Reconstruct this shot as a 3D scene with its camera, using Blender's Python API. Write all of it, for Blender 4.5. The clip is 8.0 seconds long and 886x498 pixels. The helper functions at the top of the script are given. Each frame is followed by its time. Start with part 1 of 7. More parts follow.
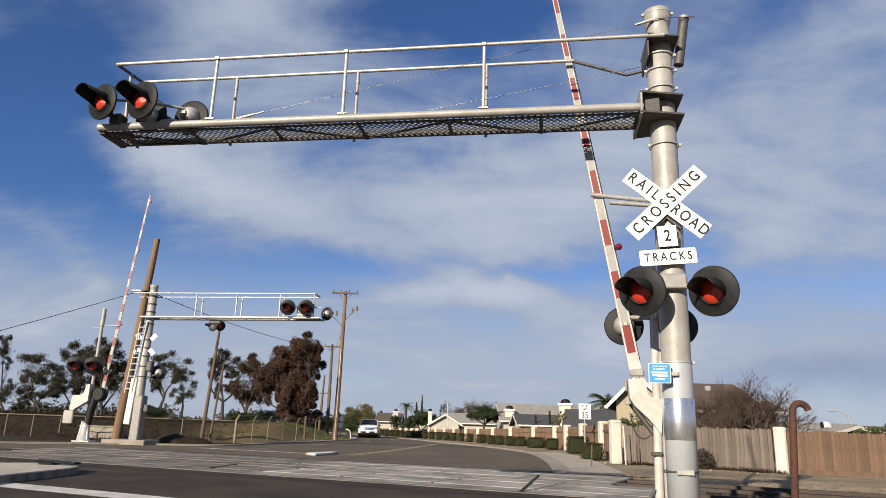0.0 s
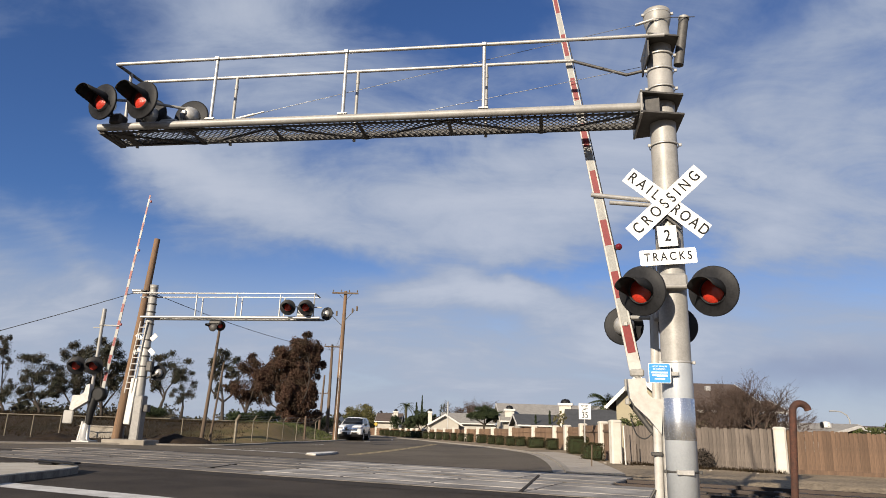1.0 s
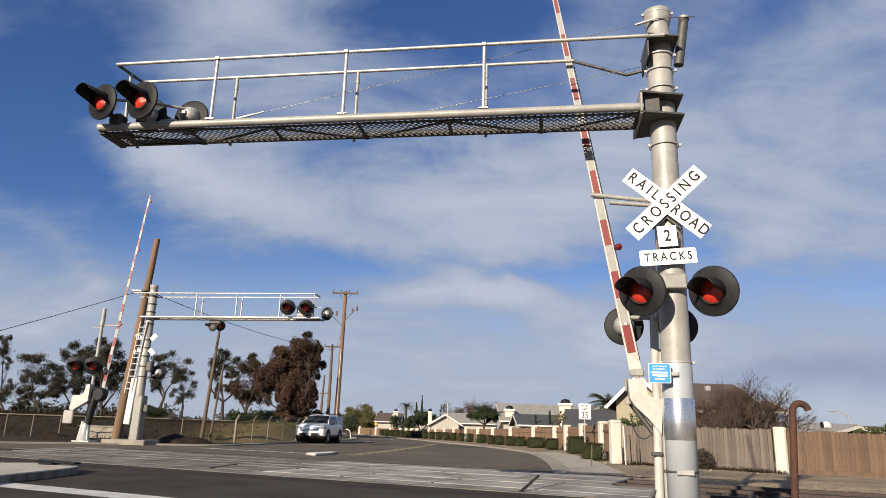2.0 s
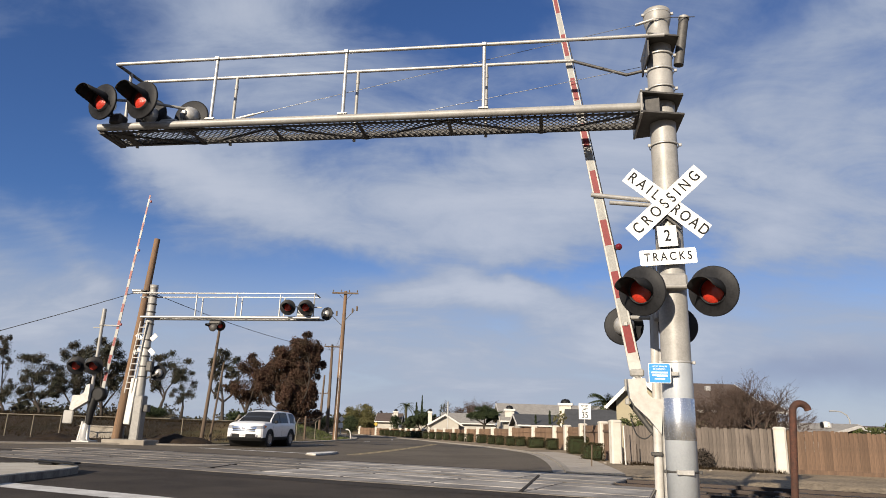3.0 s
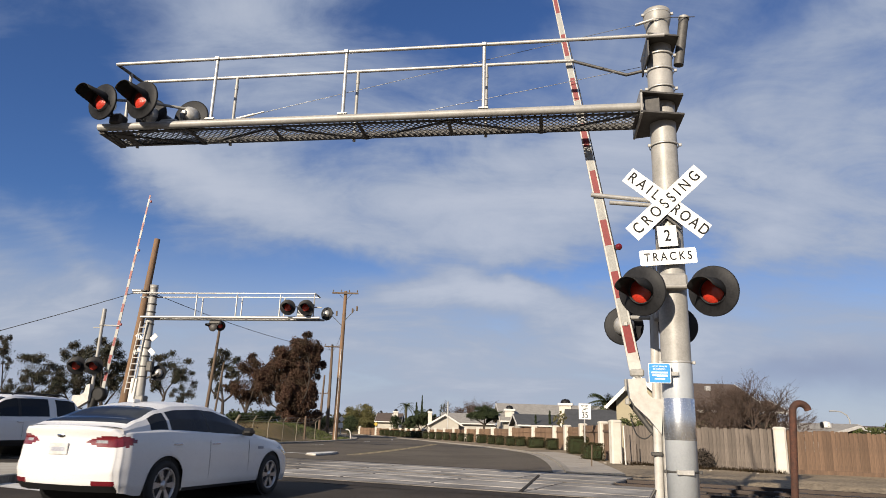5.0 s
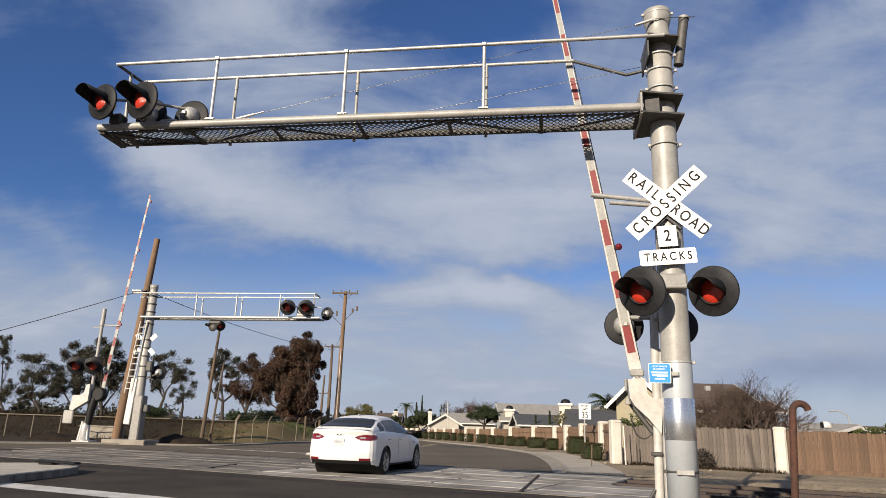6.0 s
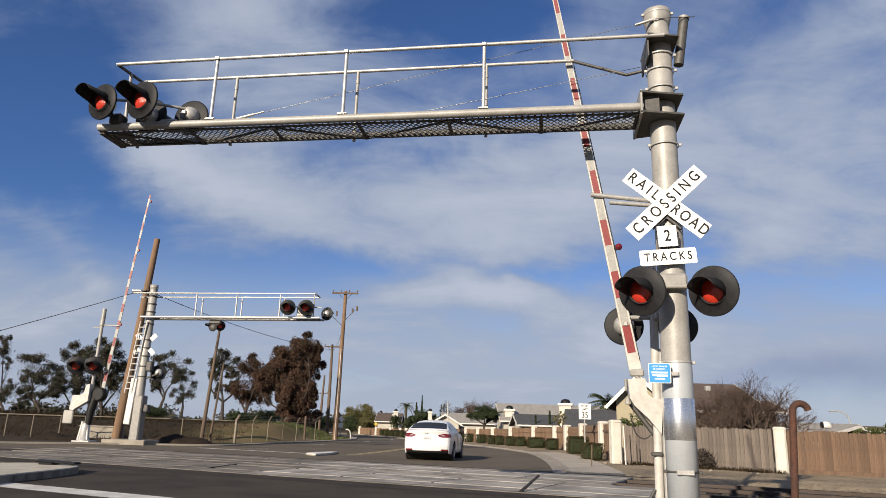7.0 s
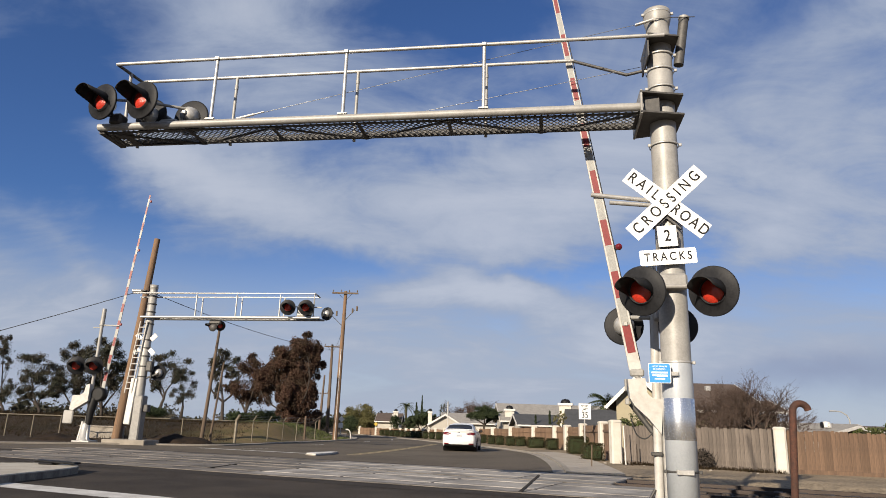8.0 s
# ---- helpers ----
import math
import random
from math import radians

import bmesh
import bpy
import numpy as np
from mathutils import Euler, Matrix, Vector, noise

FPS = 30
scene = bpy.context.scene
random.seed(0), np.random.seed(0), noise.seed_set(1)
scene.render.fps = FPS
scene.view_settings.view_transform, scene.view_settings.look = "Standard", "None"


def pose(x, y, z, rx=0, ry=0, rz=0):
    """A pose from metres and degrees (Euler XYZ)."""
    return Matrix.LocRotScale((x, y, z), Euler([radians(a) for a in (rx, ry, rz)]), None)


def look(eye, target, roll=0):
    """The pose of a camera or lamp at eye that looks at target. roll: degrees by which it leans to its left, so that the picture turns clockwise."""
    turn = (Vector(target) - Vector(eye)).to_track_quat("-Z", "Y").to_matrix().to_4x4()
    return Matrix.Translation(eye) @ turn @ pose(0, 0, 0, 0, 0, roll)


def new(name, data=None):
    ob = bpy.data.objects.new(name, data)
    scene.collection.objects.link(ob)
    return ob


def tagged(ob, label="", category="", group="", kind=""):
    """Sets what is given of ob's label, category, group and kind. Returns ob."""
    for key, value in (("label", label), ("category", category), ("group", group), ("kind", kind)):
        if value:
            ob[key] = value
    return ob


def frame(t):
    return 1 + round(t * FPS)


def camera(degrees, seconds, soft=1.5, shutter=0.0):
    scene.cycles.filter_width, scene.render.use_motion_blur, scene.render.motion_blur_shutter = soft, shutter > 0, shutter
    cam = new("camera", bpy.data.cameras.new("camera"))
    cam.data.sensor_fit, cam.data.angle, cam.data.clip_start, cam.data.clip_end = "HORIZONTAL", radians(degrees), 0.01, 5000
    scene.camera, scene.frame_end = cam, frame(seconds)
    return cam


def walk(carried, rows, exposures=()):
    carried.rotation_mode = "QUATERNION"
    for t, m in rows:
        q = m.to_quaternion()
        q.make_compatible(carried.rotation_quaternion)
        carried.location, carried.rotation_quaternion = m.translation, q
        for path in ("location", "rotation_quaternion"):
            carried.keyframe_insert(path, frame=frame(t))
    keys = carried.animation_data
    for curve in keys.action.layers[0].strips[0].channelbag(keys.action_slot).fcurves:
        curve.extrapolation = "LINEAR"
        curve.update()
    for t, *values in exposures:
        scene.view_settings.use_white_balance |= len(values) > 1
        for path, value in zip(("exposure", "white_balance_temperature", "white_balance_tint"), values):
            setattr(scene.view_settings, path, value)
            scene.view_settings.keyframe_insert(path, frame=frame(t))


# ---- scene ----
# ---- camera ----
cam = camera(65.88, 8.0, soft=0.9, shutter=0.08)
EYE = (0.0, 0.0, 1.23)
AIM = (0.0, math.cos(radians(14.6)) * 10, 1.23 + math.sin(radians(14.6)) * 10)
walk(cam, [(0, look(EYE, AIM, 1.7)), (8.0, look(EYE, AIM, 1.7))], exposures=[(0, 0.8, 6560, 10), (4.7, 0.79, 6560, 10), (5.8, 0.75, 6560, 10), (8.0, 0.77, 6560, 10)])

# ---- world and sun ----
SUN_ELEV, SUN_AZ = 21.2, 210.8          # degrees; azimuth clockwise from +y
world = bpy.data.worlds.new("sky_world")
scene.world = world
world.use_nodes = True


def node(nt, kind, inputs=(), **props):
    n = nt.nodes.new(kind)
    for k, v in props.items():
        setattr(n, k, v)
    for k, v in dict(inputs).items():
        if isinstance(v, bpy.types.NodeSocket):
            nt.links.new(v, n.inputs[k])
        else:
            n.inputs[k].default_value = v
    return n


def m_op(nt, op, a, b=0.0, clamp=False):
    n = nt.nodes.new("ShaderNodeMath")
    n.operation, n.use_clamp = op, clamp
    for i, v in enumerate((a, b)):
        if isinstance(v, bpy.types.NodeSocket):
            nt.links.new(v, n.inputs[i])
        else:
            n.inputs[i].default_value = v
    return n.outputs[0]


def ramp(nt, fac, lo, hi):
    n = node(nt, "ShaderNodeMapRange", {0: fac, 1: lo, 2: hi, 3: 0.0, 4: 1.0}, interpolation_type="SMOOTHSTEP")
    return n.outputs[0]


def mix_rgb(nt, fac, a, b, blend="MIX"):
    n = nt.nodes.new("ShaderNodeMix")
    n.data_type, n.blend_type = "RGBA", blend
    for s, v in ((n.inputs[0], fac), (n.inputs[6], a), (n.inputs[7], b)):
        if isinstance(v, bpy.types.NodeSocket):
            nt.links.new(v, s)
        else:
            s.default_value = v
    return n.outputs[2]


def build_sky():
    nt = world.node_tree
    nt.nodes.clear()
    co = node(nt, "ShaderNodeTexCoord").outputs["Generated"]
    sky = node(nt, "ShaderNodeTexSky", sky_type="NISHITA", sun_disc=False,
               sun_elevation=radians(SUN_ELEV), sun_rotation=radians(SUN_AZ), air_density=1.0, dust_density=0.6, ozone_density=2.5)
    blue = mix_rgb(nt, 1.0, sky.outputs[0], (0.47, 0.66, 1.02, 1), "MULTIPLY")
    # cloud sheet: the direction is laid onto a flat layer overhead
    sep = node(nt, "ShaderNodeSeparateXYZ", {0: co})
    z = m_op(nt, "ADD", m_op(nt, "MAXIMUM", sep.outputs[2], 0.0), 0.38)
    px, py = m_op(nt, "DIVIDE", sep.outputs[0], z), m_op(nt, "DIVIDE", sep.outputs[1], z)
    flat = node(nt, "ShaderNodeCombineXYZ", {0: px, 1: py, 2: 0.0}).outputs[0]

    def layer(rot, scale, loc, noise_scale, detail, rough, distort):
        mp = node(nt, "ShaderNodeMapping", {"Vector": flat, "Rotation": (0, 0, radians(rot)), "Scale": scale, "Location": loc})
        return node(nt, "ShaderNodeTexNoise", {"Vector": mp.outputs[0], "Scale": noise_scale, "Detail": detail,
                                               "Roughness": rough, "Distortion": distort}).outputs[0]
    broad = layer(20, (0.6, 1.0, 1), (3.1, 1.4, 0), 0.8, 3, 0.5, 0.3)
    wisp = layer(-24, (0.62, 1.15, 1), (0.3, 2.2, 0), 2.0, 8, 0.58, 0.7)
    fine = layer(38, (0.7, 1.3, 1), (5.0, 0.7, 0), 5.0, 8, 0.62, 0.8)
    s = m_op(nt, "ADD", m_op(nt, "MULTIPLY", broad, 0.74), m_op(nt, "MULTIPLY", m_op(nt, "SUBTRACT", wisp, 0.13), 1.15))
    s = m_op(nt, "ADD", s, m_op(nt, "MULTIPLY", m_op(nt, "SUBTRACT", fine, 0.21), 0.52))

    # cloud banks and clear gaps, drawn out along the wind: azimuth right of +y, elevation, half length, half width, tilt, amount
    curl = node(nt, "ShaderNodeTexNoise", {"Vector": co, "Scale": 5.0, "Detail": 5.0, "Roughness": 0.55}).outputs["Color"]
    curl = node(nt, "ShaderNodeVectorMath", {0: curl, 1: (0.5, 0.5, 0.5)}, operation="SUBTRACT").outputs[0]
    curl = node(nt, "ShaderNodeVectorMath", {0: curl, "Scale": 0.13}, operation="SCALE").outputs[0]
    warped = node(nt, "ShaderNodeVectorMath", {0: co, 1: curl}, operation="ADD").outputs[0]

    def bank(az, el, long_, wide, tilt, amount):
        a, e, t = radians(az), radians(el), radians(tilt)
        d = Vector((math.sin(a) * math.cos(e), math.cos(a) * math.cos(e), math.sin(e)))
        east = Vector((math.cos(a), -math.sin(a), 0))
        up = east.cross(d)
        total = None
        for axis_, half in ((east * math.cos(t) + up * math.sin(t), long_), (up * math.cos(t) - east * math.sin(t), wide)):
            u = node(nt, "ShaderNodeVectorMath", {0: warped, 1: tuple(axis_ / math.sin(radians(half)))}, operation="DOT_PRODUCT").outputs["Value"]
            q = m_op(nt, "MULTIPLY", u, u)
            total = q if total is None else m_op(nt, "ADD", total, q)
        front = ramp(nt, node(nt, "ShaderNodeVectorMath", {0: co, 1: tuple(d)}, operation="DOT_PRODUCT").outputs["Value"], 0.0, 0.3)
        return m_op(nt, "MULTIPLY", m_op(nt, "MULTIPLY", m_op(nt, "EXPONENT", m_op(nt, "MULTIPLY", total, -1.0)), front), amount)
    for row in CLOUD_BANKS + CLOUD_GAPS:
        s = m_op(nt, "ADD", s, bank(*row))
    mask = m_op(nt, "MULTIPLY", ramp(nt, s, 0.66, 1.14), 0.94)
    # thin haze low down
    low = m_op(nt, "SUBTRACT", 1.0, ramp(nt, sep.outputs[2], -0.02, 0.29))
    shade = mix_rgb(nt, ramp(nt, s, 0.88, 1.45), (3.1, 3.75, 5.1, 1), (4.95, 5.4, 6.4, 1))
    hazed = mix_rgb(nt, m_op(nt, "MULTIPLY", low, 0.85), blue, (4.5, 5.05, 6.1, 1))
    col = mix_rgb(nt, mask, hazed, shade)
    col = mix_rgb(nt, m_op(nt, "MULTIPLY", low, 0.26), col, (5.1, 5.5, 6.3, 1))
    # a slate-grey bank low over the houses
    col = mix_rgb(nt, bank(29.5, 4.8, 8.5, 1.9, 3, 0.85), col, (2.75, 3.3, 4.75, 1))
    bg = node(nt, "ShaderNodeBackground", {"Color": col, "Strength": 0.060})
    nt.links.new(bg.outputs[0], node(nt, "ShaderNodeOutputWorld").inputs[0])


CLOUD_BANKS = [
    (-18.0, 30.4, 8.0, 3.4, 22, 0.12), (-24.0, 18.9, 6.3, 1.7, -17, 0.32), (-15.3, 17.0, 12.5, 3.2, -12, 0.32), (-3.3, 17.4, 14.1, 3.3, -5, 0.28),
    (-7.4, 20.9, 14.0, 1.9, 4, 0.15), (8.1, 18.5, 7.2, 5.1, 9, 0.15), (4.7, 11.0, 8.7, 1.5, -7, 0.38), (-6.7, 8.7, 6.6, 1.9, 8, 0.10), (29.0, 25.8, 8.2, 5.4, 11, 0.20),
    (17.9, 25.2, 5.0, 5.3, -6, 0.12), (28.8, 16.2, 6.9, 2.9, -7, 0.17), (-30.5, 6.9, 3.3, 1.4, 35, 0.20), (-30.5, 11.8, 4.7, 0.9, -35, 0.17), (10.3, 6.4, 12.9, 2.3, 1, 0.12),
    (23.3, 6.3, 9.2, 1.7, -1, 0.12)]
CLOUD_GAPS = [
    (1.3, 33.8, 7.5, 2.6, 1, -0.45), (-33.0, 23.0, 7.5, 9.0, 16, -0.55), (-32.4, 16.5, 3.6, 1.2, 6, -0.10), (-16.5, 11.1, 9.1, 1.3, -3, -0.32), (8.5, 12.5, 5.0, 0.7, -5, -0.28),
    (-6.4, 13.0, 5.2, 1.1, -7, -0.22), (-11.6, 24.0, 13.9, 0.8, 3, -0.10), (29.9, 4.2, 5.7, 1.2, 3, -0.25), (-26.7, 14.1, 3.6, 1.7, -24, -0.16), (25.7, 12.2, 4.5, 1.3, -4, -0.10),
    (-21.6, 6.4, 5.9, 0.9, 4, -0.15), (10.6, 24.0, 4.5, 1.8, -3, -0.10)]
build_sky()

sun = new("sun", bpy.data.lights.new("sun", "SUN"))
sun.data.energy, sun.data.angle, sun.data.color = 5.0, radians(0.55), (1.0, 0.87, 0.70)
S = Vector((math.sin(radians(SUN_AZ)) * math.cos(radians(SUN_ELEV)), math.cos(radians(SUN_AZ)) * math.cos(radians(SUN_ELEV)), math.sin(radians(SUN_ELEV))))
sun.matrix_world = look(tuple(S * 60), (0, 0, 0))


# ---- materials ----
def mat(name, color, rough=0.6, metal=0.0, color2=None, scale=6.0, amount=0.5, fine=60.0, fine_amount=0.15, bump=0.0,
        bump_scale=80.0, stretch=(1, 1, 1), per_piece=0.0, coat=0.0, spec=0.5, emit=None, emit_strength=0.0, local=True):
    m = bpy.data.materials.new(name)
    m.use_nodes = True
    nt = m.node_tree
    nt.nodes.clear()
    out = node(nt, "ShaderNodeOutputMaterial")
    bs = node(nt, "ShaderNodeBsdfPrincipled")
    nt.links.new(bs.outputs[0], out.inputs[0])
    co = node(nt, "ShaderNodeTexCoord").outputs["Object"] if local else node(nt, "ShaderNodeNewGeometry").outputs["Position"]
    mp = node(nt, "ShaderNodeMapping", {"Vector": co, "Scale": stretch}).outputs[0]
    n1 = node(nt, "ShaderNodeTexNoise", {"Vector": mp, "Scale": scale, "Detail": 5.0, "Roughness": 0.6}).outputs[0]
    n2 = node(nt, "ShaderNodeTexNoise", {"Vector": mp, "Scale": fine, "Detail": 3.0, "Roughness": 0.65}).outputs[0]
    c2 = color2 or tuple(c * 0.6 for c in color)
    col = mix_rgb(nt, m_op(nt, "MULTIPLY", ramp(nt, n1, 0.35, 0.68), amount), (*color, 1), (*c2, 1))
    dark = mix_rgb(nt, ramp(nt, n2, 0.3, 0.7), (1 - fine_amount,) * 3 + (1,), (1 + fine_amount,) * 3 + (1,))
    col = mix_rgb(nt, 1.0, col, dark, "MULTIPLY")
    if per_piece:
        rnd = node(nt, "ShaderNodeObjectInfo").outputs["Random"]
        g = node(nt, "ShaderNodeMapRange", {0: rnd, 1: 0.0, 2: 1.0, 3: 1 - per_piece, 4: 1 + per_piece}).outputs[0]
        col = mix_rgb(nt, 1.0, col, node(nt, "ShaderNodeCombineColor", {0: g, 1: g, 2: g}).outputs[0], "MULTIPLY")
    nt.links.new(col, bs.inputs["Base Color"])
    r = node(nt, "ShaderNodeMapRange", {0: n2, 1: 0.2, 2: 0.8, 3: max(rough - 0.08, 0.02), 4: min(rough + 0.08, 1.0)}).outputs[0]
    nt.links.new(r, bs.inputs["Roughness"])
    bs.inputs["Metallic"].default_value = metal
    bs.inputs["Specular IOR Level"].default_value = spec
    bs.inputs["Coat Weight"].default_value = coat
    if bump:
        nb = node(nt, "ShaderNodeTexNoise", {"Vector": mp, "Scale": bump_scale, "Detail": 4.0}).outputs[0]
        b = node(nt, "ShaderNodeBump", {"Strength": bump, "Distance": 0.02, "Height": nb})
        nt.links.new(b.outputs[0], bs.inputs["Normal"])
    if emit:
        bs.inputs["Emission Color"].default_value = (*emit, 1)
        bs.inputs["Emission Strength"].default_value = emit_strength
    return m


M_ALU = mat("painted_aluminium", (0.285, 0.278, 0.262), 0.5, 0.1, (0.20, 0.194, 0.18), 3, 0.7, 40, 0.09, 0.08, 25)
M_GALV = mat("galvanised_steel", (0.435, 0.427, 0.405), 0.42, 0.45, (0.315, 0.307, 0.285), 8, 0.6, 60, 0.10, 0.05, 60)
M_WRAP = mat("reflective_wrap", (0.60, 0.62, 0.65), 0.24, 0.9, (0.55, 0.56, 0.58), 14, 0.5, 60, 0.04)
# weathered steel, base tone lowered for shade on clamp plates and walkway underside
M_STEEL_DK = mat("weathered_shaded_steel", (0.060, 0.058, 0.056), 0.6, 0.4, (0.105, 0.10, 0.092), 12, 0.6, 60, 0.15, 0.1, 60)
M_BLACK = mat("matt_black_paint", (0.006, 0.006, 0.0065), 0.55, 0.0, (0.011, 0.011, 0.011), 8, 0.6, 60, 0.2, 0.05, 60, spec=0.25)
M_GREYDISC = mat("weathered_black_disc", (0.013, 0.0135, 0.015), 0.55, 0.0, (0.024, 0.024, 0.026), 6, 0.7, 50, 0.15, 0.05, 40, spec=0.15)
M_LENS = mat("red_signal_lens", (0.42, 0.030, 0.014), 0.3, 0.0, (0.32, 0.020, 0.011), 60, 0.5, 200, 0.2, 0.3, 120, coat=0.3)
M_SIGNWHITE = mat("white_sign_sheeting", (0.67, 0.67, 0.655), 0.4, 0.0, (0.60, 0.60, 0.585), 5, 0.5, 60, 0.03)
M_SIGNBLACK = mat("black_sign_lettering", (0.008, 0.008, 0.008), 0.6, spec=0.2)
M_SIGNBLUE = mat("blue_sign_sheeting", (0.03, 0.22, 0.62), 0.4, 0.0, (0.04, 0.26, 0.66), 8, 0.5)
M_WHITEPAINT = mat("white_enamel", (0.42, 0.41, 0.385), 0.45, 0.0, (0.28, 0.26, 0.23), 7, 0.55, 60, 0.05, 0.06, 30)
M_REDTAPE = mat("red_reflective_tape", (0.165, 0.012, 0.012), 0.45, 0.0, (0.12, 0.010, 0.010), 9, 0.5)
M_GREYTAPE = mat("grey_reflective_tape", (0.25, 0.25, 0.235), 0.45, 0.0, (0.21, 0.21, 0.195), 9, 0.5)
M_CABLE = mat("black_cable", (0.02, 0.02, 0.02), 0.6)
M_WIRE = mat("steel_wire", (0.24, 0.24, 0.235), 0.4, 0.6)
M_RUST = mat("rusted_steel", (0.07, 0.027, 0.016), 0.85, 0.1, (0.03, 0.015, 0.011), 9, 0.8, 50, 0.3, 0.4, 50)
M_RAIL = mat("railhead_steel", (0.034, 0.023, 0.018), 0.5, 0.5, (0.020, 0.014, 0.011), 4, 0.6, 50, 0.2, 0.1, 60)
M_WOODPOLE = mat("weathered_pole_wood", (0.165, 0.098, 0.054), 0.85, 0.0, (0.1, 0.064, 0.039), 5, 0.8, 40, 0.25, 0.4, 30, (1, 1, 0.08))
M_POLEGREY = mat("grey_pole_wood", (0.105, 0.074, 0.050), 0.9, 0.0, (0.062, 0.045, 0.032), 5, 0.8, 40, 0.25, 0.4, 30, (1, 1, 0.08))
M_ASPHALT = mat("worn_asphalt", (0.052, 0.0435, 0.0355), 0.9, 0.0, (0.029, 0.0245, 0.0205), 0.45, 0.95, 90, 0.22, 0.35, 60, local=False, spec=0.12)
M_TRACKASPH = mat("track_asphalt", (0.042, 0.036, 0.031), 0.9, 0.0, (0.028, 0.024, 0.021), 0.6, 0.9, 90, 0.22, 0.35, 60, local=False, spec=0.12)
M_CONC = mat("crossing_concrete", (0.255, 0.238, 0.216), 0.85, 0.0, (0.105, 0.097, 0.088), 0.9, 0.9, 70, 0.15, 0.2, 60, per_piece=0.16, local=False)
M_CONCOLD = mat("tar_stained_concrete", (0.150, 0.133, 0.113), 0.88, 0.0, (0.052, 0.046, 0.040), 0.8, 0.95, 70, 0.18, 0.2, 60, per_piece=0.2, local=False)
M_KERB = mat("kerb_concrete", (0.247, 0.221, 0.184), 0.88, 0.0, (0.165, 0.146, 0.120), 1.6, 0.8, 60, 0.12, 0.25, 50, local=False)
M_WALKCONC = mat("sidewalk_concrete", (0.315, 0.280, 0.232), 0.88, 0.0, (0.245, 0.215, 0.175), 0.8, 0.8, 60, 0.12, 0.2, 50, local=False)
M_ASPHALT_FAR = mat("pale_far_asphalt", (0.110, 0.093, 0.073), 0.9, 0.0, (0.080, 0.068, 0.054), 0.25, 0.9, 80, 0.2, 0.35, 60, local=False, spec=0.12)
M_JACKET = mat("pale_pole_jacket", (0.335, 0.357, 0.38), 0.45, 0.1, (0.28, 0.30, 0.32), 4, 0.6, 50, 0.05, 0.05, 30)
M_EDGE = mat("worn_panel_edge", (0.165, 0.146, 0.126), 0.85, 0.0, (0.065, 0.058, 0.05), 1.2, 0.9, 50, 0.2, local=False)
M_FENCE = mat("dull_fence_steel", (0.165, 0.143, 0.105), 0.6, 0.2, (0.10, 0.086, 0.062), 5, 0.7)
M_GRATE = mat("walkway_steel", (0.20, 0.195, 0.185), 0.5, 0.4, (0.14, 0.135, 0.13), 10, 0.6)
M_KERBFACE = mat("dark_streaked_kerb", (0.20, 0.178, 0.148), 0.9, 0.0, (0.085, 0.074, 0.06), 3.0, 0.9, 40, 0.2, 0.3, 40, (1, 1, 0.3), local=False)
M_ISLAND = mat("island_concrete", (0.37, 0.34, 0.285), 0.88, 0.0, (0.26, 0.235, 0.195), 1.6, 0.8, 60, 0.12, 0.25, 50, local=False)
M_PAINTW = mat("worn_white_road_paint", (0.496, 0.488, 0.464), 0.75, 0.0, (0.288, 0.272, 0.248), 2.5, 0.7, 60, 0.18, local=False)
M_PAINTY = mat("worn_yellow_road_paint", (0.33, 0.255, 0.115), 0.8, 0.0, (0.20, 0.165, 0.095), 2.5, 0.8, 60, 0.2, local=False)
M_BALLAST = mat("dark_ballast", (0.05, 0.04, 0.033), 0.95, 0.0, (0.022, 0.018, 0.016), 5, 0.9, 30, 0.4, 0.8, 22, local=False, spec=0.12)
# soil darkened to stand in for shadow on the mound
M_SOIL = mat("shade_darkened_soil", (0.024, 0.017, 0.012), 0.95, 0.0, (0.012, 0.009, 0.007), 2.5, 0.9, 18, 0.35, 0.7, 14, local=False, spec=0.12)
M_PLANK_GREY = mat("weathered_grey_planks", (0.122, 0.101, 0.084), 0.9, 0.0, (0.068, 0.056, 0.048), 4, 0.8, 40, 0.2, 0.3, 25, (1, 1, 0.12), 0.22)
# tan cedar raised in tone to carry sunlight on the runs between pillars
M_PLANK_BROWN = mat("sunlit_tan_planks", (0.170, 0.106, 0.064), 0.88, 0.0, (0.090, 0.054, 0.033), 4, 0.8, 40, 0.18, 0.3, 25, (1, 1, 0.12), 0.2)
M_PLANK_RED = mat("cedar_planks", (0.112, 0.069, 0.043), 0.88, 0.0, (0.062, 0.038, 0.025), 4, 0.85, 40, 0.2, 0.3, 25, (1, 1, 0.12), 0.22)
M_STUCCO_W = mat("white_stucco", (0.49, 0.462, 0.41), 0.92, 0.0, (0.40, 0.372, 0.32), 3, 0.6, 80, 0.06, 0.35, 60)
M_STUCCO_T = mat("tan_stucco", (0.27, 0.24, 0.165), 0.92, 0.0, (0.23, 0.2, 0.14), 2, 0.6, 80, 0.06, 0.3, 60)
M_STUCCO_H = mat("house_stucco", (0.36, 0.342, 0.305), 0.92, 0.0, (0.30, 0.28, 0.245), 1.2, 0.6, 60, 0.06, 0.3, 60)
M_TRIMW = mat("white_trim_paint", (0.55, 0.535, 0.505), 0.6)
M_ROOF_BR = mat("brown_shingle_roof", (0.085, 0.06, 0.046), 0.95, 0.0, (0.055, 0.04, 0.032), 2, 0.8, 22, 0.3, 0.4, 12)
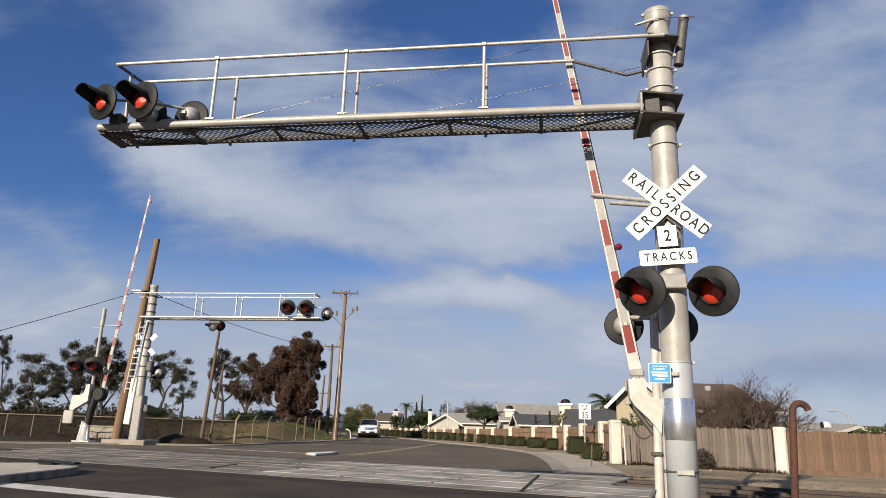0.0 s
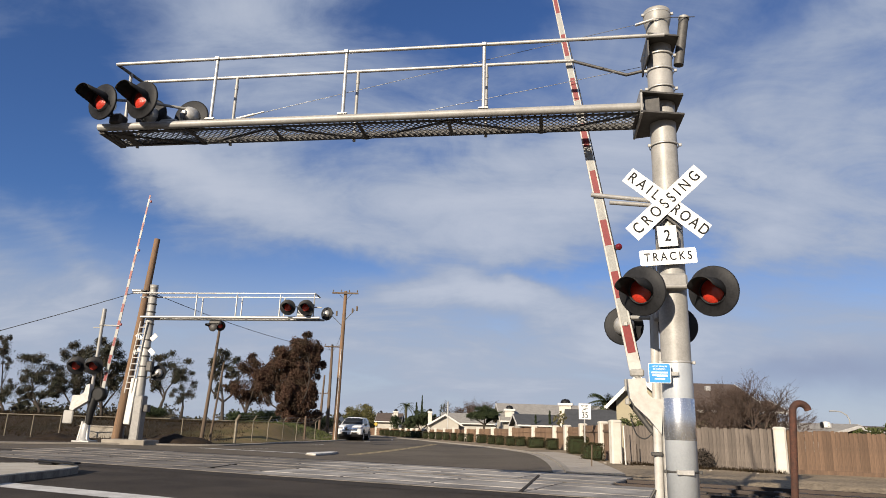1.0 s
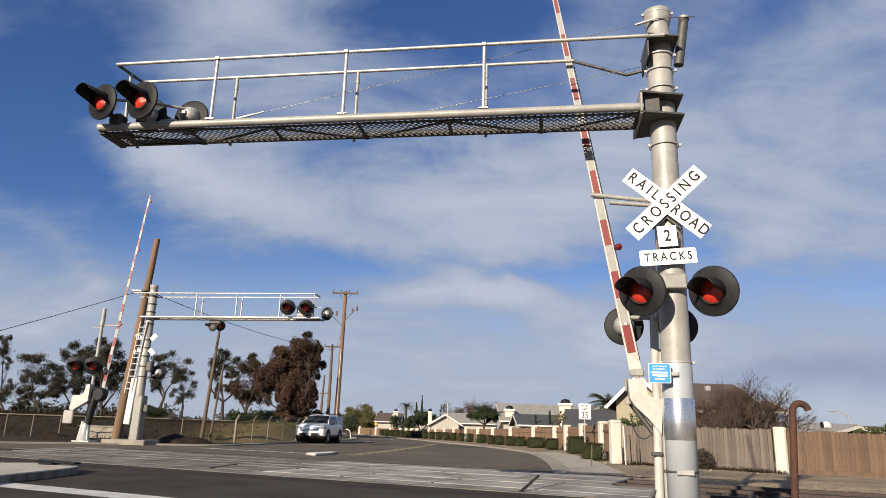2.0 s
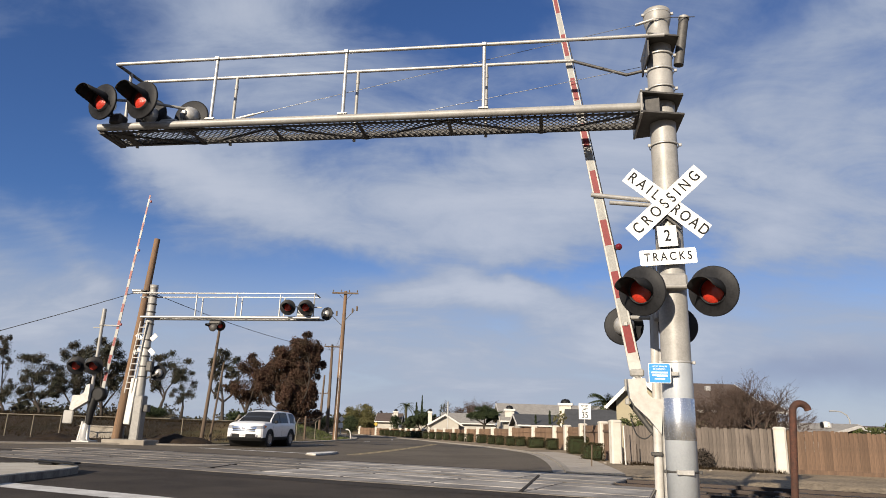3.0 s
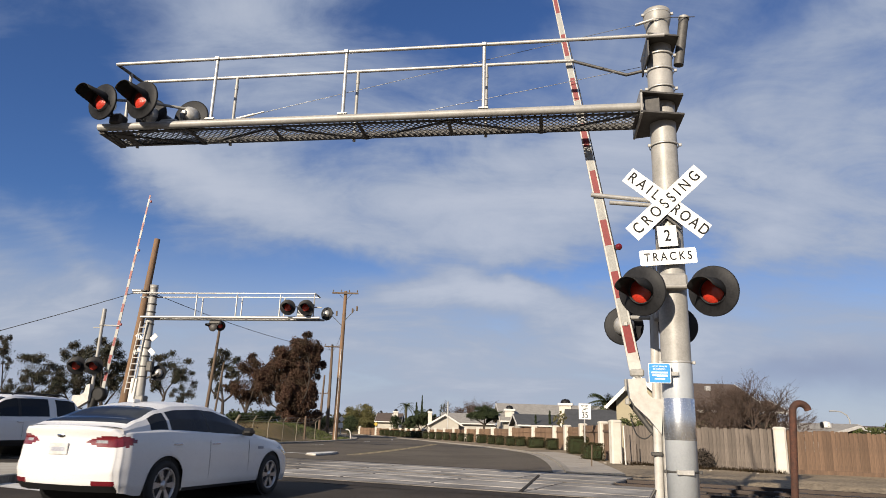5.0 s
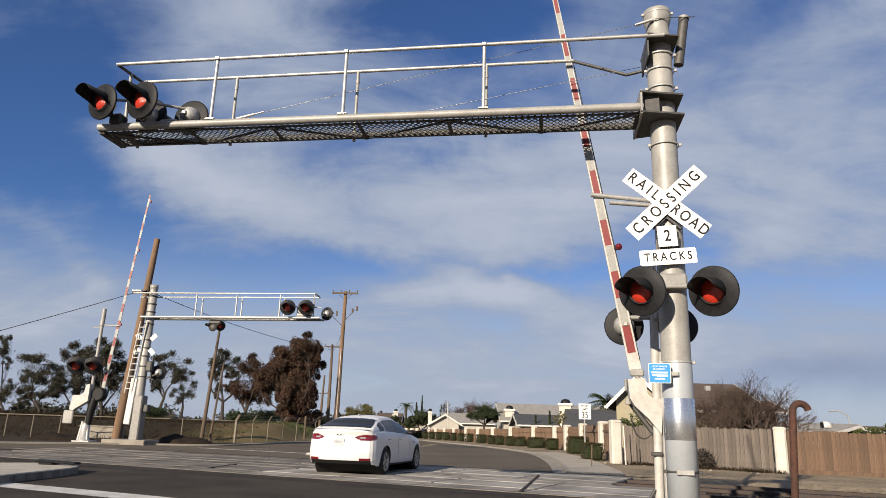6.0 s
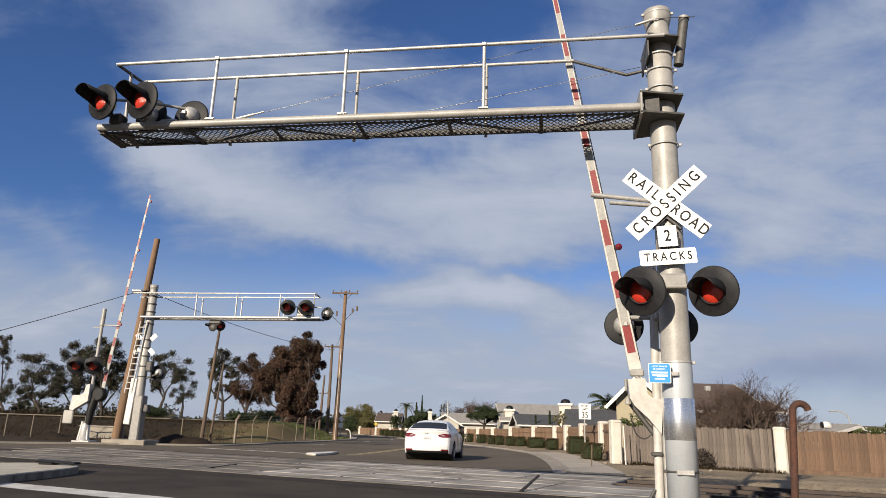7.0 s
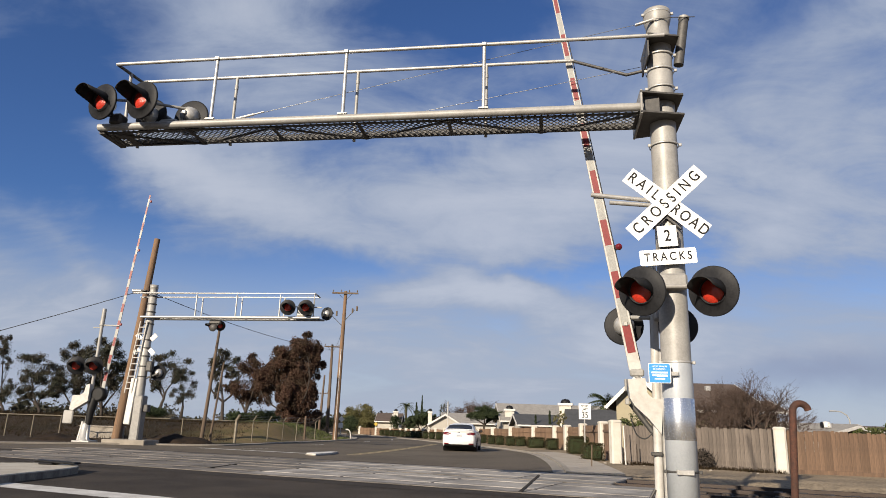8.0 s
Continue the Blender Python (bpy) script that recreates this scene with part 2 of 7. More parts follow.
M_ROOF_GR = mat("grey_shingle_roof", (0.234, 0.222, 0.203), 0.95, 0.0, (0.179, 0.168, 0.152), 2, 0.8, 22, 0.25, 0.4, 12)
M_ROOF_DK = mat("charcoal_shingle_roof", (0.048, 0.050, 0.054), 0.9, 0.0, (0.032, 0.034, 0.036), 2, 0.8, 22, 0.3, 0.4, 12)
M_LEAF_BR = mat("bronze_foliage", (0.070, 0.038, 0.026), 0.8, 0.0, (0.030, 0.022, 0.014), 0.9, 0.9, 9, 0.4, spec=0.2)
M_LEAF_EU = mat("eucalyptus_foliage", (0.030, 0.033, 0.021), 0.75, 0.0, (0.044, 0.033, 0.023), 0.7, 0.8, 9, 0.35, spec=0.25)
M_LEAF_GR = mat("green_foliage", (0.060, 0.072, 0.021), 0.75, 0.0, (0.040, 0.048, 0.018), 1.2, 0.9, 12, 0.35, spec=0.25)
M_LEAF_DK = mat("dark_evergreen_foliage", (0.030, 0.042, 0.018), 0.8, 0.0, (0.02, 0.028, 0.013), 1.2, 0.9, 12, 0.35, spec=0.2)
M_LEAF_FAR = mat("autumn_far_foliage", (0.104, 0.092, 0.036), 0.8, 0.0, (0.068, 0.068, 0.028), 0.8, 0.9, 9, 0.3, spec=0.2)
M_HEDGE = mat("clipped_hedge_leaves", (0.038, 0.034, 0.013), 0.8, 0.0, (0.020, 0.017, 0.008), 3, 0.9, 25, 0.35, spec=0.2)
M_BARK = mat("dark_bark", (0.042, 0.032, 0.025), 0.95, 0.0, (0.025, 0.02, 0.016), 4, 0.8, 30, 0.3, 0.5, 20)
M_TWIG = mat("bare_twigs", (0.066, 0.042, 0.031), 0.9, 0.0, (0.040, 0.028, 0.021), 4, 0.8)
M_WEED = mat("dry_weeds", (0.024, 0.016, 0.0085), 0.9, 0.0, (0.013, 0.010, 0.005), 2, 0.9, 20, 0.3, spec=0.12)
M_CARW = mat("white_car_paint", (0.61, 0.605, 0.60), 0.3, 0.0, (0.58, 0.575, 0.57), 3, 0.3, 60, 0.01, coat=0.25)
M_CARGLASS = mat("tinted_car_glass", (0.012, 0.013, 0.015), 0.05, 0.0, (0.014, 0.015, 0.017), 3, 0.3, 60, 0.02, spec=0.16)
M_PLASTIC = mat("black_car_plastic", (0.009, 0.009, 0.0095), 0.55, spec=0.3)
M_TYRE = mat("tyre_rubber", (0.018, 0.018, 0.018), 0.85)
M_RIM = mat("alloy_rim", (0.40, 0.40, 0.41), 0.32, 0.85, (0.45, 0.45, 0.46), 12, 0.4)
M_CHROME = mat("chrome", (0.72, 0.72, 0.73), 0.14, 1.0, (0.66, 0.66, 0.67), 12, 0.3)
M_TAIL = mat("red_tail_lens", (0.13, 0.010, 0.016), 0.2, 0.0, coat=0.4)
M_HEAD = mat("clear_headlight_lens", (0.34, 0.34, 0.35), 0.12, 0.3, (0.14, 0.14, 0.15), 14, 0.6, coat=0.6)
M_AMBER = mat("amber_marker_lens", (0.65, 0.20, 0.03), 0.25)
M_PLATE = mat("licence_plate", (0.46, 0.46, 0.45), 0.5)
M_BARGREY = mat("plain_grey_bars", (0.30, 0.31, 0.36), 0.6)
M_GLASS_HOUSE = mat("dark_house_window", (0.02, 0.022, 0.026), 0.08, spec=0.7)
M_YELLOWSIGN = mat("yellow_sign_sheeting", (0.42, 0.29, 0.03), 0.5)


# ---- mesh builders ----
class Mesh:
    """Collects vertices and faces of one part."""

    def __init__(self):
        self.v, self.f, self.s = [], [], []

    def add(self, vs, fs, smooth=False, m=None):
        o = len(self.v)
        self.v += [tuple(m @ Vector(p)) for p in vs] if m is not None else [tuple(p) for p in vs]
        self.f += [tuple(i + o for i in f) for f in fs]
        self.s += [smooth] * len(fs)
        return self

    def box(self, c, s, m=None, bev=0.0):
        """A box of centre c and size s, edges chamfered by bev, turned by m."""
        h = [x / 2 for x in s]
        if bev <= 0:
            vs = [(c[0] + sx * h[0], c[1] + sy * h[1], c[2] + sz * h[2]) for sx in (-1, 1) for sy in (-1, 1) for sz in (-1, 1)]
            return self.add(vs, [(0, 1, 3, 2), (4, 6, 7, 5), (0, 4, 5, 1), (2, 3, 7, 6), (0, 2, 6, 4), (1, 5, 7, 3)], False, m)
        b = min(bev, min(h) * 0.9)
        idx, vs = {}, []
        for sx in (-1, 1):
            for sy in (-1, 1):
                for sz in (-1, 1):
                    for ax in range(3):
                        q = [sx * (h[0] - b), sy * (h[1] - b), sz * (h[2] - b)]
                        q[ax] = (sx, sy, sz)[ax] * h[ax]
                        idx[sx, sy, sz, ax] = len(vs)
                        vs.append((c[0] + q[0], c[1] + q[1], c[2] + q[2]))
        fs = []
        for ax in range(3):
            o1, o2 = (ax + 1) % 3, (ax + 2) % 3
            for s0 in (-1, 1):
                def key(a, bb, face):
                    k = [0, 0, 0]
                    k[ax], k[o1], k[o2] = s0, a, bb
                    return idx[(*k, face)]
                q = [key(-1, -1, ax), key(1, -1, ax), key(1, 1, ax), key(-1, 1, ax)]
                fs.append(q if s0 > 0 else q[::-1])
            for a in (-1, 1):
                for bb in (-1, 1):
                    def key2(s0, face):
                        k = [0, 0, 0]
                        k[ax], k[o1], k[o2] = s0, a, bb
                        return idx[(*k, face)]
                    q = [key2(-1, o1), key2(1, o1), key2(1, o2), key2(-1, o2)]
                    fs.append(q if a * bb < 0 else q[::-1])
        for sx in (-1, 1):
            for sy in (-1, 1):
                for sz in (-1, 1):
                    q = [idx[sx, sy, sz, a] for a in range(3)]
                    fs.append(q if sx * sy * sz > 0 else q[::-1])
        return self.add(vs, fs, False, m)

    def tube(self, pts, r, seg=10, m=None, caps=True, smooth=True):
        """A round bar along pts; r one radius or one a point."""
        pts = [Vector(p) for p in pts]
        rs = [r] * len(pts) if isinstance(r, (int, float)) else list(r)
        vs, fs = [], []
        ref = None
        for i, p in enumerate(pts):
            d = (pts[min(i + 1, len(pts) - 1)] - pts[max(i - 1, 0)]).normalized()
            if ref is None:
                ref = d.orthogonal().normalized()
            ref = (ref - d * ref.dot(d)).normalized()
            b = d.cross(ref)
            for k in range(seg):
                a = 2 * math.pi * k / seg
                vs.append(p + (ref * math.cos(a) + b * math.sin(a)) * rs[i])
        for i in range(len(pts) - 1):
            for k in range(seg):
                k2 = (k + 1) % seg
                fs.append((i * seg + k, i * seg + k2, (i + 1) * seg + k2, (i + 1) * seg + k))
        self.add(vs, fs, smooth, m)
        if caps:
            n = (len(pts) - 1) * seg
            self.add(vs[:seg], [tuple(range(seg))[::-1]], False, m)
            self.add(vs[n:], [tuple(range(seg))], False, m)
        return self

    def lathe(self, prof, seg=24, m=None, smooth=True, arc=(0.0, 360.0)):
        """prof: (radius, height along z) pairs, turned round z."""
        full = arc[1] - arc[0] >= 360
        n = seg if full else seg + 1
        vs = [(rr * math.cos(a), rr * math.sin(a), z) for rr, z in prof
              for a in (radians(arc[0] + (arc[1] - arc[0]) * k / seg) for k in range(n))]
        fs = [(i * n + k, i * n + (k + 1) % n, (i + 1) * n + (k + 1) % n, (i + 1) * n + k)
              for i in range(len(prof) - 1) for k in range(seg)]
        return self.add(vs, fs, smooth, m)

    def prism(self, outline, z0, z1, m=None):
        """A flat outline (x, y), counter-clockwise, raised from z0 to z1."""
        n = len(outline)
        vs = [(x, y, z0) for x, y in outline] + [(x, y, z1) for x, y in outline]
        fs = [tuple(range(n))[::-1], tuple(range(n, 2 * n))] + [(i, (i + 1) % n, n + (i + 1) % n, n + i) for i in range(n)]
        return self.add(vs, fs, False, m)

    def data(self, name, material):
        me = bpy.data.meshes.new(name)
        me.from_pydata(self.v, [], self.f)
        me.materials.append(material)
        me.polygons.foreach_set("use_smooth", self.s)
        me.update()
        return me


def part(name, mb, material, parent=None, label="", m=None):
    """Links a mesh as one object, under a thing or a part where one is given."""
    ob = new(name, mb.data(name, material) if isinstance(mb, Mesh) else mb)
    ob.parent = parent
    if m is not None:
        ob.matrix_basis = m
    if label:
        ob["label"] = label
    return ob


def thing(name, m, label, category, group="", kind=""):
    ob = new(name)
    ob.matrix_basis = m
    return tagged(ob, label, category, group, kind)


def text_part(txt, size, parent, m, material, name="lettering", depth=0.004, spacing=1.0, weight=0.009):
    """Raised letters in the built-in font, centred on the origin of m."""
    cu = bpy.data.curves.new(name, "FONT")
    cu.body, cu.size, cu.align_x, cu.align_y, cu.extrude, cu.space_character, cu.offset = txt, size, "CENTER", "CENTER", depth, spacing, size * weight
    tmp = bpy.data.objects.new("tmp", cu)
    me = bpy.data.meshes.new_from_object(tmp)
    bpy.data.objects.remove(tmp)
    me.name = name
    me.materials.clear()
    me.materials.append(material)
    ob = new(name, me)
    ob.parent, ob.matrix_basis = parent, m @ Matrix.Diagonal((0.8, 1, 1, 1))
    return ob


def face_y(x, y, z, roll=0.0):
    """Pose whose local z looks along +y and whose local x points along -x (a sign seen from +y)."""
    return Matrix.Translation((x, y, z)) @ Matrix(((-1, 0, 0, 0), (0, 0, 1, 0), (0, 1, 0, 0), (0, 0, 0, 1))) @ pose(0, 0, 0, 0, 0, roll)


T_AX = Vector((0.906, -0.423, 0))       # along the tracks
N_AX = Vector((0.423, 0.906, 0))        # across them


def st(s, t, z=0.0):
    """A place from its distance across (s) and along (t) the tracks."""
    p = N_AX * s + T_AX * t
    return (p.x, p.y, z)


def smooth_line(pts, n=8):
    """Catmull-Rom points through pts."""
    out = []
    P = [Vector(p) for p in pts]
    P = [P[0] * 2 - P[1]] + P + [P[-1] * 2 - P[-2]]
    for i in range(1, len(P) - 2):
        for k in range(n):
            t = k / n
            a, b, c, d = P[i - 1:i + 3]
            out.append(0.5 * ((2 * b) + (c - a) * t + (2 * a - 5 * b + 4 * c - d) * t * t + (3 * b - a - 3 * c + d) * t ** 3))
    return out + [P[-2]]


def strip(mb, left, right, z, thick=0.0, m=None):
    """A band between two lines of equal count, with sides if thick."""
    n = len(left)
    vs = [(p[0], p[1], z) for p in left] + [(p[0], p[1], z) for p in right]
    fs = [(i, n + i, n + i + 1, i + 1) for i in range(n - 1)]
    if thick:
        vs += [(p[0], p[1], z - thick) for p in left] + [(p[0], p[1], z - thick) for p in right]
        fs += [(2 * n + i, i, i + 1, 2 * n + i + 1) for i in range(n - 1)]
        fs += [(n + i, 3 * n + i, 3 * n + i + 1, n + i + 1) for i in range(n - 1)]
        fs += [(0, 2 * n, 3 * n, n), (n - 1, 2 * n - 1, 4 * n - 1, 3 * n - 1)]
    return mb.add(vs, fs, False, m)


# ---- ground, road and tracks ----
def smoothstep(a, b, x):
    t = min(max((x - a) / (b - a), 0.0), 1.0)
    return t * t * (3 - 2 * t)


FENCE_L = [(-75, 51.0), (-45, 46.5), (-26.3, 43.2), (-22.0, 41.3), (-15.3, 42.4), (-12.2, 42.8), (-11.3, 47.2), (-10.4, 52.2), (-9.6, 55.5)]


def fence_y(x):
    """How far out the field fence lies at x."""
    f = FENCE_L
    for (x0, y0), (x1, y1) in zip(f, f[1:]):
        if x0 <= x <= x1:
            return y0 + (y1 - y0) * (x - x0) / (x1 - x0)
    return f[0][1] if x < f[0][0] else 1e9


ROAD_EDGE = [(-7.4, 53.5), (-7.0, 61), (-8.6, 72), (-14, 86), (-22, 102), (-34, 120), (-50, 136)]


def ground_z(x, y):
    z = -0.04
    if x < -9.0:
        fy = fence_y(max(x, -75)) if x < -9.7 else 60.0
        bank = smoothstep(0.5, 13, y - fy)
        high = 1.12 * smoothstep(-16, -34, x) + 1.08 * (1 - smoothstep(-16, -34, x))
        lx = -7.0
        for (ax, ay), (bx, by) in zip(ROAD_EDGE, ROAD_EDGE[1:]):
            if ay <= y <= by:
                lx = ax + (bx - ax) * (y - ay) / (by - ay)
        if y > ROAD_EDGE[-1][1]:
            lx = -60.0
        bank *= smoothstep(0.8, 6.0, lx - x)
        z += bank * high * (1 - smoothstep(40, 200, y - fy) * 0.4)
        z += 0.3 * bank * noise.noise((x * 0.11, y * 0.11, 3.0)) + 0.10 * smoothstep(-1, 3, y - fy) * noise.noise((x * 0.7, y * 0.7, 1.0))
    s_, t_ = 0.423 * x + 0.906 * y, 0.906 * x - 0.423 * y
    if x > 3 and y > 12:
        z += 0.05 * smoothstep(0.0, 3.0, x - 5.2) + 0.03 * noise.noise((x * 0.9, y * 0.9, 5.0)) * smoothstep(5.5, 7, x)
    if t_ > -4.5:
        z -= 0.34 * smoothstep(12.4, 13.0, s_) * (1 - smoothstep(21.4, 22.0, s_)) * smoothstep(-4.5, -3.5, t_)
    return z


def axis(lo, hi, fine0, fine1, step):
    out = list(np.arange(fine0, fine1 + step / 2, step))
    d = step
    while out[-1] < hi:
        d *= 1.35
        out.append(out[-1] + d)
    d = step
    while out[0] > lo:
        d *= 1.35
        out.insert(0, out[0] - d)
    return out


def build_ground():
    xs, ys = axis(-3000, 3000, -60, 30, 1.0), axis(-600, 4000, 10, 90, 1.0)
    mb = Mesh()
    vs = [(x, y, ground_z(x, y)) for y in ys for x in xs]
    n = len(xs)
    fs = [(j * n + i, j * n + i + 1, (j + 1) * n + i + 1, (j + 1) * n + i) for j in range(len(ys) - 1) for i in range(n - 1)]
    mb.add(vs, fs, True)
    ob = part("ground", mb, M_GROUND)
    tagged(ob, "dry dirt and sparse winter grass verge and field", "ground", kind="structure")


def ground_material():
    """Dirt by the road, tufts of dry grass in the field."""
    m = mat("dirt_and_dry_grass", (0.245, 0.197, 0.138), 0.95, 0.0, (0.145, 0.120, 0.088), 0.45, 0.95, 9, 0.28, 0.5, 25, local=False, spec=0.12)
    nt = m.node_tree
    bs = [n for n in nt.nodes if n.type == "BSDF_PRINCIPLED"][0]
    old = bs.inputs["Base Color"].links[0].from_socket
    pos = node(nt, "ShaderNodeNewGeometry").outputs["Position"]
    sep = node(nt, "ShaderNodeSeparateXYZ", {0: pos})
    big = node(nt, "ShaderNodeTexNoise", {"Vector": pos, "Scale": 0.16, "Detail": 6.0, "Roughness": 0.65}).outputs[0]
    left = m_op(nt, "SUBTRACT", 1.0, ramp(nt, sep.outputs[0], -12.5, -8.5))
    far_y = ramp(nt, sep.outputs[1], 37.0, 46.0)
    grass = mix_rgb(nt, ramp(nt, big, 0.42, 0.62), (0.030, 0.0195, 0.0105, 1), (0.020, 0.0155, 0.007, 1))
    speck = node(nt, "ShaderNodeTexNoise", {"Vector": pos, "Scale": 3.5, "Detail": 6.0, "Roughness": 0.7}).outputs[0]
    grass = mix_rgb(nt, m_op(nt, "MULTIPLY", ramp(nt, speck, 0.4, 0.65), 0.45), grass, (0.013, 0.010, 0.006, 1))
    old = mix_rgb(nt, left, old, mix_rgb(nt, ramp(nt, speck, 0.35, 0.65), (0.046, 0.032, 0.021, 1), (0.024, 0.018, 0.012, 1)))
    # tan-green grass, lightened to show sun on the mound by the poles
    sunlit_tawny = mix_rgb(nt, ramp(nt, big, 0.42, 0.62), (0.16, 0.118, 0.06, 1), (0.088, 0.084, 0.032, 1))
    grass = mix_rgb(nt, ramp(nt, sep.outputs[0], -19.0, -11.5), grass, sunlit_tawny)
    col = mix_rgb(nt, m_op(nt, "MULTIPLY", left, far_y), old, grass)
    nt.links.new(col, bs.inputs["Base Color"])
    return m


M_GROUND = ground_material()
build_ground()

ROAD_R = [(-6.0, -30), (-2.0, -14), (1.3, 0), (2.0, 6), (4.2, 12.6), (4.5, 16.8), (3.85, 21.4), (4.45, 26), (5.0, 32), (5.2, 38), (4.4, 44), (2.9, 50.2), (1.0, 56.2),
          (-1.4, 64.7), (-4.6, 75.4), (-9, 88), (-16, 103), (-28, 122), (-46, 142)]
ROAD_L = [(-30, -30), (-27, -14), (-25, 0), (-24.5, 6), (-24, 12), (-23.5, 20), (-22.5, 28), (-16.0, 33.0), (-11.2, 35.2), (-9.9, 38.5), (-9.2, 43), (-8.1, 48), (-7.4, 53.5),
          (-7.0, 61), (-8.6, 72), (-14, 86), (-22, 102), (-34, 120), (-50, 136)]


def build_road():
    right, left = smooth_line([(*p, 0) for p in ROAD_R]), smooth_line([(*p, 0) for p in ROAD_L])
    cut = 48
    mb = strip(Mesh(), left[:cut + 1], right[:cut + 1], 0.0, 0.3)
    tagged(part("road", mb, M_ASPHALT), "dark grey asphalt road before and over the tracks", "road", kind="structure")
    # lighter asphalt tone from the cut outwards
    mb = strip(Mesh(), left[cut:], right[cut:], 0.0, 0.3)
    tagged(part("road_beyond", mb, M_ASPHALT_FAR), "pale asphalt road curving away beyond the tracks", "road", kind="structure")
    # kerb and gutter along the subdivision side, from the tracks outwards
    r = smooth_line([(*p, 0) for p in ROAD_R[6:]], 10)

    def offset(line, d):
        out = []
        for i, p in enumerate(line):
            t = (line[min(i + 1, len(line) - 1)] - line[max(i - 1, 0)]).normalized()
            out.append(p + Vector((t.y, -t.x, 0)) * d)
        return out
    mb = strip(Mesh(), offset(r, -0.35), offset(r, 0.02), 0.012, 0.1)
    tagged(part("gutter", mb, M_KERB), "pale concrete gutter along the kerb", "gutter", kind="structure")
    mb = strip(Mesh(), offset(r, 0.024), offset(r, 0.18), 0.058, 0.3)
    tagged(part("kerb", mb, M_KERB), "pale concrete kerb beside the road", "kerb", kind="structure")
    w = r[:36]
    pave = thing("pavement", Matrix(), "light concrete sidewalk slabs with scored joints", "pavement", kind="structure")
    o1, o2 = offset(w, 0.184), offset(w, 1.75)
    step = 3
    for i in range(0, len(w) - step, step):
        mb = Mesh()
        a, b = o1[i:i + step + 1], o2[i:i + step + 1]
        e = 0.012
        a = [a[0].lerp(a[-1], e)] + a[1:-1] + [a[-1].lerp(a[0], e)]
        b = [b[0].lerp(b[-1], e)] + b[1:-1] + [b[-1].lerp(b[0], e)]
        part("slab", strip(mb, a, b, 0.052, 0.2), M_WALKCONC, pave)
    # left kerb
    l = smooth_line([(*p, 0) for p in ROAD_L[6:]], 10)
    mb = strip(Mesh(), offset(l, -0.5), offset(l, -0.004), 0.07, 0.3)
    tagged(part("kerb_field_side", mb, M_KERB), "low worn concrete kerb beside the field", "kerb", kind="structure")


build_road()


def marking(name, pts, width, material, label, z=0.005):
    """A painted line, width across, along pts."""
    P = smooth_line([(*p, 0) for p in pts], 6)
    a, b = [], []
    for i, p in enumerate(P):
        t = (P[min(i + 1, len(P) - 1)] - P[max(i - 1, 0)]).normalized()
        nrm = Vector((t.y, -t.x, 0)) * width / 2
        a.append(p - nrm)
        b.append(p + nrm)
    ob = part(name, strip(Mesh(), a, b, z), material)
    return tagged(ob, label, "road marking", kind="structure")


marking("stop_line", [st(8.52, -13.0)[:2], st(8.52, -2.0)[:2]], 0.62, M_PAINTW, "worn white stop line before the tracks")
marking("stop_line_far", [st(24.85, -23.6)[:2], st(24.85, -17.4)[:2]], 0.32, M_PAINTW, "worn white stop line beyond the tracks")
marking("centre_line", [(-3.72, 29.6), (-2.80, 34.2), (-1.95, 39.6), (-0.95, 46.8), (-0.30, 52.0)], 0.15, M_PAINTY, "faded yellow centre line")
marking("centre_line", [(-3.46, 29.6), (-2.54, 34.2), (-1.69, 39.6), (-0.69, 46.8), (-0.04, 52.0)], 0.15, M_PAINTY, "faded yellow centre line")
for a, b in (((-9.2, 33.6), (-8.1, 34.3)), ((-7.4, 41.0), (-6.9, 43.2)), ((-5.5, 52), (-5.2, 55)), ((-4.0, 62), (-4.1, 65)), ((-3.9, 72), (-4.8, 75))):
    marking("lane_dash", [a, b], 0.14, M_PAINTW, "short worn white lane dash")


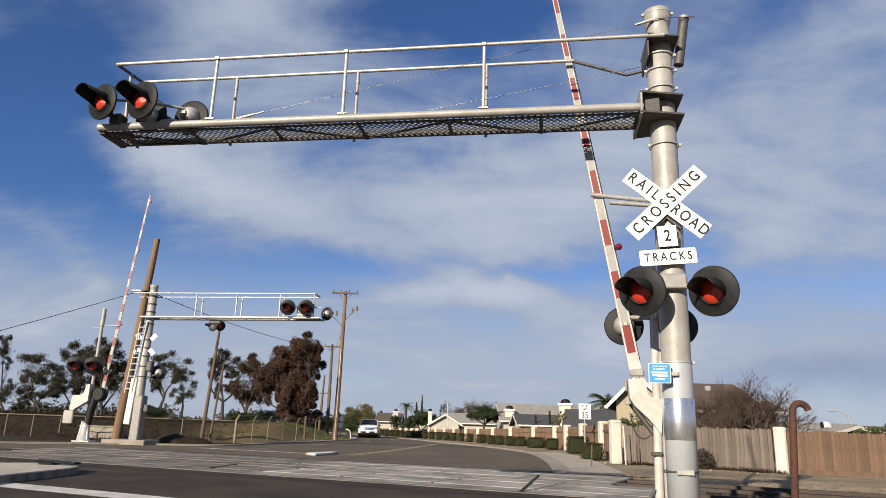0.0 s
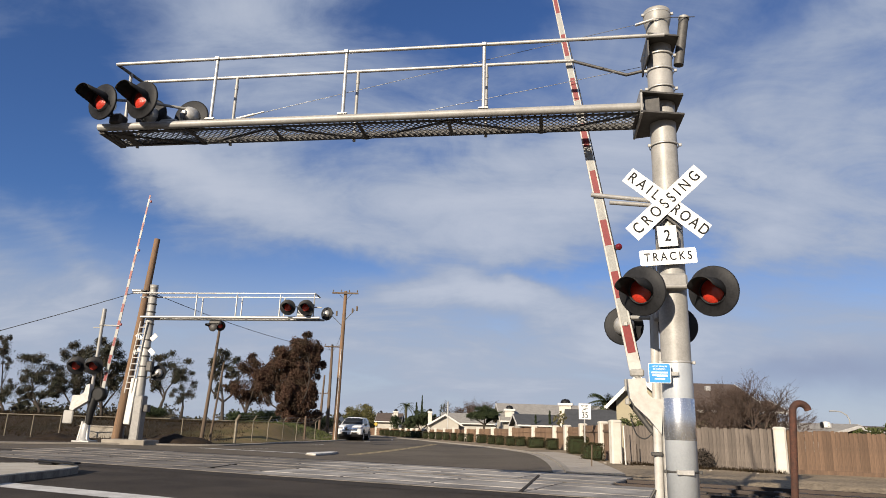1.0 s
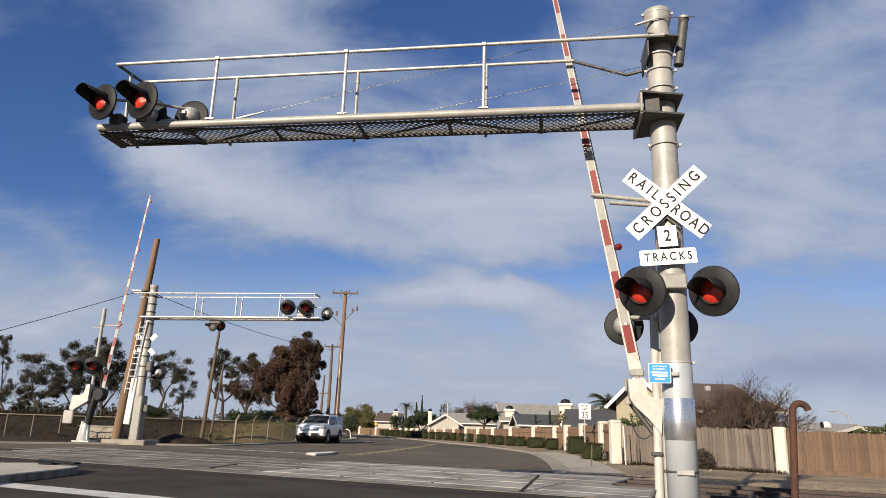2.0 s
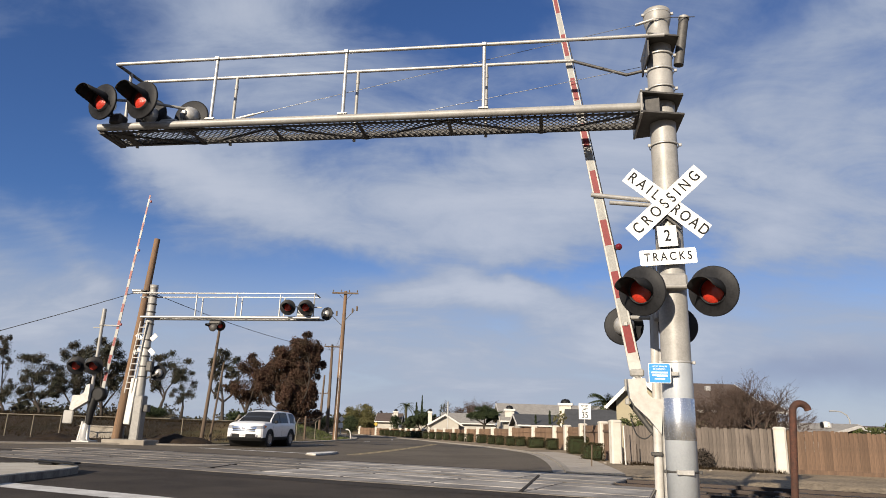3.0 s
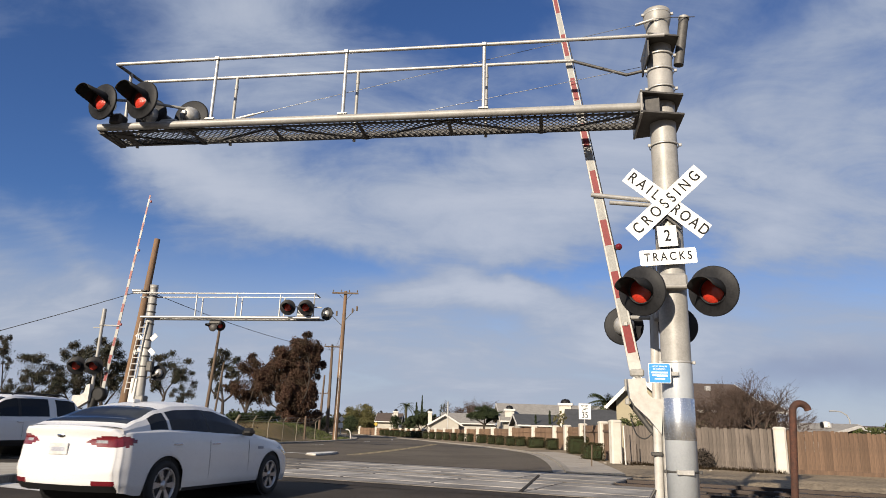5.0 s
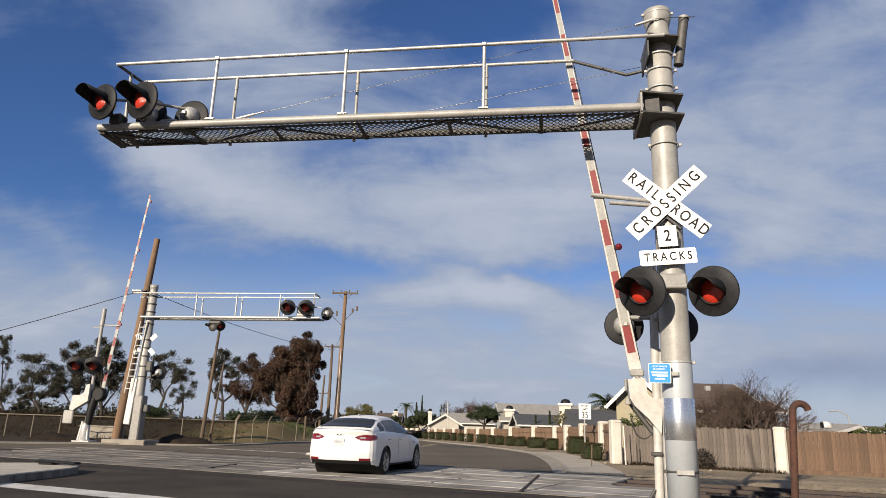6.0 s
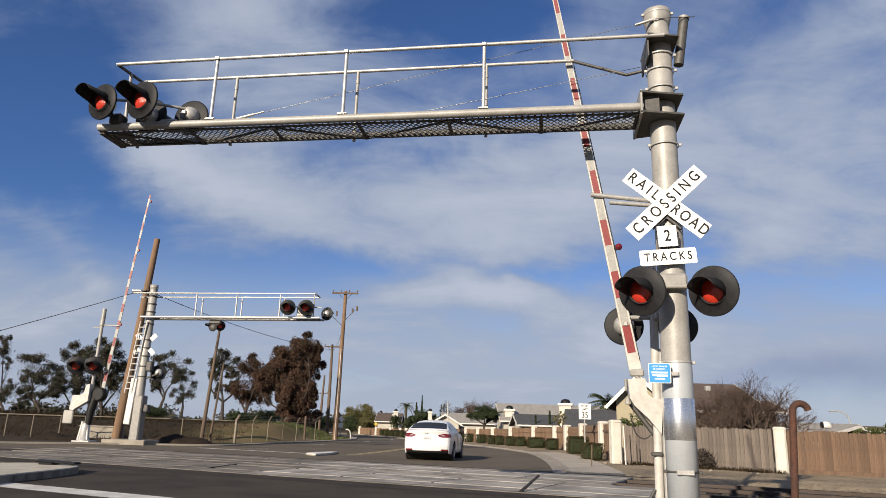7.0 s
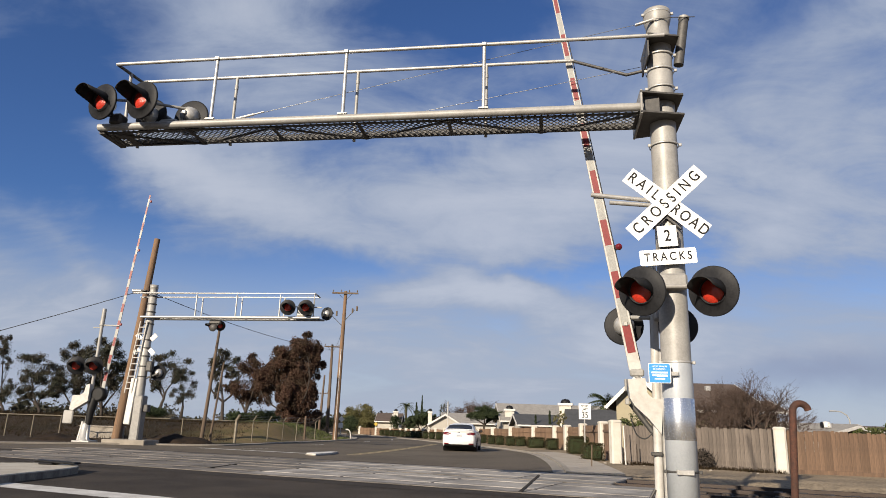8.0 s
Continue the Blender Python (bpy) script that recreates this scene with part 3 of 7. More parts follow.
def build_tracks():
    """Two tracks: concrete crossing panels in the road, rails and ballast beside it."""
    for k, (c, t0, t1) in enumerate(((15.5, -24.1, -2.5), (19.1, -25.5, -3.35))):
        tr = thing("railway_track", Matrix(), "railway track set in concrete crossing panels across the road", "railway track", "tracks of the crossing", "structure")
        rails = (c - 0.78, c + 0.78)
        for r in rails:
            mb = Mesh()
            far = 95.0
            for lo, hi in ((-far, far),):
                m = Matrix.Translation(st(r, 0, 0)) @ Matrix.Rotation(math.atan2(T_AX.y, T_AX.x), 4, "Z")
                mb.box((0, 0, -0.045), (hi - lo, 0.07, 0.10), m, 0.008)
                mb.box((0, 0, -0.17), (hi - lo, 0.14, 0.02), m)
            part("rail", mb, M_RAIL, tr, "worn steel rail")
        rows = ((c - 1.78, c - 0.88), (c - 0.68, c + 0.68), (c + 0.88, c + 1.72))
        length = 2.44
        m0 = Matrix.Rotation(math.atan2(T_AX.y, T_AX.x), 4, "Z")
        for a, b in rows:
            t, i = t0, 0
            shared = Mesh().box((0, 0, 0), (length - 0.05, b - a, 0.16), None, 0.02).data("panel", M_CONC)
            stained = Mesh().box((0, 0, 0), (length - 0.05, b - a, 0.16), None, 0.02).data("panel", M_CONCOLD)
            while t + length <= t1 + 0.4:
                o = part("panel", shared if t > -13.5 else stained, M_CONC if t > -13.5 else M_CONCOLD, tr)
                o.matrix_basis = Matrix.Translation(st((a + b) / 2, t + length / 2, -0.066 + 0.004 * noise.noise((t, a, 0)))) @ m0
                t += length
        for e, w in ((c - 1.72, 0.14),):
            mb = Mesh().box(((t0 + t1) / 2, 0, 0.0105), (t1 - t0 - 0.2, w, 0.012), Matrix.Translation(st(e, 0, 0.0045)) @ m0)
            part("panel_edge", mb, M_EDGE, tr, "pale worn panel edge")
        # sleepers beside the road
        sl = Mesh().box((0, 0, 0), (0.22, 2.5, 0.2), None, 0.02).data("sleeper", M_BARK)
        for i in range(26):
            o = part("sleeper", sl, M_BARK, tr, "dark timber sleeper" if i == 0 else "")
            o.matrix_basis = Matrix.Translation(st(c, t1 + 0.75 + 0.55 * i, -0.17)) @ m0
    bed = Mesh()
    L0, L1 = st(13.3, -1.9), st(13.3, 95)
    R0, R1 = st(21.2, -3.4), st(21.2, 95)
    strip(bed, [Vector(L0), Vector(L1)], [Vector(R0), Vector(R1)], -0.11, 0.3)
    tagged(part("ballast", bed, M_BALLAST), "dark stone ballast under the tracks", "ballast", kind="structure")
    # loose stones on the bed
    rng = random.Random(5)
    mb = Mesh()
    for _ in range(1500):
        s, t = rng.uniform(13.2, 21.6), rng.uniform(-2.0, 14) 
        x, y, z = st(s, t, -0.11)
        r = rng.uniform(0.02, 0.055)
        vs = [(x + r * rng.uniform(.6, 1.2) * a, y + r * rng.uniform(.6, 1.2) * b, z + r * rng.uniform(.5, 1) * c)
              for a, b, c in ((1, 0, 0), (-1, 0, 0), (0, 1, 0), (0, -1, 0), (0, 0, 1), (0, 0, -1))]
        mb.add(vs, [(0, 2, 4), (2, 1, 4), (1, 3, 4), (3, 0, 4)])
    tagged(part("ballast_stones", mb, M_BALLAST), "loose dark ballast stones beside the rails", "stones", kind="stuff")
    # tar-filled gaps across the panels
    for p, q in (((1.68, 14.43), (2.82, 19.78)), ((-5.97, 18.8), (-5.83, 20.9))):
        p, q = Vector(p), Vector(q)
        d = (q - p).normalized() * 0.036
        n = Vector((-d.y, d.x))
        tagged(part("tar_joint", Mesh().prism([tuple(p + n), tuple(p - n), tuple(q - n), tuple(q + n)], 0.0, 0.027), M_TRACKASPH), "dark tar-filled gap across the crossing panels", "joint", kind="structure")
    # asphalt apron between panels and road edge
    a = [Vector(st(20.86, -24)), Vector(st(20.86, -3.2))]
    b = [Vector(st(21.25, -24)), Vector(st(21.25, -3.0))]
    tagged(part("joint_strip", strip(Mesh(), a, b, 0.006), M_TRACKASPH), "dark tar joint beside the crossing panels", "joint", kind="structure")
    a = [Vector(st(12.9, -24)), Vector(st(12.9, -2.6))]
    b = [Vector(st(13.68, -24)), Vector(st(13.68, -2.6))]
    tagged(part("joint_strip_near", strip(Mesh(), a, b, 0.006), M_TRACKASPH), "dark asphalt patch beside the crossing panels", "joint", kind="structure")


# ---- cantilever signals ----
def signal_head(parent, x, y, z, facing, lens_on=True, r=0.305, tilt=0.0, hood=0.34):
    """A red flasher: round backing disc, hood, lens and rear housing. facing: degrees about z, 90 looks along +y."""
    m = Matrix.Translation((x, y, z)) @ pose(0, 0, 0, 0, 0, facing - 90) @ pose(0, 0, 0, -90 + tilt, 0, 0)
    # local z looks out, local y points down
    head = part("signal_light", Mesh().lathe([(0.0, -0.02), (r * 0.93, -0.02), (r, -0.012), (r, 0.006), (r * 0.96, 0.014), (r * 0.53, 0.016), (r * 0.52, 0.05), (r * 0.49, 0.05), (r * 0.48, 0.0), (0, 0.0)], 40),
                M_GREYDISC, parent, "red flashing crossing light with round black backing", m)
    hd = Mesh()
    n, h = 20, hood
    vs, fs = [], []
    for i in range(n + 1):
        a = radians(-202 + 224 * i / n)     # open at the bottom
        cx, cy = math.cos(a), math.sin(a)
        out = h * (0.07 + 0.93 * smoothstep(-0.36, 0.42, -cy))
        for rr in (r * 0.53, r * 0.50):
            vs += [(cx * rr, cy * rr, 0.03), (cx * rr * 1.05, cy * rr * 1.02, 0.03 + out)]
    for i in range(n):
        a, b = i * 4, i * 4 + 4
        fs += [(a, a + 1, b + 1, b), (a + 2, b + 2, b + 3, a + 3), (a + 1, a + 3, b + 3, b + 1)]
    hd.add(vs, fs, True)
    part("hood", hd, M_BLACK, head)
    part("lens", Mesh().lathe([(r * 0.47, 0.02), (r * 0.38, 0.04), (r * 0.24, 0.055), (0.0, 0.062)], 28), M_LENS, head, "red glass lens")
    part("housing", Mesh().lathe([(0.0, -0.19), (r * 0.28, -0.185), (r * 0.46, -0.12), (r * 0.53, -0.05), (r * 0.53, -0.021)], 28)
         .box((0, 0, -0.20), (0.06, 0.06, 0.05), None, 0.01), M_GALV, head, "grey cast aluminium housing")
    part("bracket", Mesh().tube([(0, 0, -0.17), (0, r * 0.5, -0.18), (0, r * 0.62, -0.12)], 0.018, 8), M_STEEL_DK, head)
    return head


def grating(mb, x0, x1, y0, y1, z, pitch=0.085, bar=0.007):
    """Expanded metal mesh: two crossing sets of slanted strands."""
    w = y1 - y0
    for sgn in (1, -1):
        x = x0 - w
        while x < x1:
            a, b = (x, y0), (x + w * 0.9, y1)
            if sgn < 0:
                a, b = (x, y1), (x + w * 0.9, y0)
            ta = max(0.0, (x0 - a[0]) / (b[0] - a[0]))
            tb = min(1.0, (x1 - a[0]) / (b[0] - a[0]))
            if tb > ta:
                p = Vector((a[0] + (b[0] - a[0]) * ta, a[1] + (b[1] - a[1]) * ta, z))
                q = Vector((a[0] + (b[0] - a[0]) * tb, a[1] + (b[1] - a[1]) * tb, z))
                d = (q - p).normalized()
                nn = Vector((-d.y, d.x, 0)) * bar
                up = Vector((0, 0, 0.012))
                mb.add([p - nn, q - nn, q + nn, p + nn, p - nn + up, q - nn + up, q + nn + up, p + nn + up],
                       [(3, 2, 1, 0), (4, 5, 6, 7), (0, 1, 5, 4), (2, 3, 7, 6)])
            x += pitch


def build_near_cantilever():
    c = thing("cantilever_signal", pose(2.92, 8.5, 0, 0, 0, 171.24), "grey aluminium cantilever crossing signal with walkway over the road", "crossing signal")
    P = 0.168
    pole = Mesh()
    pole.lathe([(0.0, 6.99), (P + 0.012, 6.99), (P + 0.018, 6.97), (P + 0.018, 6.86), (P + 0.008, 6.80), (P - 0.012, 6.74), (P - 0.012, 6.62), (P, 6.60), (P, 5.0), (P + 0.003, 4.2), (P + 0.012, 2.0), (P + 0.014, 0.0)], 48)
    part("pole", pole, M_ALU, c, "weathered grey aluminium pole")
    part("reflective_sleeve", Mesh().lathe([(P + 0.0165, 1.16), (P + 0.0185, 1.165), (P + 0.0165, 1.645), (P + 0.014, 1.65)], 64), M_WRAP, c, "shiny silver reflective band")
    part("pole_jacket", Mesh().lathe([(P + 0.0145, 0.0), (P + 0.0155, 0.0), (P + 0.0155, 2.08), (P + 0.013, 2.09)], 64), M_JACKET, c, "pale grey pole jacket")
    for z in (6.93, 6.28, 6.05, 5.78, 4.95, 2.08, 0.80):
        b = Mesh().lathe([(P + 0.017, z - 0.013), (P + 0.022, z - 0.011), (P + 0.022, z + 0.011), (P + 0.017, z + 0.013)], 48)
        for sx in (-1, 1):
            b.box((sx * (P + 0.03), 0.05, z), (0.04, 0.03, 0.04), None, 0.006)
        part("clamp_band", b, M_STEEL_DK if z < 1 else M_GALV, c)
    part("clamp_plate", Mesh().box((0.0, P + 0.03, 0.80), (0.2, 0.03, 0.06), None, 0.008), M_GALV, c)
    # small conduit and bracket at the pole head
    part("conduit_mast", Mesh().tube([(-0.36, 0.02, 6.86), (-0.25, 0.02, 6.14)], 0.066, 20), M_STEEL_DK, c, "dark head conduit with pale cap")
    part("conduit_cap", Mesh().tube([(-0.3625, 0.02, 6.877), (-0.357, 0.02, 6.842)], 0.074, 20), M_ALU, c, "round pale cap")
    part("head_wire", Mesh().tube([(-0.50, 0.05, 6.86), (-0.2, 0.16, 6.80), (0.06, 0.19, 6.77)], 0.006, 6), M_STEEL_DK, c)
    W = 0.36                                    # half the walkway's width
    Z, L = 5.37, 8.1                            # chord height, reach
    part("chord", Mesh().tube([(0.30, W, Z), (L, W, Z)], 0.056, 16), M_ALU, c, "long grey tubular chord")
    V = 0.21                                    # rear edge of the floor
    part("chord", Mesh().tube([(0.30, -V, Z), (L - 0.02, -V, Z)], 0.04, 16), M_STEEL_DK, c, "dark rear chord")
    # underside at the walkway's end: its shade is in the steel colour
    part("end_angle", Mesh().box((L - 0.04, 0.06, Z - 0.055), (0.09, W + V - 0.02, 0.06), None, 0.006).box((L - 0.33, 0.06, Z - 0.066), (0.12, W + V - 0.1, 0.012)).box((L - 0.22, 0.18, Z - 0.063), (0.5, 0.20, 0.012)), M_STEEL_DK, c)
    g = Mesh()
    grating(g, 0.32, L, -V + 0.03, W - 0.05, Z - 0.05, 0.085, 0.0055)
    part("walkway_grating", g, M_GRATE, c, "diamond mesh walkway grating")
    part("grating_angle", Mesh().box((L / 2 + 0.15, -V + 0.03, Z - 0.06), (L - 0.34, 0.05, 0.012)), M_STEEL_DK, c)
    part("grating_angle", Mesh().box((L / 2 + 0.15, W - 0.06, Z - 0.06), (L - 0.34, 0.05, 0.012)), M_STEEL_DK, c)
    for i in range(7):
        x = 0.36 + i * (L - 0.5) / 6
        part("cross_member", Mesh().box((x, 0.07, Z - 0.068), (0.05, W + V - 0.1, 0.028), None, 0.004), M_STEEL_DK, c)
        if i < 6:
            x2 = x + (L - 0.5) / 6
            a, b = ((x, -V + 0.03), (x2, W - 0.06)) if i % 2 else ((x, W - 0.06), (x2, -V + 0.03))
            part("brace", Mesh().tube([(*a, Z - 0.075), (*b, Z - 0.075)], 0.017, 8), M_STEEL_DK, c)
    # handrails
    R = Z + 1.035
    part("handrail", Mesh().tube([(-0.02, W, R + 0.01), (7.97, W, R)], 0.026, 12), M_GALV, c, "front walkway handrail")
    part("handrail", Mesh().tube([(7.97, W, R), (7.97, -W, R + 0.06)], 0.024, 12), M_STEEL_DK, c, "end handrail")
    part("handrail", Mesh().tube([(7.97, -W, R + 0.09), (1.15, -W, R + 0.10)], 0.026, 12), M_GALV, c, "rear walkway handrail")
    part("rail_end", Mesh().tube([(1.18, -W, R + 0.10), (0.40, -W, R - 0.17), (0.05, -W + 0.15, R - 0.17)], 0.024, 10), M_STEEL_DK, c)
    for x in (2.40, 4.38, 6.35):
        p = Mesh().tube([(x, W, Z + 0.04), (x, W, R)], 0.025, 12)
        p.box((x, W, Z + 0.062), (0.14, 0.10, 0.02), None, 0.004)
        p.box((x, W + 0.03, R), (0.06, 0.03, 0.05), None, 0.006)
        part("rail_post", p, M_GALV, c)
        part("rail_post", Mesh().tube([(x + 0.03, -W, Z - 0.03), (x + 0.03, -W, R + 0.10)], 0.024, 12).tube([(x + 0.03, -W, R - 0.12), (x + 0.03, -W, R - 0.06)], 0.03, 12).box((x + 0.03, -(W + V) / 2, Z + 0.01), (0.04, W - V + 0.02, 0.03), None, 0.005), M_ALU, c)
    part("rail_post", Mesh().tube([(7.93, -W, Z - 0.02), (7.95, -W, R + 0.09)], 0.025, 12).box((7.93, -(W + V) / 2, Z + 0.01), (0.04, W - V + 0.02, 0.03), None, 0.005), M_ALU, c)
    part("rail_post", Mesh().tube([(7.93, 0.02, Z - 0.02), (7.96, 0.02, R + 0.03)], 0.026, 12), M_ALU, c)
    # root plates round the pole, in the steel tone that holds their shade
    for z in (5.56, 5.28):
        pl = Mesh().prism([(-0.23, -0.30), (0.34, -0.44), (0.34, 0.44), (-0.23, 0.30)], z - 0.012, z + 0.012)
        part("gusset_plate", pl, M_STEEL_DK, c, "dark clamp plate")
    part("root_plate", Mesh().box((0.325, 0, 5.42), (0.03, 0.86, 0.34), None, 0.006), M_ALU, c, "vertical end plate")
    for sy in (1, -1):
        part("root_web", Mesh().box((0.20, sy * 0.30, 5.42), (0.24, 0.02, 0.26), None, 0.004), M_STEEL_DK, c)
    part("head_plate", Mesh().prism([(-0.22, -0.28), (0.20, -0.34), (0.20, 0.40), (-0.22, 0.30)], 6.42, 6.44).box((0.19, 0.02, 6.28), (0.02, 0.6, 0.28)), M_STEEL_DK, c, "dark head plate")
    # guy wires
    part("guy_wire", Mesh().tube([(5.75, W, Z + 0.1), (0.0, 0.16, 6.78)], 0.004, 6), M_WIRE, c)
    part("guy_wire", Mesh().tube([(5.4, -W, Z + 0.05), (0.1, -0.12, 6.24)], 0.004, 6), M_WIRE, c)
    part("turnbuckle", Mesh().tube([(5.95, W, Z + 0.06), (5.70, W, Z + 0.115)], 0.02, 8).tube([(5.72, W, Z + 0.11), (5.55, W, Z + 0.15)], 0.012, 8), M_GALV, c)
    part("turnbuckle", Mesh().tube([(0.32, 0.14, 6.72), (0.08, 0.17, 6.78)], 0.022, 8), M_GALV, c)
    # outer lights
    signal_head(c, 7.90, 0.64, 5.64, 76, r=0.27, hood=0.33, tilt=-4)
    signal_head(c, 7.28, 0.64, 5.64, 76, r=0.285, hood=0.33, tilt=-3)
    signal_head(c, 7.42, 0.16, 5.62, 262, r=0.27)
    signal_head(c, 6.90, -0.06, 5.68, 268, r=0.28)
    part("crossarm", Mesh().tube([(8.0, 0.45, 5.78), (7.4, 0.45, 5.72), (6.9, 0.1, 5.75)], 0.022, 10), M_ALU, c)
    part("junction_box", Mesh().box((7.82, 0.34, 5.48), (0.2, 0.2, 0.17), None, 0.03), M_STEEL_DK, c)
    part("junction_box", Mesh().box((7.1, 0.1, 5.48), (0.3, 0.28, 0.12), None, 0.03), M_ALU, c)
    # lights on the pole
    for x, f, r in ((0.43, 56, 0.305), (-0.40, 55, 0.305)):
        signal_head(c, x, 0.42, 2.90, f, r=r, hood=0.36, tilt=-8)
    for x in (0.54, -0.165):
        signal_head(c, x, -0.66, 2.63, 270, r=0.262)
    part("light_crossarm", Mesh().box((0.02, 0.20, 3.06), (0.34, 0.12, 0.20), None, 0.03).tube([(-0.40, 0.26, 2.99), (0.43, 0.26, 2.99)], 0.03, 12), M_ALU, c, "pale crossarm box")
    part("light_crossarm", Mesh().tube([(-0.165, -0.50, 2.72), (0.54, -0.50, 2.72)], 0.03, 12).box((0.1, -0.34, 2.72), (0.16, 0.36, 0.12), None, 0.02), M_ALU, c)
    # crossbuck
    Y = 0.245
    hyp = 1.22
    for ang, txt, dy in ((40.3, ("RAIL", "ROAD"), 0.0), (-43.5, ("CROSSING",), 0.012)):
        bm = face_y(0.055, Y + dy, 4.08, -ang if txt[0] == "RAIL" else -ang)
        blade = part("crossbuck_blade", Mesh().box((0, 0, 0), (hyp, 0.229, 0.006), None, 0.002), M_SIGNWHITE, c, "white crossbuck blade with black letters", bm)
        if len(txt) == 2:
            text_part(txt[0], 0.20, blade, pose(-0.352, 0, 0.004), M_SIGNBLACK, depth=0.002, spacing=1.55)
            text_part(txt[1], 0.20, blade, pose(0.362, 0, 0.004), M_SIGNBLACK, depth=0.002, spacing=1.3)
        else:
            text_part(txt[0], 0.20, blade, pose(0, 0, 0.004), M_SIGNBLACK, depth=0.002, spacing=1.6)
        for u in (-0.06, 0.06):
            part("bolt", Mesh().lathe([(0.0, 0.012), (0.008, 0.012), (0.01, 0.003)], 8), M_GALV, blade, "", pose(u, 0, 0))
    s = part("track_count_sign", Mesh().box((0, 0, 0), (0.235, 0.27, 0.006), None, 0.003), M_SIGNWHITE, c, "white number plate reading 2", face_y(0.07, Y + 0.03, 3.63, 3.5))
    text_part("2", 0.21, s, pose(0, 0.0, 0.004), M_SIGNBLACK, depth=0.002)
    corner = [(x * 0.32 + 0.025 * math.cos(a), y * 0.075 + 0.025 * math.sin(a)) for x, y, a0 in ((1, 1, 0), (-1, 1, 90), (-1, -1, 180), (1, -1, 270))
              for a in (radians(a0 + k * 22.5) for k in range(5))]
    s = part("tracks_sign", Mesh().prism(corner, -0.003, 0.003), M_SIGNWHITE, c, "white plate reading TRACKS", face_y(0.07, Y, 3.37, 3.5))
    text_part("TRACKS", 0.15, s, pose(0, 0, 0.004), M_SIGNBLACK, depth=0.002, spacing=1.45)
    part("sign_bracket", Mesh().prism([(-0.17, 0.0), (0, 0.16), (0.17, 0.0), (0.17, -0.03), (0, 0.12), (-0.17, -0.03)], 0, 0.04, face_y(0.06, Y - 0.06, 3.76)), M_STEEL_DK, c)
    part("sign_bracket", Mesh().box((0.05, 0.2, 3.5), (0.26, 0.06, 0.34), None, 0.01), M_STEEL_DK, c)
    # blue notice
    q = [(x * 0.114 + 0.015 * math.cos(a), y * 0.102 + 0.015 * math.sin(a)) for x, y, a0 in ((1, 1, 0), (-1, 1, 90), (-1, -1, 180), (1, -1, 270)) for a in (radians(a0 + k * 30) for k in range(4))]
    b = part("notice_sign", Mesh().prism(q, -0.003, 0.0), M_SIGNWHITE, c, "small blue notice with white writing", face_y(0.245, 0.26, 1.93))
    part("notice_face", Mesh().prism([(x * 0.94, y * 0.94) for x, y in q], 0.0005, 0.002), M_SIGNBLUE, b)
    text_part("REPORT PROBLEM", 0.026, b, pose(0, 0.078, 0.003), M_SIGNWHITE, depth=0.001)
    text_part("OR EMERGENCY", 0.026, b, pose(0, 0.046, 0.003), M_SIGNWHITE, depth=0.001)
    bar = Mesh().box((0, 0.008, 0.003), (0.19, 0.02, 0.002)).box((-0.06, -0.026, 0.003), (0.05, 0.018, 0.002)).box((0, -0.068, 0.003), (0.12, 0.013, 0.002))
    part("writing_bars", bar, M_SIGNWHITE, b)
    part("number_panel", Mesh().box((0.03, -0.03, 0.003), (0.12, 0.028, 0.002)), M_SIGNWHITE, b)
    part("notice_strap", Mesh().box((0.12, 0.22, 1.93), (0.2, 0.015, 0.05), None, 0.004), M_GALV, c)
    return c


def gate_arm(parent, pts, name="gate_arm", w0=0.155, w1=0.06, bands=16, first=0.0, broad=0.31, start=0):
    """A tapering striped arm from a to b, with thin edges and lamps."""
    a, b = Vector(pts[0]), Vector(pts[1])
    d = b - a
    n = d.normalized()
    side = n.cross(Vector((0, 1, 0))).normalized()
    m = Matrix(((side.x, 0, n.x, a.x), (side.y, 1, n.y, a.y), (side.z, 0, n.z, a.z), (0, 0, 0, 1)))
    L = d.length
    arm = part(name, Mesh(), M_WHITEPAINT, parent, "raised red and white striped gate arm")
    body = Mesh()
    body.add([(-w0 / 2, -0.02, 0), (w0 / 2, -0.02, 0), (w0 / 2, 0.02, 0), (-w0 / 2, 0.02, 0), (-w1 / 2, -0.012, L), (w1 / 2, -0.012, L), (w1 / 2, 0.012, L), (-w1 / 2, 0.012, L)],
             [(3, 2, 1, 0), (4, 5, 6, 7), (0, 1, 5, 4), (1, 2, 6, 5), (2, 3, 7, 6), (3, 0, 4, 7)], False, m)
    arm.data = body.data(name, M_WHITEPAINT)
    z, i = first, start
    step = L / bands
    while z < L - 0.05:
        z1 = min(z + step, L)
        h0, h1 = (w0 + (w1 - w0) * z / L) * broad, (w0 + (w1 - w0) * z1 / L) * broad
        for sy in (1, -1):
            t0, t1 = sy * (0.0225 - 0.008 * z / L), sy * (0.0225 - 0.008 * z1 / L)
            q = [(-h0, t0, z), (h0, t0, z), (h1, t1, z1), (-h1, t1, z1)]
            mb = Mesh().add(q + [(x, y - sy * 0.004, zz) for x, y, zz in q], [(0, 1, 2, 3), (4, 5, 1, 0), (6, 7, 3, 2)], False, m)
            part("stripe", mb, M_REDTAPE if i % 2 else M_GREYTAPE, arm)
        z, i = z1, i + 1
    return arm, m, L


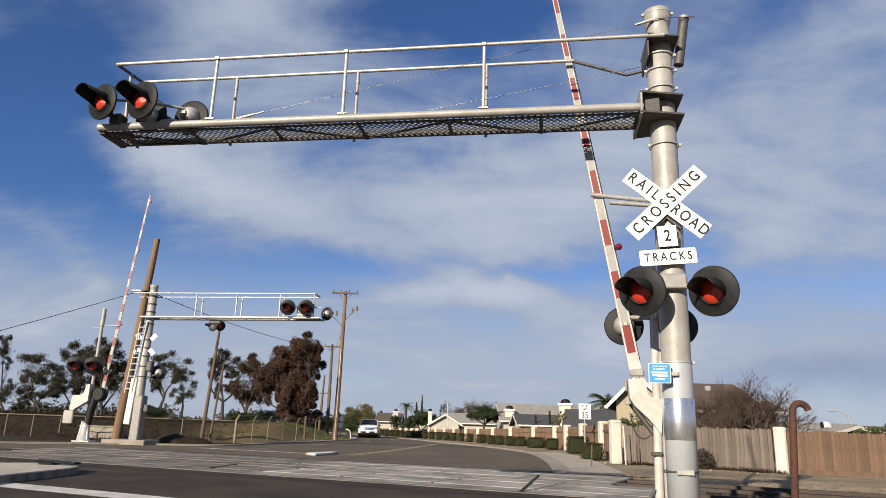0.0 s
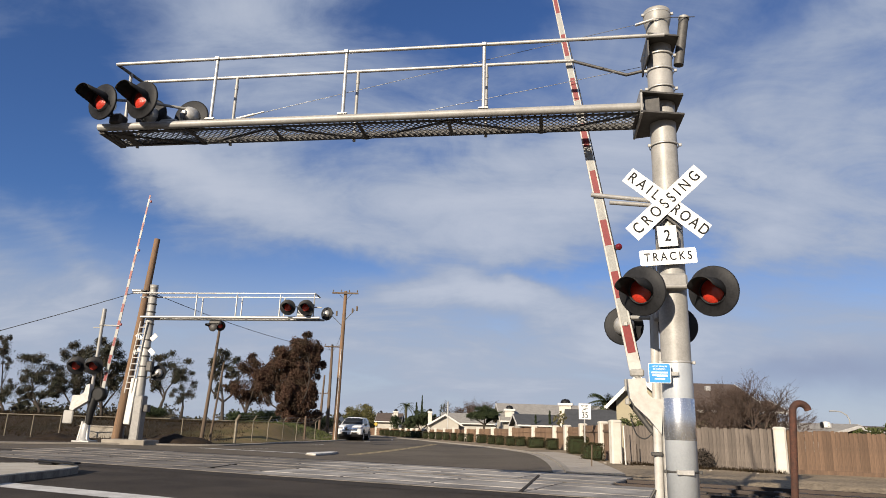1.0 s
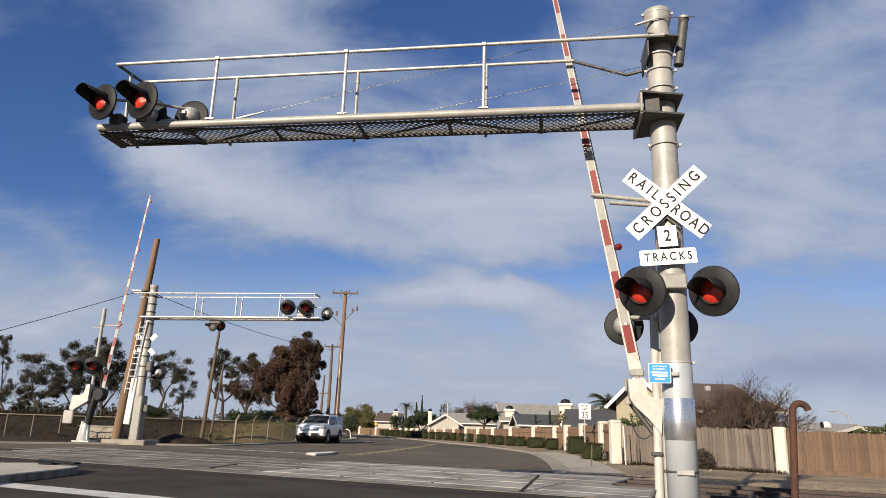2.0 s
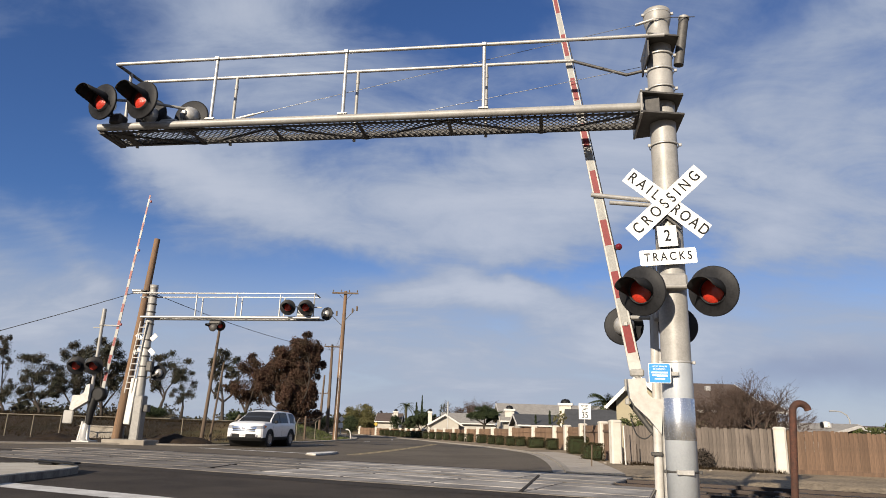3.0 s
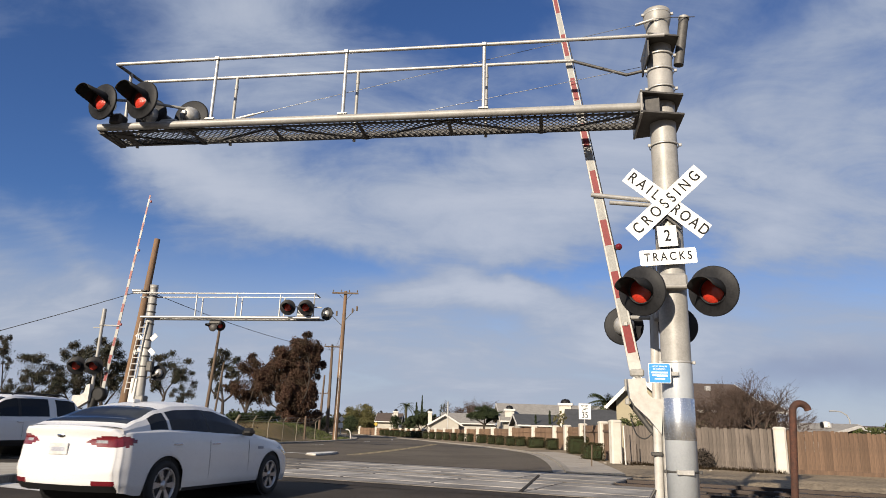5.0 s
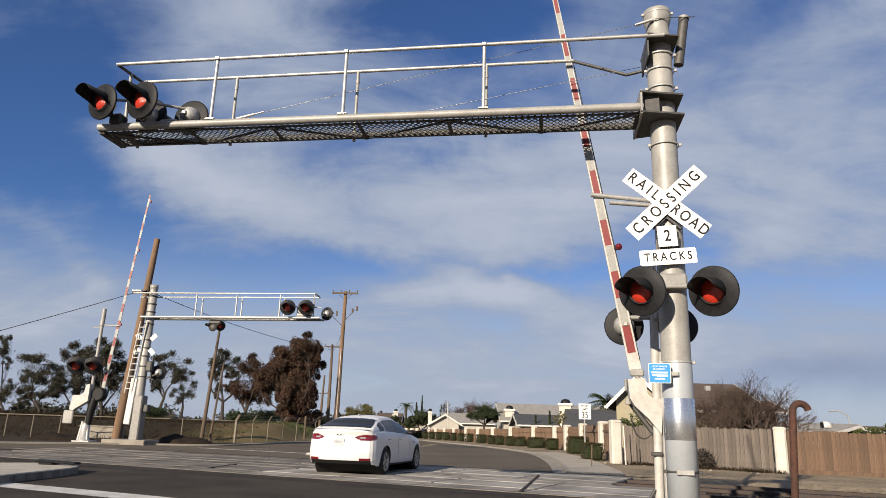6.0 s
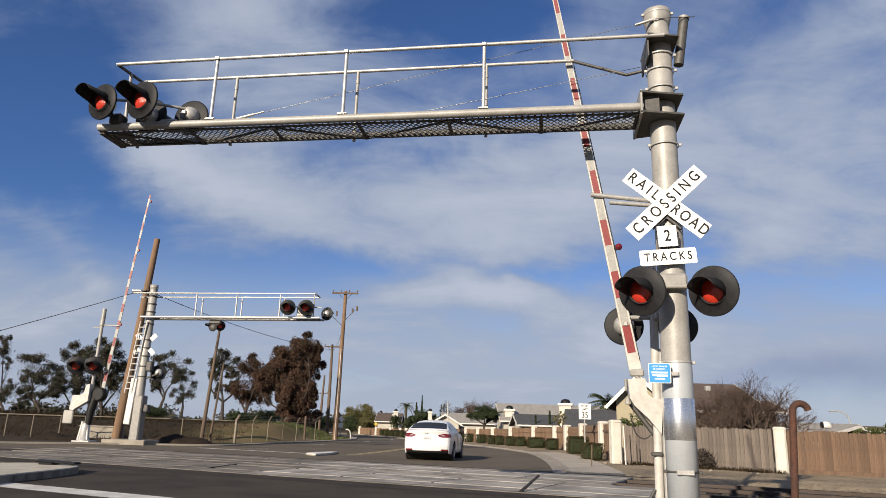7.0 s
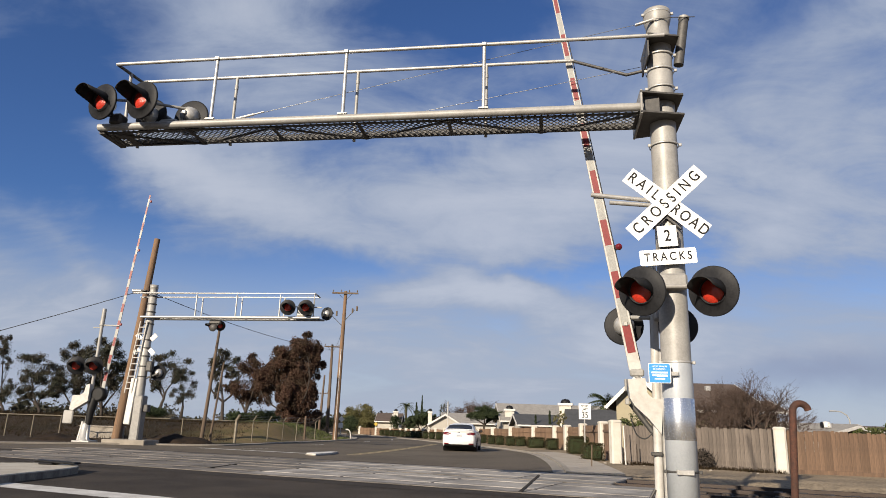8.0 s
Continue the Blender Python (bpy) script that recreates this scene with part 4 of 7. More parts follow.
def build_near_gate():
    g = thing("crossing_gate", pose(2.92 + 0.08, 8.5 + 0.49, 0, 0, 0, 171.24), "white crossing gate with raised striped arm", "crossing gate")
    # x along the cantilever, y towards the camera; the mast stands just behind the pole
    part("mast", Mesh().tube([(0.21, 0, 0), (0.16, 0, 3.55)], 0.055, 20), M_WHITEPAINT, g, "white painted gate mast")
    part("conduit", Mesh().tube([(0.12, 0.03, 0.0), (0.11, 0.03, 2.3)], 0.03, 12), M_ALU, g)
    part("base", Mesh().box((0.21, 0, 0.04), (0.4, 0.4, 0.08), None, 0.02), M_STEEL_DK, g)
    part("foot_bracket", Mesh().tube([(0.42, 0.1, 0.30), (0.26, 0.03, 0.55)], 0.02, 8).box((0.22, 0.05, 0.98), (0.14, 0.06, 0.05), None, 0.01), M_STEEL_DK, g)
    hs = Mesh()
    out = [(0.16, 1.22), (0.30, 1.40), (0.47, 1.56), (0.53, 1.66), (0.55, 1.90), (0.33, 1.92), (0.31, 1.72), (0.24, 1.66), (0.12, 1.66)]
    mm = Matrix(((1, 0, 0, 0), (0, 0, 1, -0.02), (0, 1, 0, 0), (0, 0, 0, 1)))
    hs.prism(out[::-1], -0.07, 0.13, mm)
    ho = part("gate_mechanism", hs, M_WHITEPAINT, g, "white cast gate mechanism housing")
    part("mechanism_ribs", Mesh().box((0.57, 0.03, 1.83), (0.03, 0.05, 0.16), None, 0.01).box((0.56, 0.05, 1.62), (0.05, 0.06, 0.08), None, 0.01), M_ALU, ho)
    part("counterweight_arm", Mesh().tube([(0.50, -0.10, 1.60), (0.20, -0.12, 1.20), (0.16, -0.1, 1.12)], 0.035, 10), M_STEEL_DK, g)
    arm, m, L = gate_arm(g, [(0.44, 0.02, 2.03), (1.62, 0.02, 8.85)], bands=18.6, first=0.22, start=1, broad=0.35)
    part("arm_socket", Mesh().box((0.42, 0.02, 1.99), (0.18, 0.07, 0.10), pose(0, 0, 0), 0.02).tube([(0.47, 0.02, 2.0), (0.37, 0.0, 1.88)], 0.03, 10), M_ALU, g, "grey arm socket")
    for z in (1.66,):
        lamp = part("arm_lamp", Mesh().lathe([(0, -0.03), (0.04, -0.025), (0.048, 0.0), (0.04, 0.03), (0, 0.04)], 16, m @ Matrix.Translation((0.13, 0.03, z)) @ pose(0, 0, 0, -90)), M_TAIL, arm, "small red arm lamp")
        part("lamp_socket", Mesh().box((0.085, 0.0, z), (0.05, 0.05, 0.07), m, 0.01), M_BLACK, arm)
    part("arm_cable", Mesh().tube([m @ Vector((0.082 - 0.025 * z / L, 0.0, z)) for z in (0.1, 1.0, 1.7, 3, 5)], 0.008, 6), M_CABLE, arm)
    # bracket that steadies the raised arm
    br = Mesh().tube([(0.95, 0.07, 4.44), (0.14, 0.0, 4.36)], 0.032, 10)
    br.tube([(0.70, 0.07, 4.32), (0.14, 0.0, 4.29)], 0.03, 10)
    part("arm_rest", br, M_GALV, g, "steel rest for the raised arm")
    part("hanging_cable", Mesh().tube(smooth_line([(0.52, 0.0, 1.42), (0.46, 0.0, 1.22), (0.36, 0.0, 1.16), (0.27, 0.0, 1.22), (0.2, 0.0, 1.32)], 5), 0.008, 6), M_CABLE, g)
    return g


def build_far_cantilever():
    c = thing("cantilever_signal", pose(-14.58, 34.17, 0, 0, 0, -8.7), "grey aluminium cantilever crossing signal beyond the tracks with ladder", "crossing signal")
    P = 0.20
    part("footing", Mesh().box((-0.15, 0.0, 0.08), (2.2, 1.3, 0.30), None, 0.03), M_KERB, c, "concrete footing")
    part("pole", Mesh().lathe([(0, 7.78), (P, 7.78), (P, 7.62), (P - 0.015, 7.6), (P - 0.015, 7.4), (P, 7.38), (P + 0.02, 2.6), (P + 0.03, 0.2)], 32), M_ALU, c, "grey aluminium pole")
    part("pole_base", Mesh().box((0.10, 0, 1.2), (0.46, 0.5, 2.2), None, 0.05), M_GRATE, c, "grey equipment case")
    part("base_box", Mesh().box((-0.40, -0.15, 2.0), (0.34, 0.22, 2.2), pose(0, 0, 0, 0, 3, 0), 0.03), M_GALV, c, "pale cabinet door")
    for z in (7.2, 6.8, 6.4, 5.8, 5.0, 4.6, 4.2, 3.7, 3.2):
        part("clamp_band", Mesh().lathe([(P + 0.02, z - 0.03), (P + 0.035, z - 0.025), (P + 0.035, z + 0.025), (P + 0.02, z + 0.03)], 28), M_STEEL_DK, c)
    # ladder
    for x in (-0.72, -0.36):
        part("ladder_rail", Mesh().tube([(x + 0.08, -0.27, 2.4), (x + 0.41, -0.27, 5.9)], 0.032, 8), M_WHITEPAINT, c)
    for i in range(11):
        z = 2.6 + i * 0.3
        k = (z - 2.4) / 3.5 * 0.33
        part("ladder_rung", Mesh().tube([(-0.64 + k, -0.27, z), (-0.28 + k, -0.27, z)], 0.025, 8), M_WHITEPAINT, c)
    W, Z, L = 0.36, 6.11, 8.95
    for y in (-W, W):
        part("chord", Mesh().tube([(-0.3, y, Z), (L, y, Z)], 0.06, 12), M_GALV, c, "long grey tubular chord")
        r = Z + 1.12
        part("handrail", Mesh().tube([(-0.9, y, r + (0.08 if y < 0 else 0.0)), (8.65, y, r + (0.05 if y < 0 else 0.0))], 0.035, 10), M_GALV, c)
        for x in (2.57, 4.67, 6.90):
            part("rail_post", Mesh().tube([(x - (0.05 if y > 0 else 0), y, Z), (x - (0.05 if y > 0 else 0), y, r)], 0.036, 10), M_GALV, c)
    part("rail_post", Mesh().tube([(8.62, -W, Z), (8.62, -W, Z + 1.12)], 0.032, 10), M_ALU, c)
    g = Mesh()
    grating(g, 0.2, L, -W + 0.05, W - 0.05, Z - 0.06, 0.2, 0.01)
    part("walkway_grating", g, M_STEEL_DK, c)
    part("handrail", Mesh().tube([(8.65, -W, Z + 1.17), (8.65, W, Z + 1.12)], 0.035, 10), M_ALU, c)
    for x in (7.45, 8.35):
        signal_head(c, x, -0.7, 6.55, 280, r=0.37, hood=0.50, tilt=-8)
    signal_head(c, 9.0, 0.55, 6.45, 75, r=0.33)
    signal_head(c, 8.0, 0.5, 6.5, 80, r=0.3)
    signal_head(c, 3.30, 0.0, 5.74, 235, r=0.25, tilt=-10, hood=0.24)
    signal_head(c, 3.78, 0.0, 5.74, 305, r=0.25, tilt=-10, hood=0.24)
    part("bell", Mesh().lathe([(0.0, 0.10), (0.09, 0.09), (0.17, 0.03), (0.19, 0.0)], 20, Matrix.Translation((3.53, -0.22, 5.62)) @ pose(0, 0, 0, 90, 0, 0)), M_STEEL_DK, c, "round steel warning bell")
    part("crossarm", Mesh().tube([(7.4, -0.5, 6.62), (9.0, -0.3, 6.62)], 0.03, 8).box((8.0, -0.3, 6.4), (0.4, 0.3, 0.5), None, 0.06), M_WHITEPAINT, c)
    part("light_bracket", Mesh().box((3.53, 0, 5.9), (0.6, 0.3, 0.16), None, 0.04), M_STEEL_DK, c)
    # crossbuck seen from behind, and side light
    for sx, z in ((-0.72, 5.15), (0.86, 5.12), (-0.76, 4.42), (0.82, 4.42)):
        part("sign_blade", Mesh().box((0, 0, 0), (0.36, 0.02, 0.23), Matrix.Translation((sx * 0.50, -0.15, z)) @ pose(0, 0, 0, 0, 45 if sx * (z - 4.8) < 0 else -45, 0), 0.004), M_GALV, c)
    part("side_lamp_bracket", Mesh().tube([(0.1, 0, 3.1), (0.75, 0.1, 3.35)], 0.05, 8).tube([(0.45, 0, 3.0), (0.45, 0, 4.1)], 0.04, 8).box((0.38, -0.05, 3.7), (0.3, 0.3, 0.5), None, 0.05), M_STEEL_DK, c)
    signal_head(c, 0.66, 0.3, 3.42, 112, r=0.38)
    part("relay_box", Mesh().box((0.48, 0, 1.7), (0.22, 0.3, 0.35), None, 0.03), M_STEEL_DK, c)
    return c


def build_far_gate():
    g = thing("crossing_gate", pose(-16.74, 33.73, 0, 0, 0, -8.7), "white crossing gate beyond the tracks with raised striped arm", "crossing gate")
    part("base", Mesh().box((0.05, 0, 0.1), (0.9, 0.7, 0.08), None, 0.02).box((-0.28, -0.2, 0.02), (0.12, 0.12, 0.14)).box((0.35, -0.2, 0.02), (0.12, 0.12, 0.14)), M_GALV, g)
    part("base_casting", Mesh().lathe([(0.30, 0.12), (0.30, 0.17), (0.22, 0.2), (0.20, 0.85), (0.12, 0.95)], 20).tube([(-0.24, -0.1, 0.12), (-0.14, -0.05, 1.0)], 0.07, 10).tube([(0.24, -0.1, 0.12), (0.14, -0.05, 0.8)], 0.05, 10), M_GALV, g)
    part("mast", Mesh().tube([(0, 0, 0.1), (0.04, 0, 5.9)], 0.08, 18), M_ALU, g, "white painted gate mast")
    part("mast_top", Mesh().tube([(0.04, 0, 5.6), (0.05, 0, 6.43)], [0.11, 0.10], 14), M_ALU, g)
    out = [(0.1, 1.95), (0.1, 2.75), (-0.1, 2.7), (-0.15, 2.35), (-0.35, 2.22), (-0.72, 2.2), (-0.80, 1.55), (-0.62, 1.5), (-0.4, 1.65)]
    mm = Matrix(((1, 0, 0, 0), (0, 0, 1, -0.15), (0, 1, 0, 0), (0, 0, 0, 1)))
    part("gate_mechanism", Mesh().prism(out, -0.15, 0.12, mm), M_WHITEPAINT, g, "white gate mechanism housing")
    part("counterweight", Mesh().box((-0.86, -0.2, 1.2), (0.52, 0.08, 0.62), None, 0.05), M_ALU, g, "pale counterweight plate")
    part("mechanism_box", Mesh().tube([(0.42, -0.12, 2.28), (0.42, -0.09, 2.28), (0.42, 0.22, 2.28), (0.42, 0.25, 2.28)], [0.26, 0.34, 0.34, 0.26], 22)
         .tube([(0.10, 0.0, 0.85), (0.13, 0.0, 1.5), (0.22, 0.05, 2.1)], [0.13, 0.19, 0.20], 14).box((-0.1, 0.0, 1.05), (0.5, 0.14, 0.10), None, 0.04), M_BLACK, g, "dark round gate drive")
    arm, m, L = gate_arm(g, [(0.50, 0.1, 2.3), (1.55, 0.1, 12.4)], w0=0.17, w1=0.08, bands=24, first=0.2, broad=0.46)
    for z in (3.4, 7.2, 9.8):
        part("arm_lamp", Mesh().box((-0.12, 0.0, z), (0.1, 0.08, 0.12), m, 0.02), M_REDTAPE, arm)
    for x in (-0.80, 0.12):
        signal_head(g, x, -0.28, 3.62, 292, r=0.43, hood=0.62, tilt=-8)
    part("light_crossarm", Mesh().tube([(-0.8, -0.1, 3.55), (0.12, -0.1, 3.55)], 0.035, 8), M_STEEL_DK, g)
    part("arm_rest", Mesh().tube([(-0.1, 0, 5.62), (0.95, 0.05, 5.6)], 0.04, 8).tube([(-0.4, 0, 5.5), (0.0, 0, 5.5)], 0.03, 8), M_ALU, g)
    return g


# ---- vehicles ----
def lerp_tab(tab, x):
    if x <= tab[0][0]:
        return tab[0][1]
    for (a, u), (b, v) in zip(tab, tab[1:]):
        if x <= b:
            t = (x - a) / (b - a)
            t = t * t * (3 - 2 * t) * 0.5 + t * 0.5
            return u + (v - u) * t
    return tab[-1][1]


def car_shell(car, d):
    """Lofted body, greenhouse and windows. x forward, y left. Lamps, grille and cladding are cut out of the body's own surface."""
    glass_f, glass_r = Mesh(), Mesh()
    x0, x1 = d["x"]
    W = d["w0"]

    def rounded(x, y, z):
        """Bows the ends of the body in plan and in profile."""
        for end, sgn, key in ((x0, -1, "rear_profile"), (x1, 1, "front_profile")):
            k = max(0.0, 1 - abs(x - end) / 0.6) ** 2
            if k > 0:
                x -= sgn * k * (d["bow"] * (abs(y) / W) ** 2.4 + lerp_tab(d[key], z))
        return (x, y, z)
    n = 130
    xs = [x0 + (x1 - x0) * (0.5 - 0.5 * math.cos(math.pi * i / n)) for i in range(n + 1)]
    rings = []
    for x in xs:
        w, zs, zb, zt = lerp_tab(d["w"], x), lerp_tab(d["sill"], x), lerp_tab(d["belt"], x), lerp_tab(d["top"], x)
        arch = 0.0
        for ax in (d["wb"], -d["wb"]):
            k = d["arch"] ** 2 - (x - ax) ** 2
            if k > 0:
                arch = max(arch, d["hub"] + math.sqrt(k))
        lo = max(zs, arch)
        mid = max(lo + 0.02, zs + (zb - zs) * 0.42)
        up = max(mid + 0.02, zb - 0.13 * (zb - zs))
        sec = [(w * (0.955 if arch <= zs else 1.0), lo), (w * 0.992, lo + (mid - lo) * 0.35), (w, mid), (w * 0.992, up - (up - mid) * 0.4), (w * 0.978, up), (w * 0.945, zb), (w * 0.86, max(zt - 0.02, zb + 0.004)),
               (w * 0.6, zt + 0.004), (w * 0.3, zt + 0.016), (0, zt + 0.02)]
        fine = []
        for (ya, za), (yb, zc) in zip(sec, sec[1:]):
            fine += [(ya + (yb - ya) * q / 5, za + (zc - za) * q / 5) for q in range(5)]
        fine.append(sec[-1])
        rings.append([(x, y, z) for y, z in fine] + [(x, -y, z) for y, z in fine[-2::-1]])
    m = len(rings[0])
    quads = [(rings[i][k], rings[i][k + 1], rings[i + 1][k + 1], rings[i + 1][k]) for i in range(n) for k in range(m - 1)]
    for r, rear in ((rings[0], True), (rings[-1], False)):
        half, cols = m // 2, 44
        rows = []
        for k in range(half + 1):
            (x, y, z) = r[k]
            rows.append([(x, y * (1 - 2 * c / cols), z + (r[half][2] - z) * 0.0) for c in range(cols + 1)])
        for a, b in zip(rows, rows[1:]):
            for c in range(cols):
                q = (a[c], a[c + 1], b[c + 1], b[c])
                quads.append(q if rear else q[::-1])
    found = {}
    for q in quads:
        c = [sum(p[i] for p in q) / 4 for i in range(3)]
        zone = next((i for i, (_, _, _, _, test) in enumerate(d["zones"]) if test(c[0], abs(c[1]), c[2])), None)
        key = None if zone is None else (zone, (c[1] > 0) if d["zones"][zone][3] else None)
        found.setdefault(key, Mesh()).add([rounded(*p) for p in q], [(0, 1, 2, 3)], True)
    for key, mb in found.items():
        weld = bmesh.new()
        weld.from_mesh(mb.data("tmp", d["paint"]))
        bmesh.ops.remove_doubles(weld, verts=weld.verts, dist=0.0005)
        name, material, label = ("body", d["paint"], "glossy white painted body") if key is None else d["zones"][key[0]][:3]
        me = bpy.data.meshes.new(name)
        weld.to_mesh(me)
        weld.free()
        me.materials.append(material)
        me.polygons.foreach_set("use_smooth", [True] * len(me.polygons))
        part(name, me, material, car, label)
    part("underbody", Mesh().box((0, 0, d["hub"] + 0.08), (x1 - x0 - 1.1, W * 1.5, 0.30), None, 0.05), M_PLASTIC, car, "black underbody")
    for ax in (d["wb"], -d["wb"]):
        part("wheel_well", Mesh().tube([(ax, -W * 0.955, d["hub"] + 0.02), (ax, W * 0.955, d["hub"] + 0.02)], d["arch"] - 0.01, 28), M_PLASTIC, car)
    # greenhouse
    gx = d["gx"]
    N = 64
    xs = sorted(set([round(gx[0] + (gx[1] - gx[0]) * i / N, 4) for i in range(N + 1)] + [p for q in d["pillars"] for p in q]))
    ring = []
    for x in xs:
        zr, zb = lerp_tab(d["roof"], x), lerp_tab(d["belt"], x) - 0.02
        zr = max(zr, zb + 0.03)
        H = d["zroof"] - zb
        k = (zr - zb) / H
        wb_, wr = lerp_tab(d["w"], x) * 0.925, 0
        wr = wb_ + (d["wr"] - wb_) * min(1.0, k)
        sec = [(wb_, zb), (wb_ + (wr - wb_) * 0.5 + 0.015, zb + (zr - zb) * 0.5), (wr + 0.012, zr - 0.085 * k), (wr - 0.05, zr - 0.03 * k), (wr * 0.72, zr + 0.005 * k), (wr * 0.36, zr + 0.022 * k), (0, zr + 0.028 * k)]
        ring.append([(x, y, z) for y, z in sec] + [(x, -y, z) for y, z in sec[-2::-1]])
    cab, sides, post = Mesh(), {}, Mesh()
    lo_x, hi_x = d["windows"][1][1] - 0.01, d["windows"][0][0] + 0.01
    m = len(ring[0])
    for i in range(len(ring) - 1):
        xm = (xs[i] + xs[i + 1]) / 2
        for k in range(m - 1):
            q = [ring[i][k], ring[i][k + 1], ring[i + 1][k + 1], ring[i + 1][k]]
            target = cab
            if k in (0, 1, m - 2, m - 3):
                if lo_x < xm < hi_x:
                    target = post
                for j, (a, b) in enumerate(d["windows"]):
                    if a < xm < b:
                        target = sides.setdefault((j, k < 3), Mesh())
            elif 3 <= k <= m - 5 and xm > d["wind"]:
                target = glass_f
            elif 3 <= k <= m - 5 and d["rear_foot"] < xm < d["rear"]:
                target = glass_r
            target.add(q, [(0, 1, 2, 3)], True)
    part("roof", cab, d["paint"], car, "white roof and pillars")
    part("door_pillar", post, M_PLASTIC, car, "black door pillars")
    part("windscreen", glass_f, M_CARGLASS, car, "dark windscreen")
    if glass_r.v:
        part("rear_window", glass_r, M_CARGLASS, car, "dark rear window")
    for s in sides.values():
        part("side_window", s, M_CARGLASS, car, "dark tinted side window")
    rim = Mesh()
    for sy in (1, -1):
        rim.tube([(x, sy * (r[0][1] + 0.006), r[0][2] + 0.006) for x, r in zip(xs, ring)][2:-2:3], 0.009, 6)
    part("window_trim", rim, M_CHROME if d.get("chrome") else M_PLASTIC, car)


def wheel(car, x, y, r, width, spokes, rim_r):
    """A wheel turning about its local y. Outer side is away from the car."""
    s = 1 if y > 0 else -1
    w = new("wheel")
    w.parent = car
    w.matrix_basis = pose(x, y, r)
    ax = Matrix.Rotation(radians(-90 * s), 4, "X")
    h = width / 2
    ty = Mesh().lathe([(rim_r, -h), (r - 0.03, -h), (r - 0.008, -h + 0.025), (r, -h + 0.06), (r, h - 0.06), (r - 0.008, h - 0.025), (r - 0.03, h), (rim_r + 0.005, h), (rim_r - 0.01, h - 0.03)], 40, ax)
    part("tyre", ty, M_TYRE, w, "black rubber tyre")
    rm = Mesh().lathe([(rim_r, h - 0.012), (rim_r - 0.012, h - 0.004), (rim_r - 0.03, h - 0.02), (rim_r - 0.035, -h * 0.4)], 40, ax)
    rm.lathe([(0.065, h - 0.03), (0.06, h - 0.016), (0, h - 0.014)], 20, ax)
    for i in range(spokes):
        a = 2 * math.pi * i / spokes
        mm = ax @ Matrix.Rotation(a, 4, "Z")
        ww = 0.27 / spokes * rim_r / 0.24
        rm.add([(0.04, -ww * 0.45, h - 0.05), (0.04, ww * 0.45, h - 0.05), (0.04, ww * 0.45, h - 0.022), (0.04, -ww * 0.45, h - 0.022),
                (rim_r - 0.012, -ww, h - 0.05), (rim_r - 0.012, ww, h - 0.05), (rim_r - 0.012, ww, h - 0.016), (rim_r - 0.012, -ww, h - 0.016)],
               [(3, 2, 6, 7), (0, 3, 7, 4), (2, 1, 5, 6)], False, mm)
    part("rim", rm, M_RIM, w, "silver alloy rim")
    part("brake_disc", Mesh().lathe([(rim_r * 0.93, h * 0.1), (rim_r * 0.55, h * 0.12), (0.0, h * 0.12)], 28, ax), M_PLASTIC, w)
    return w


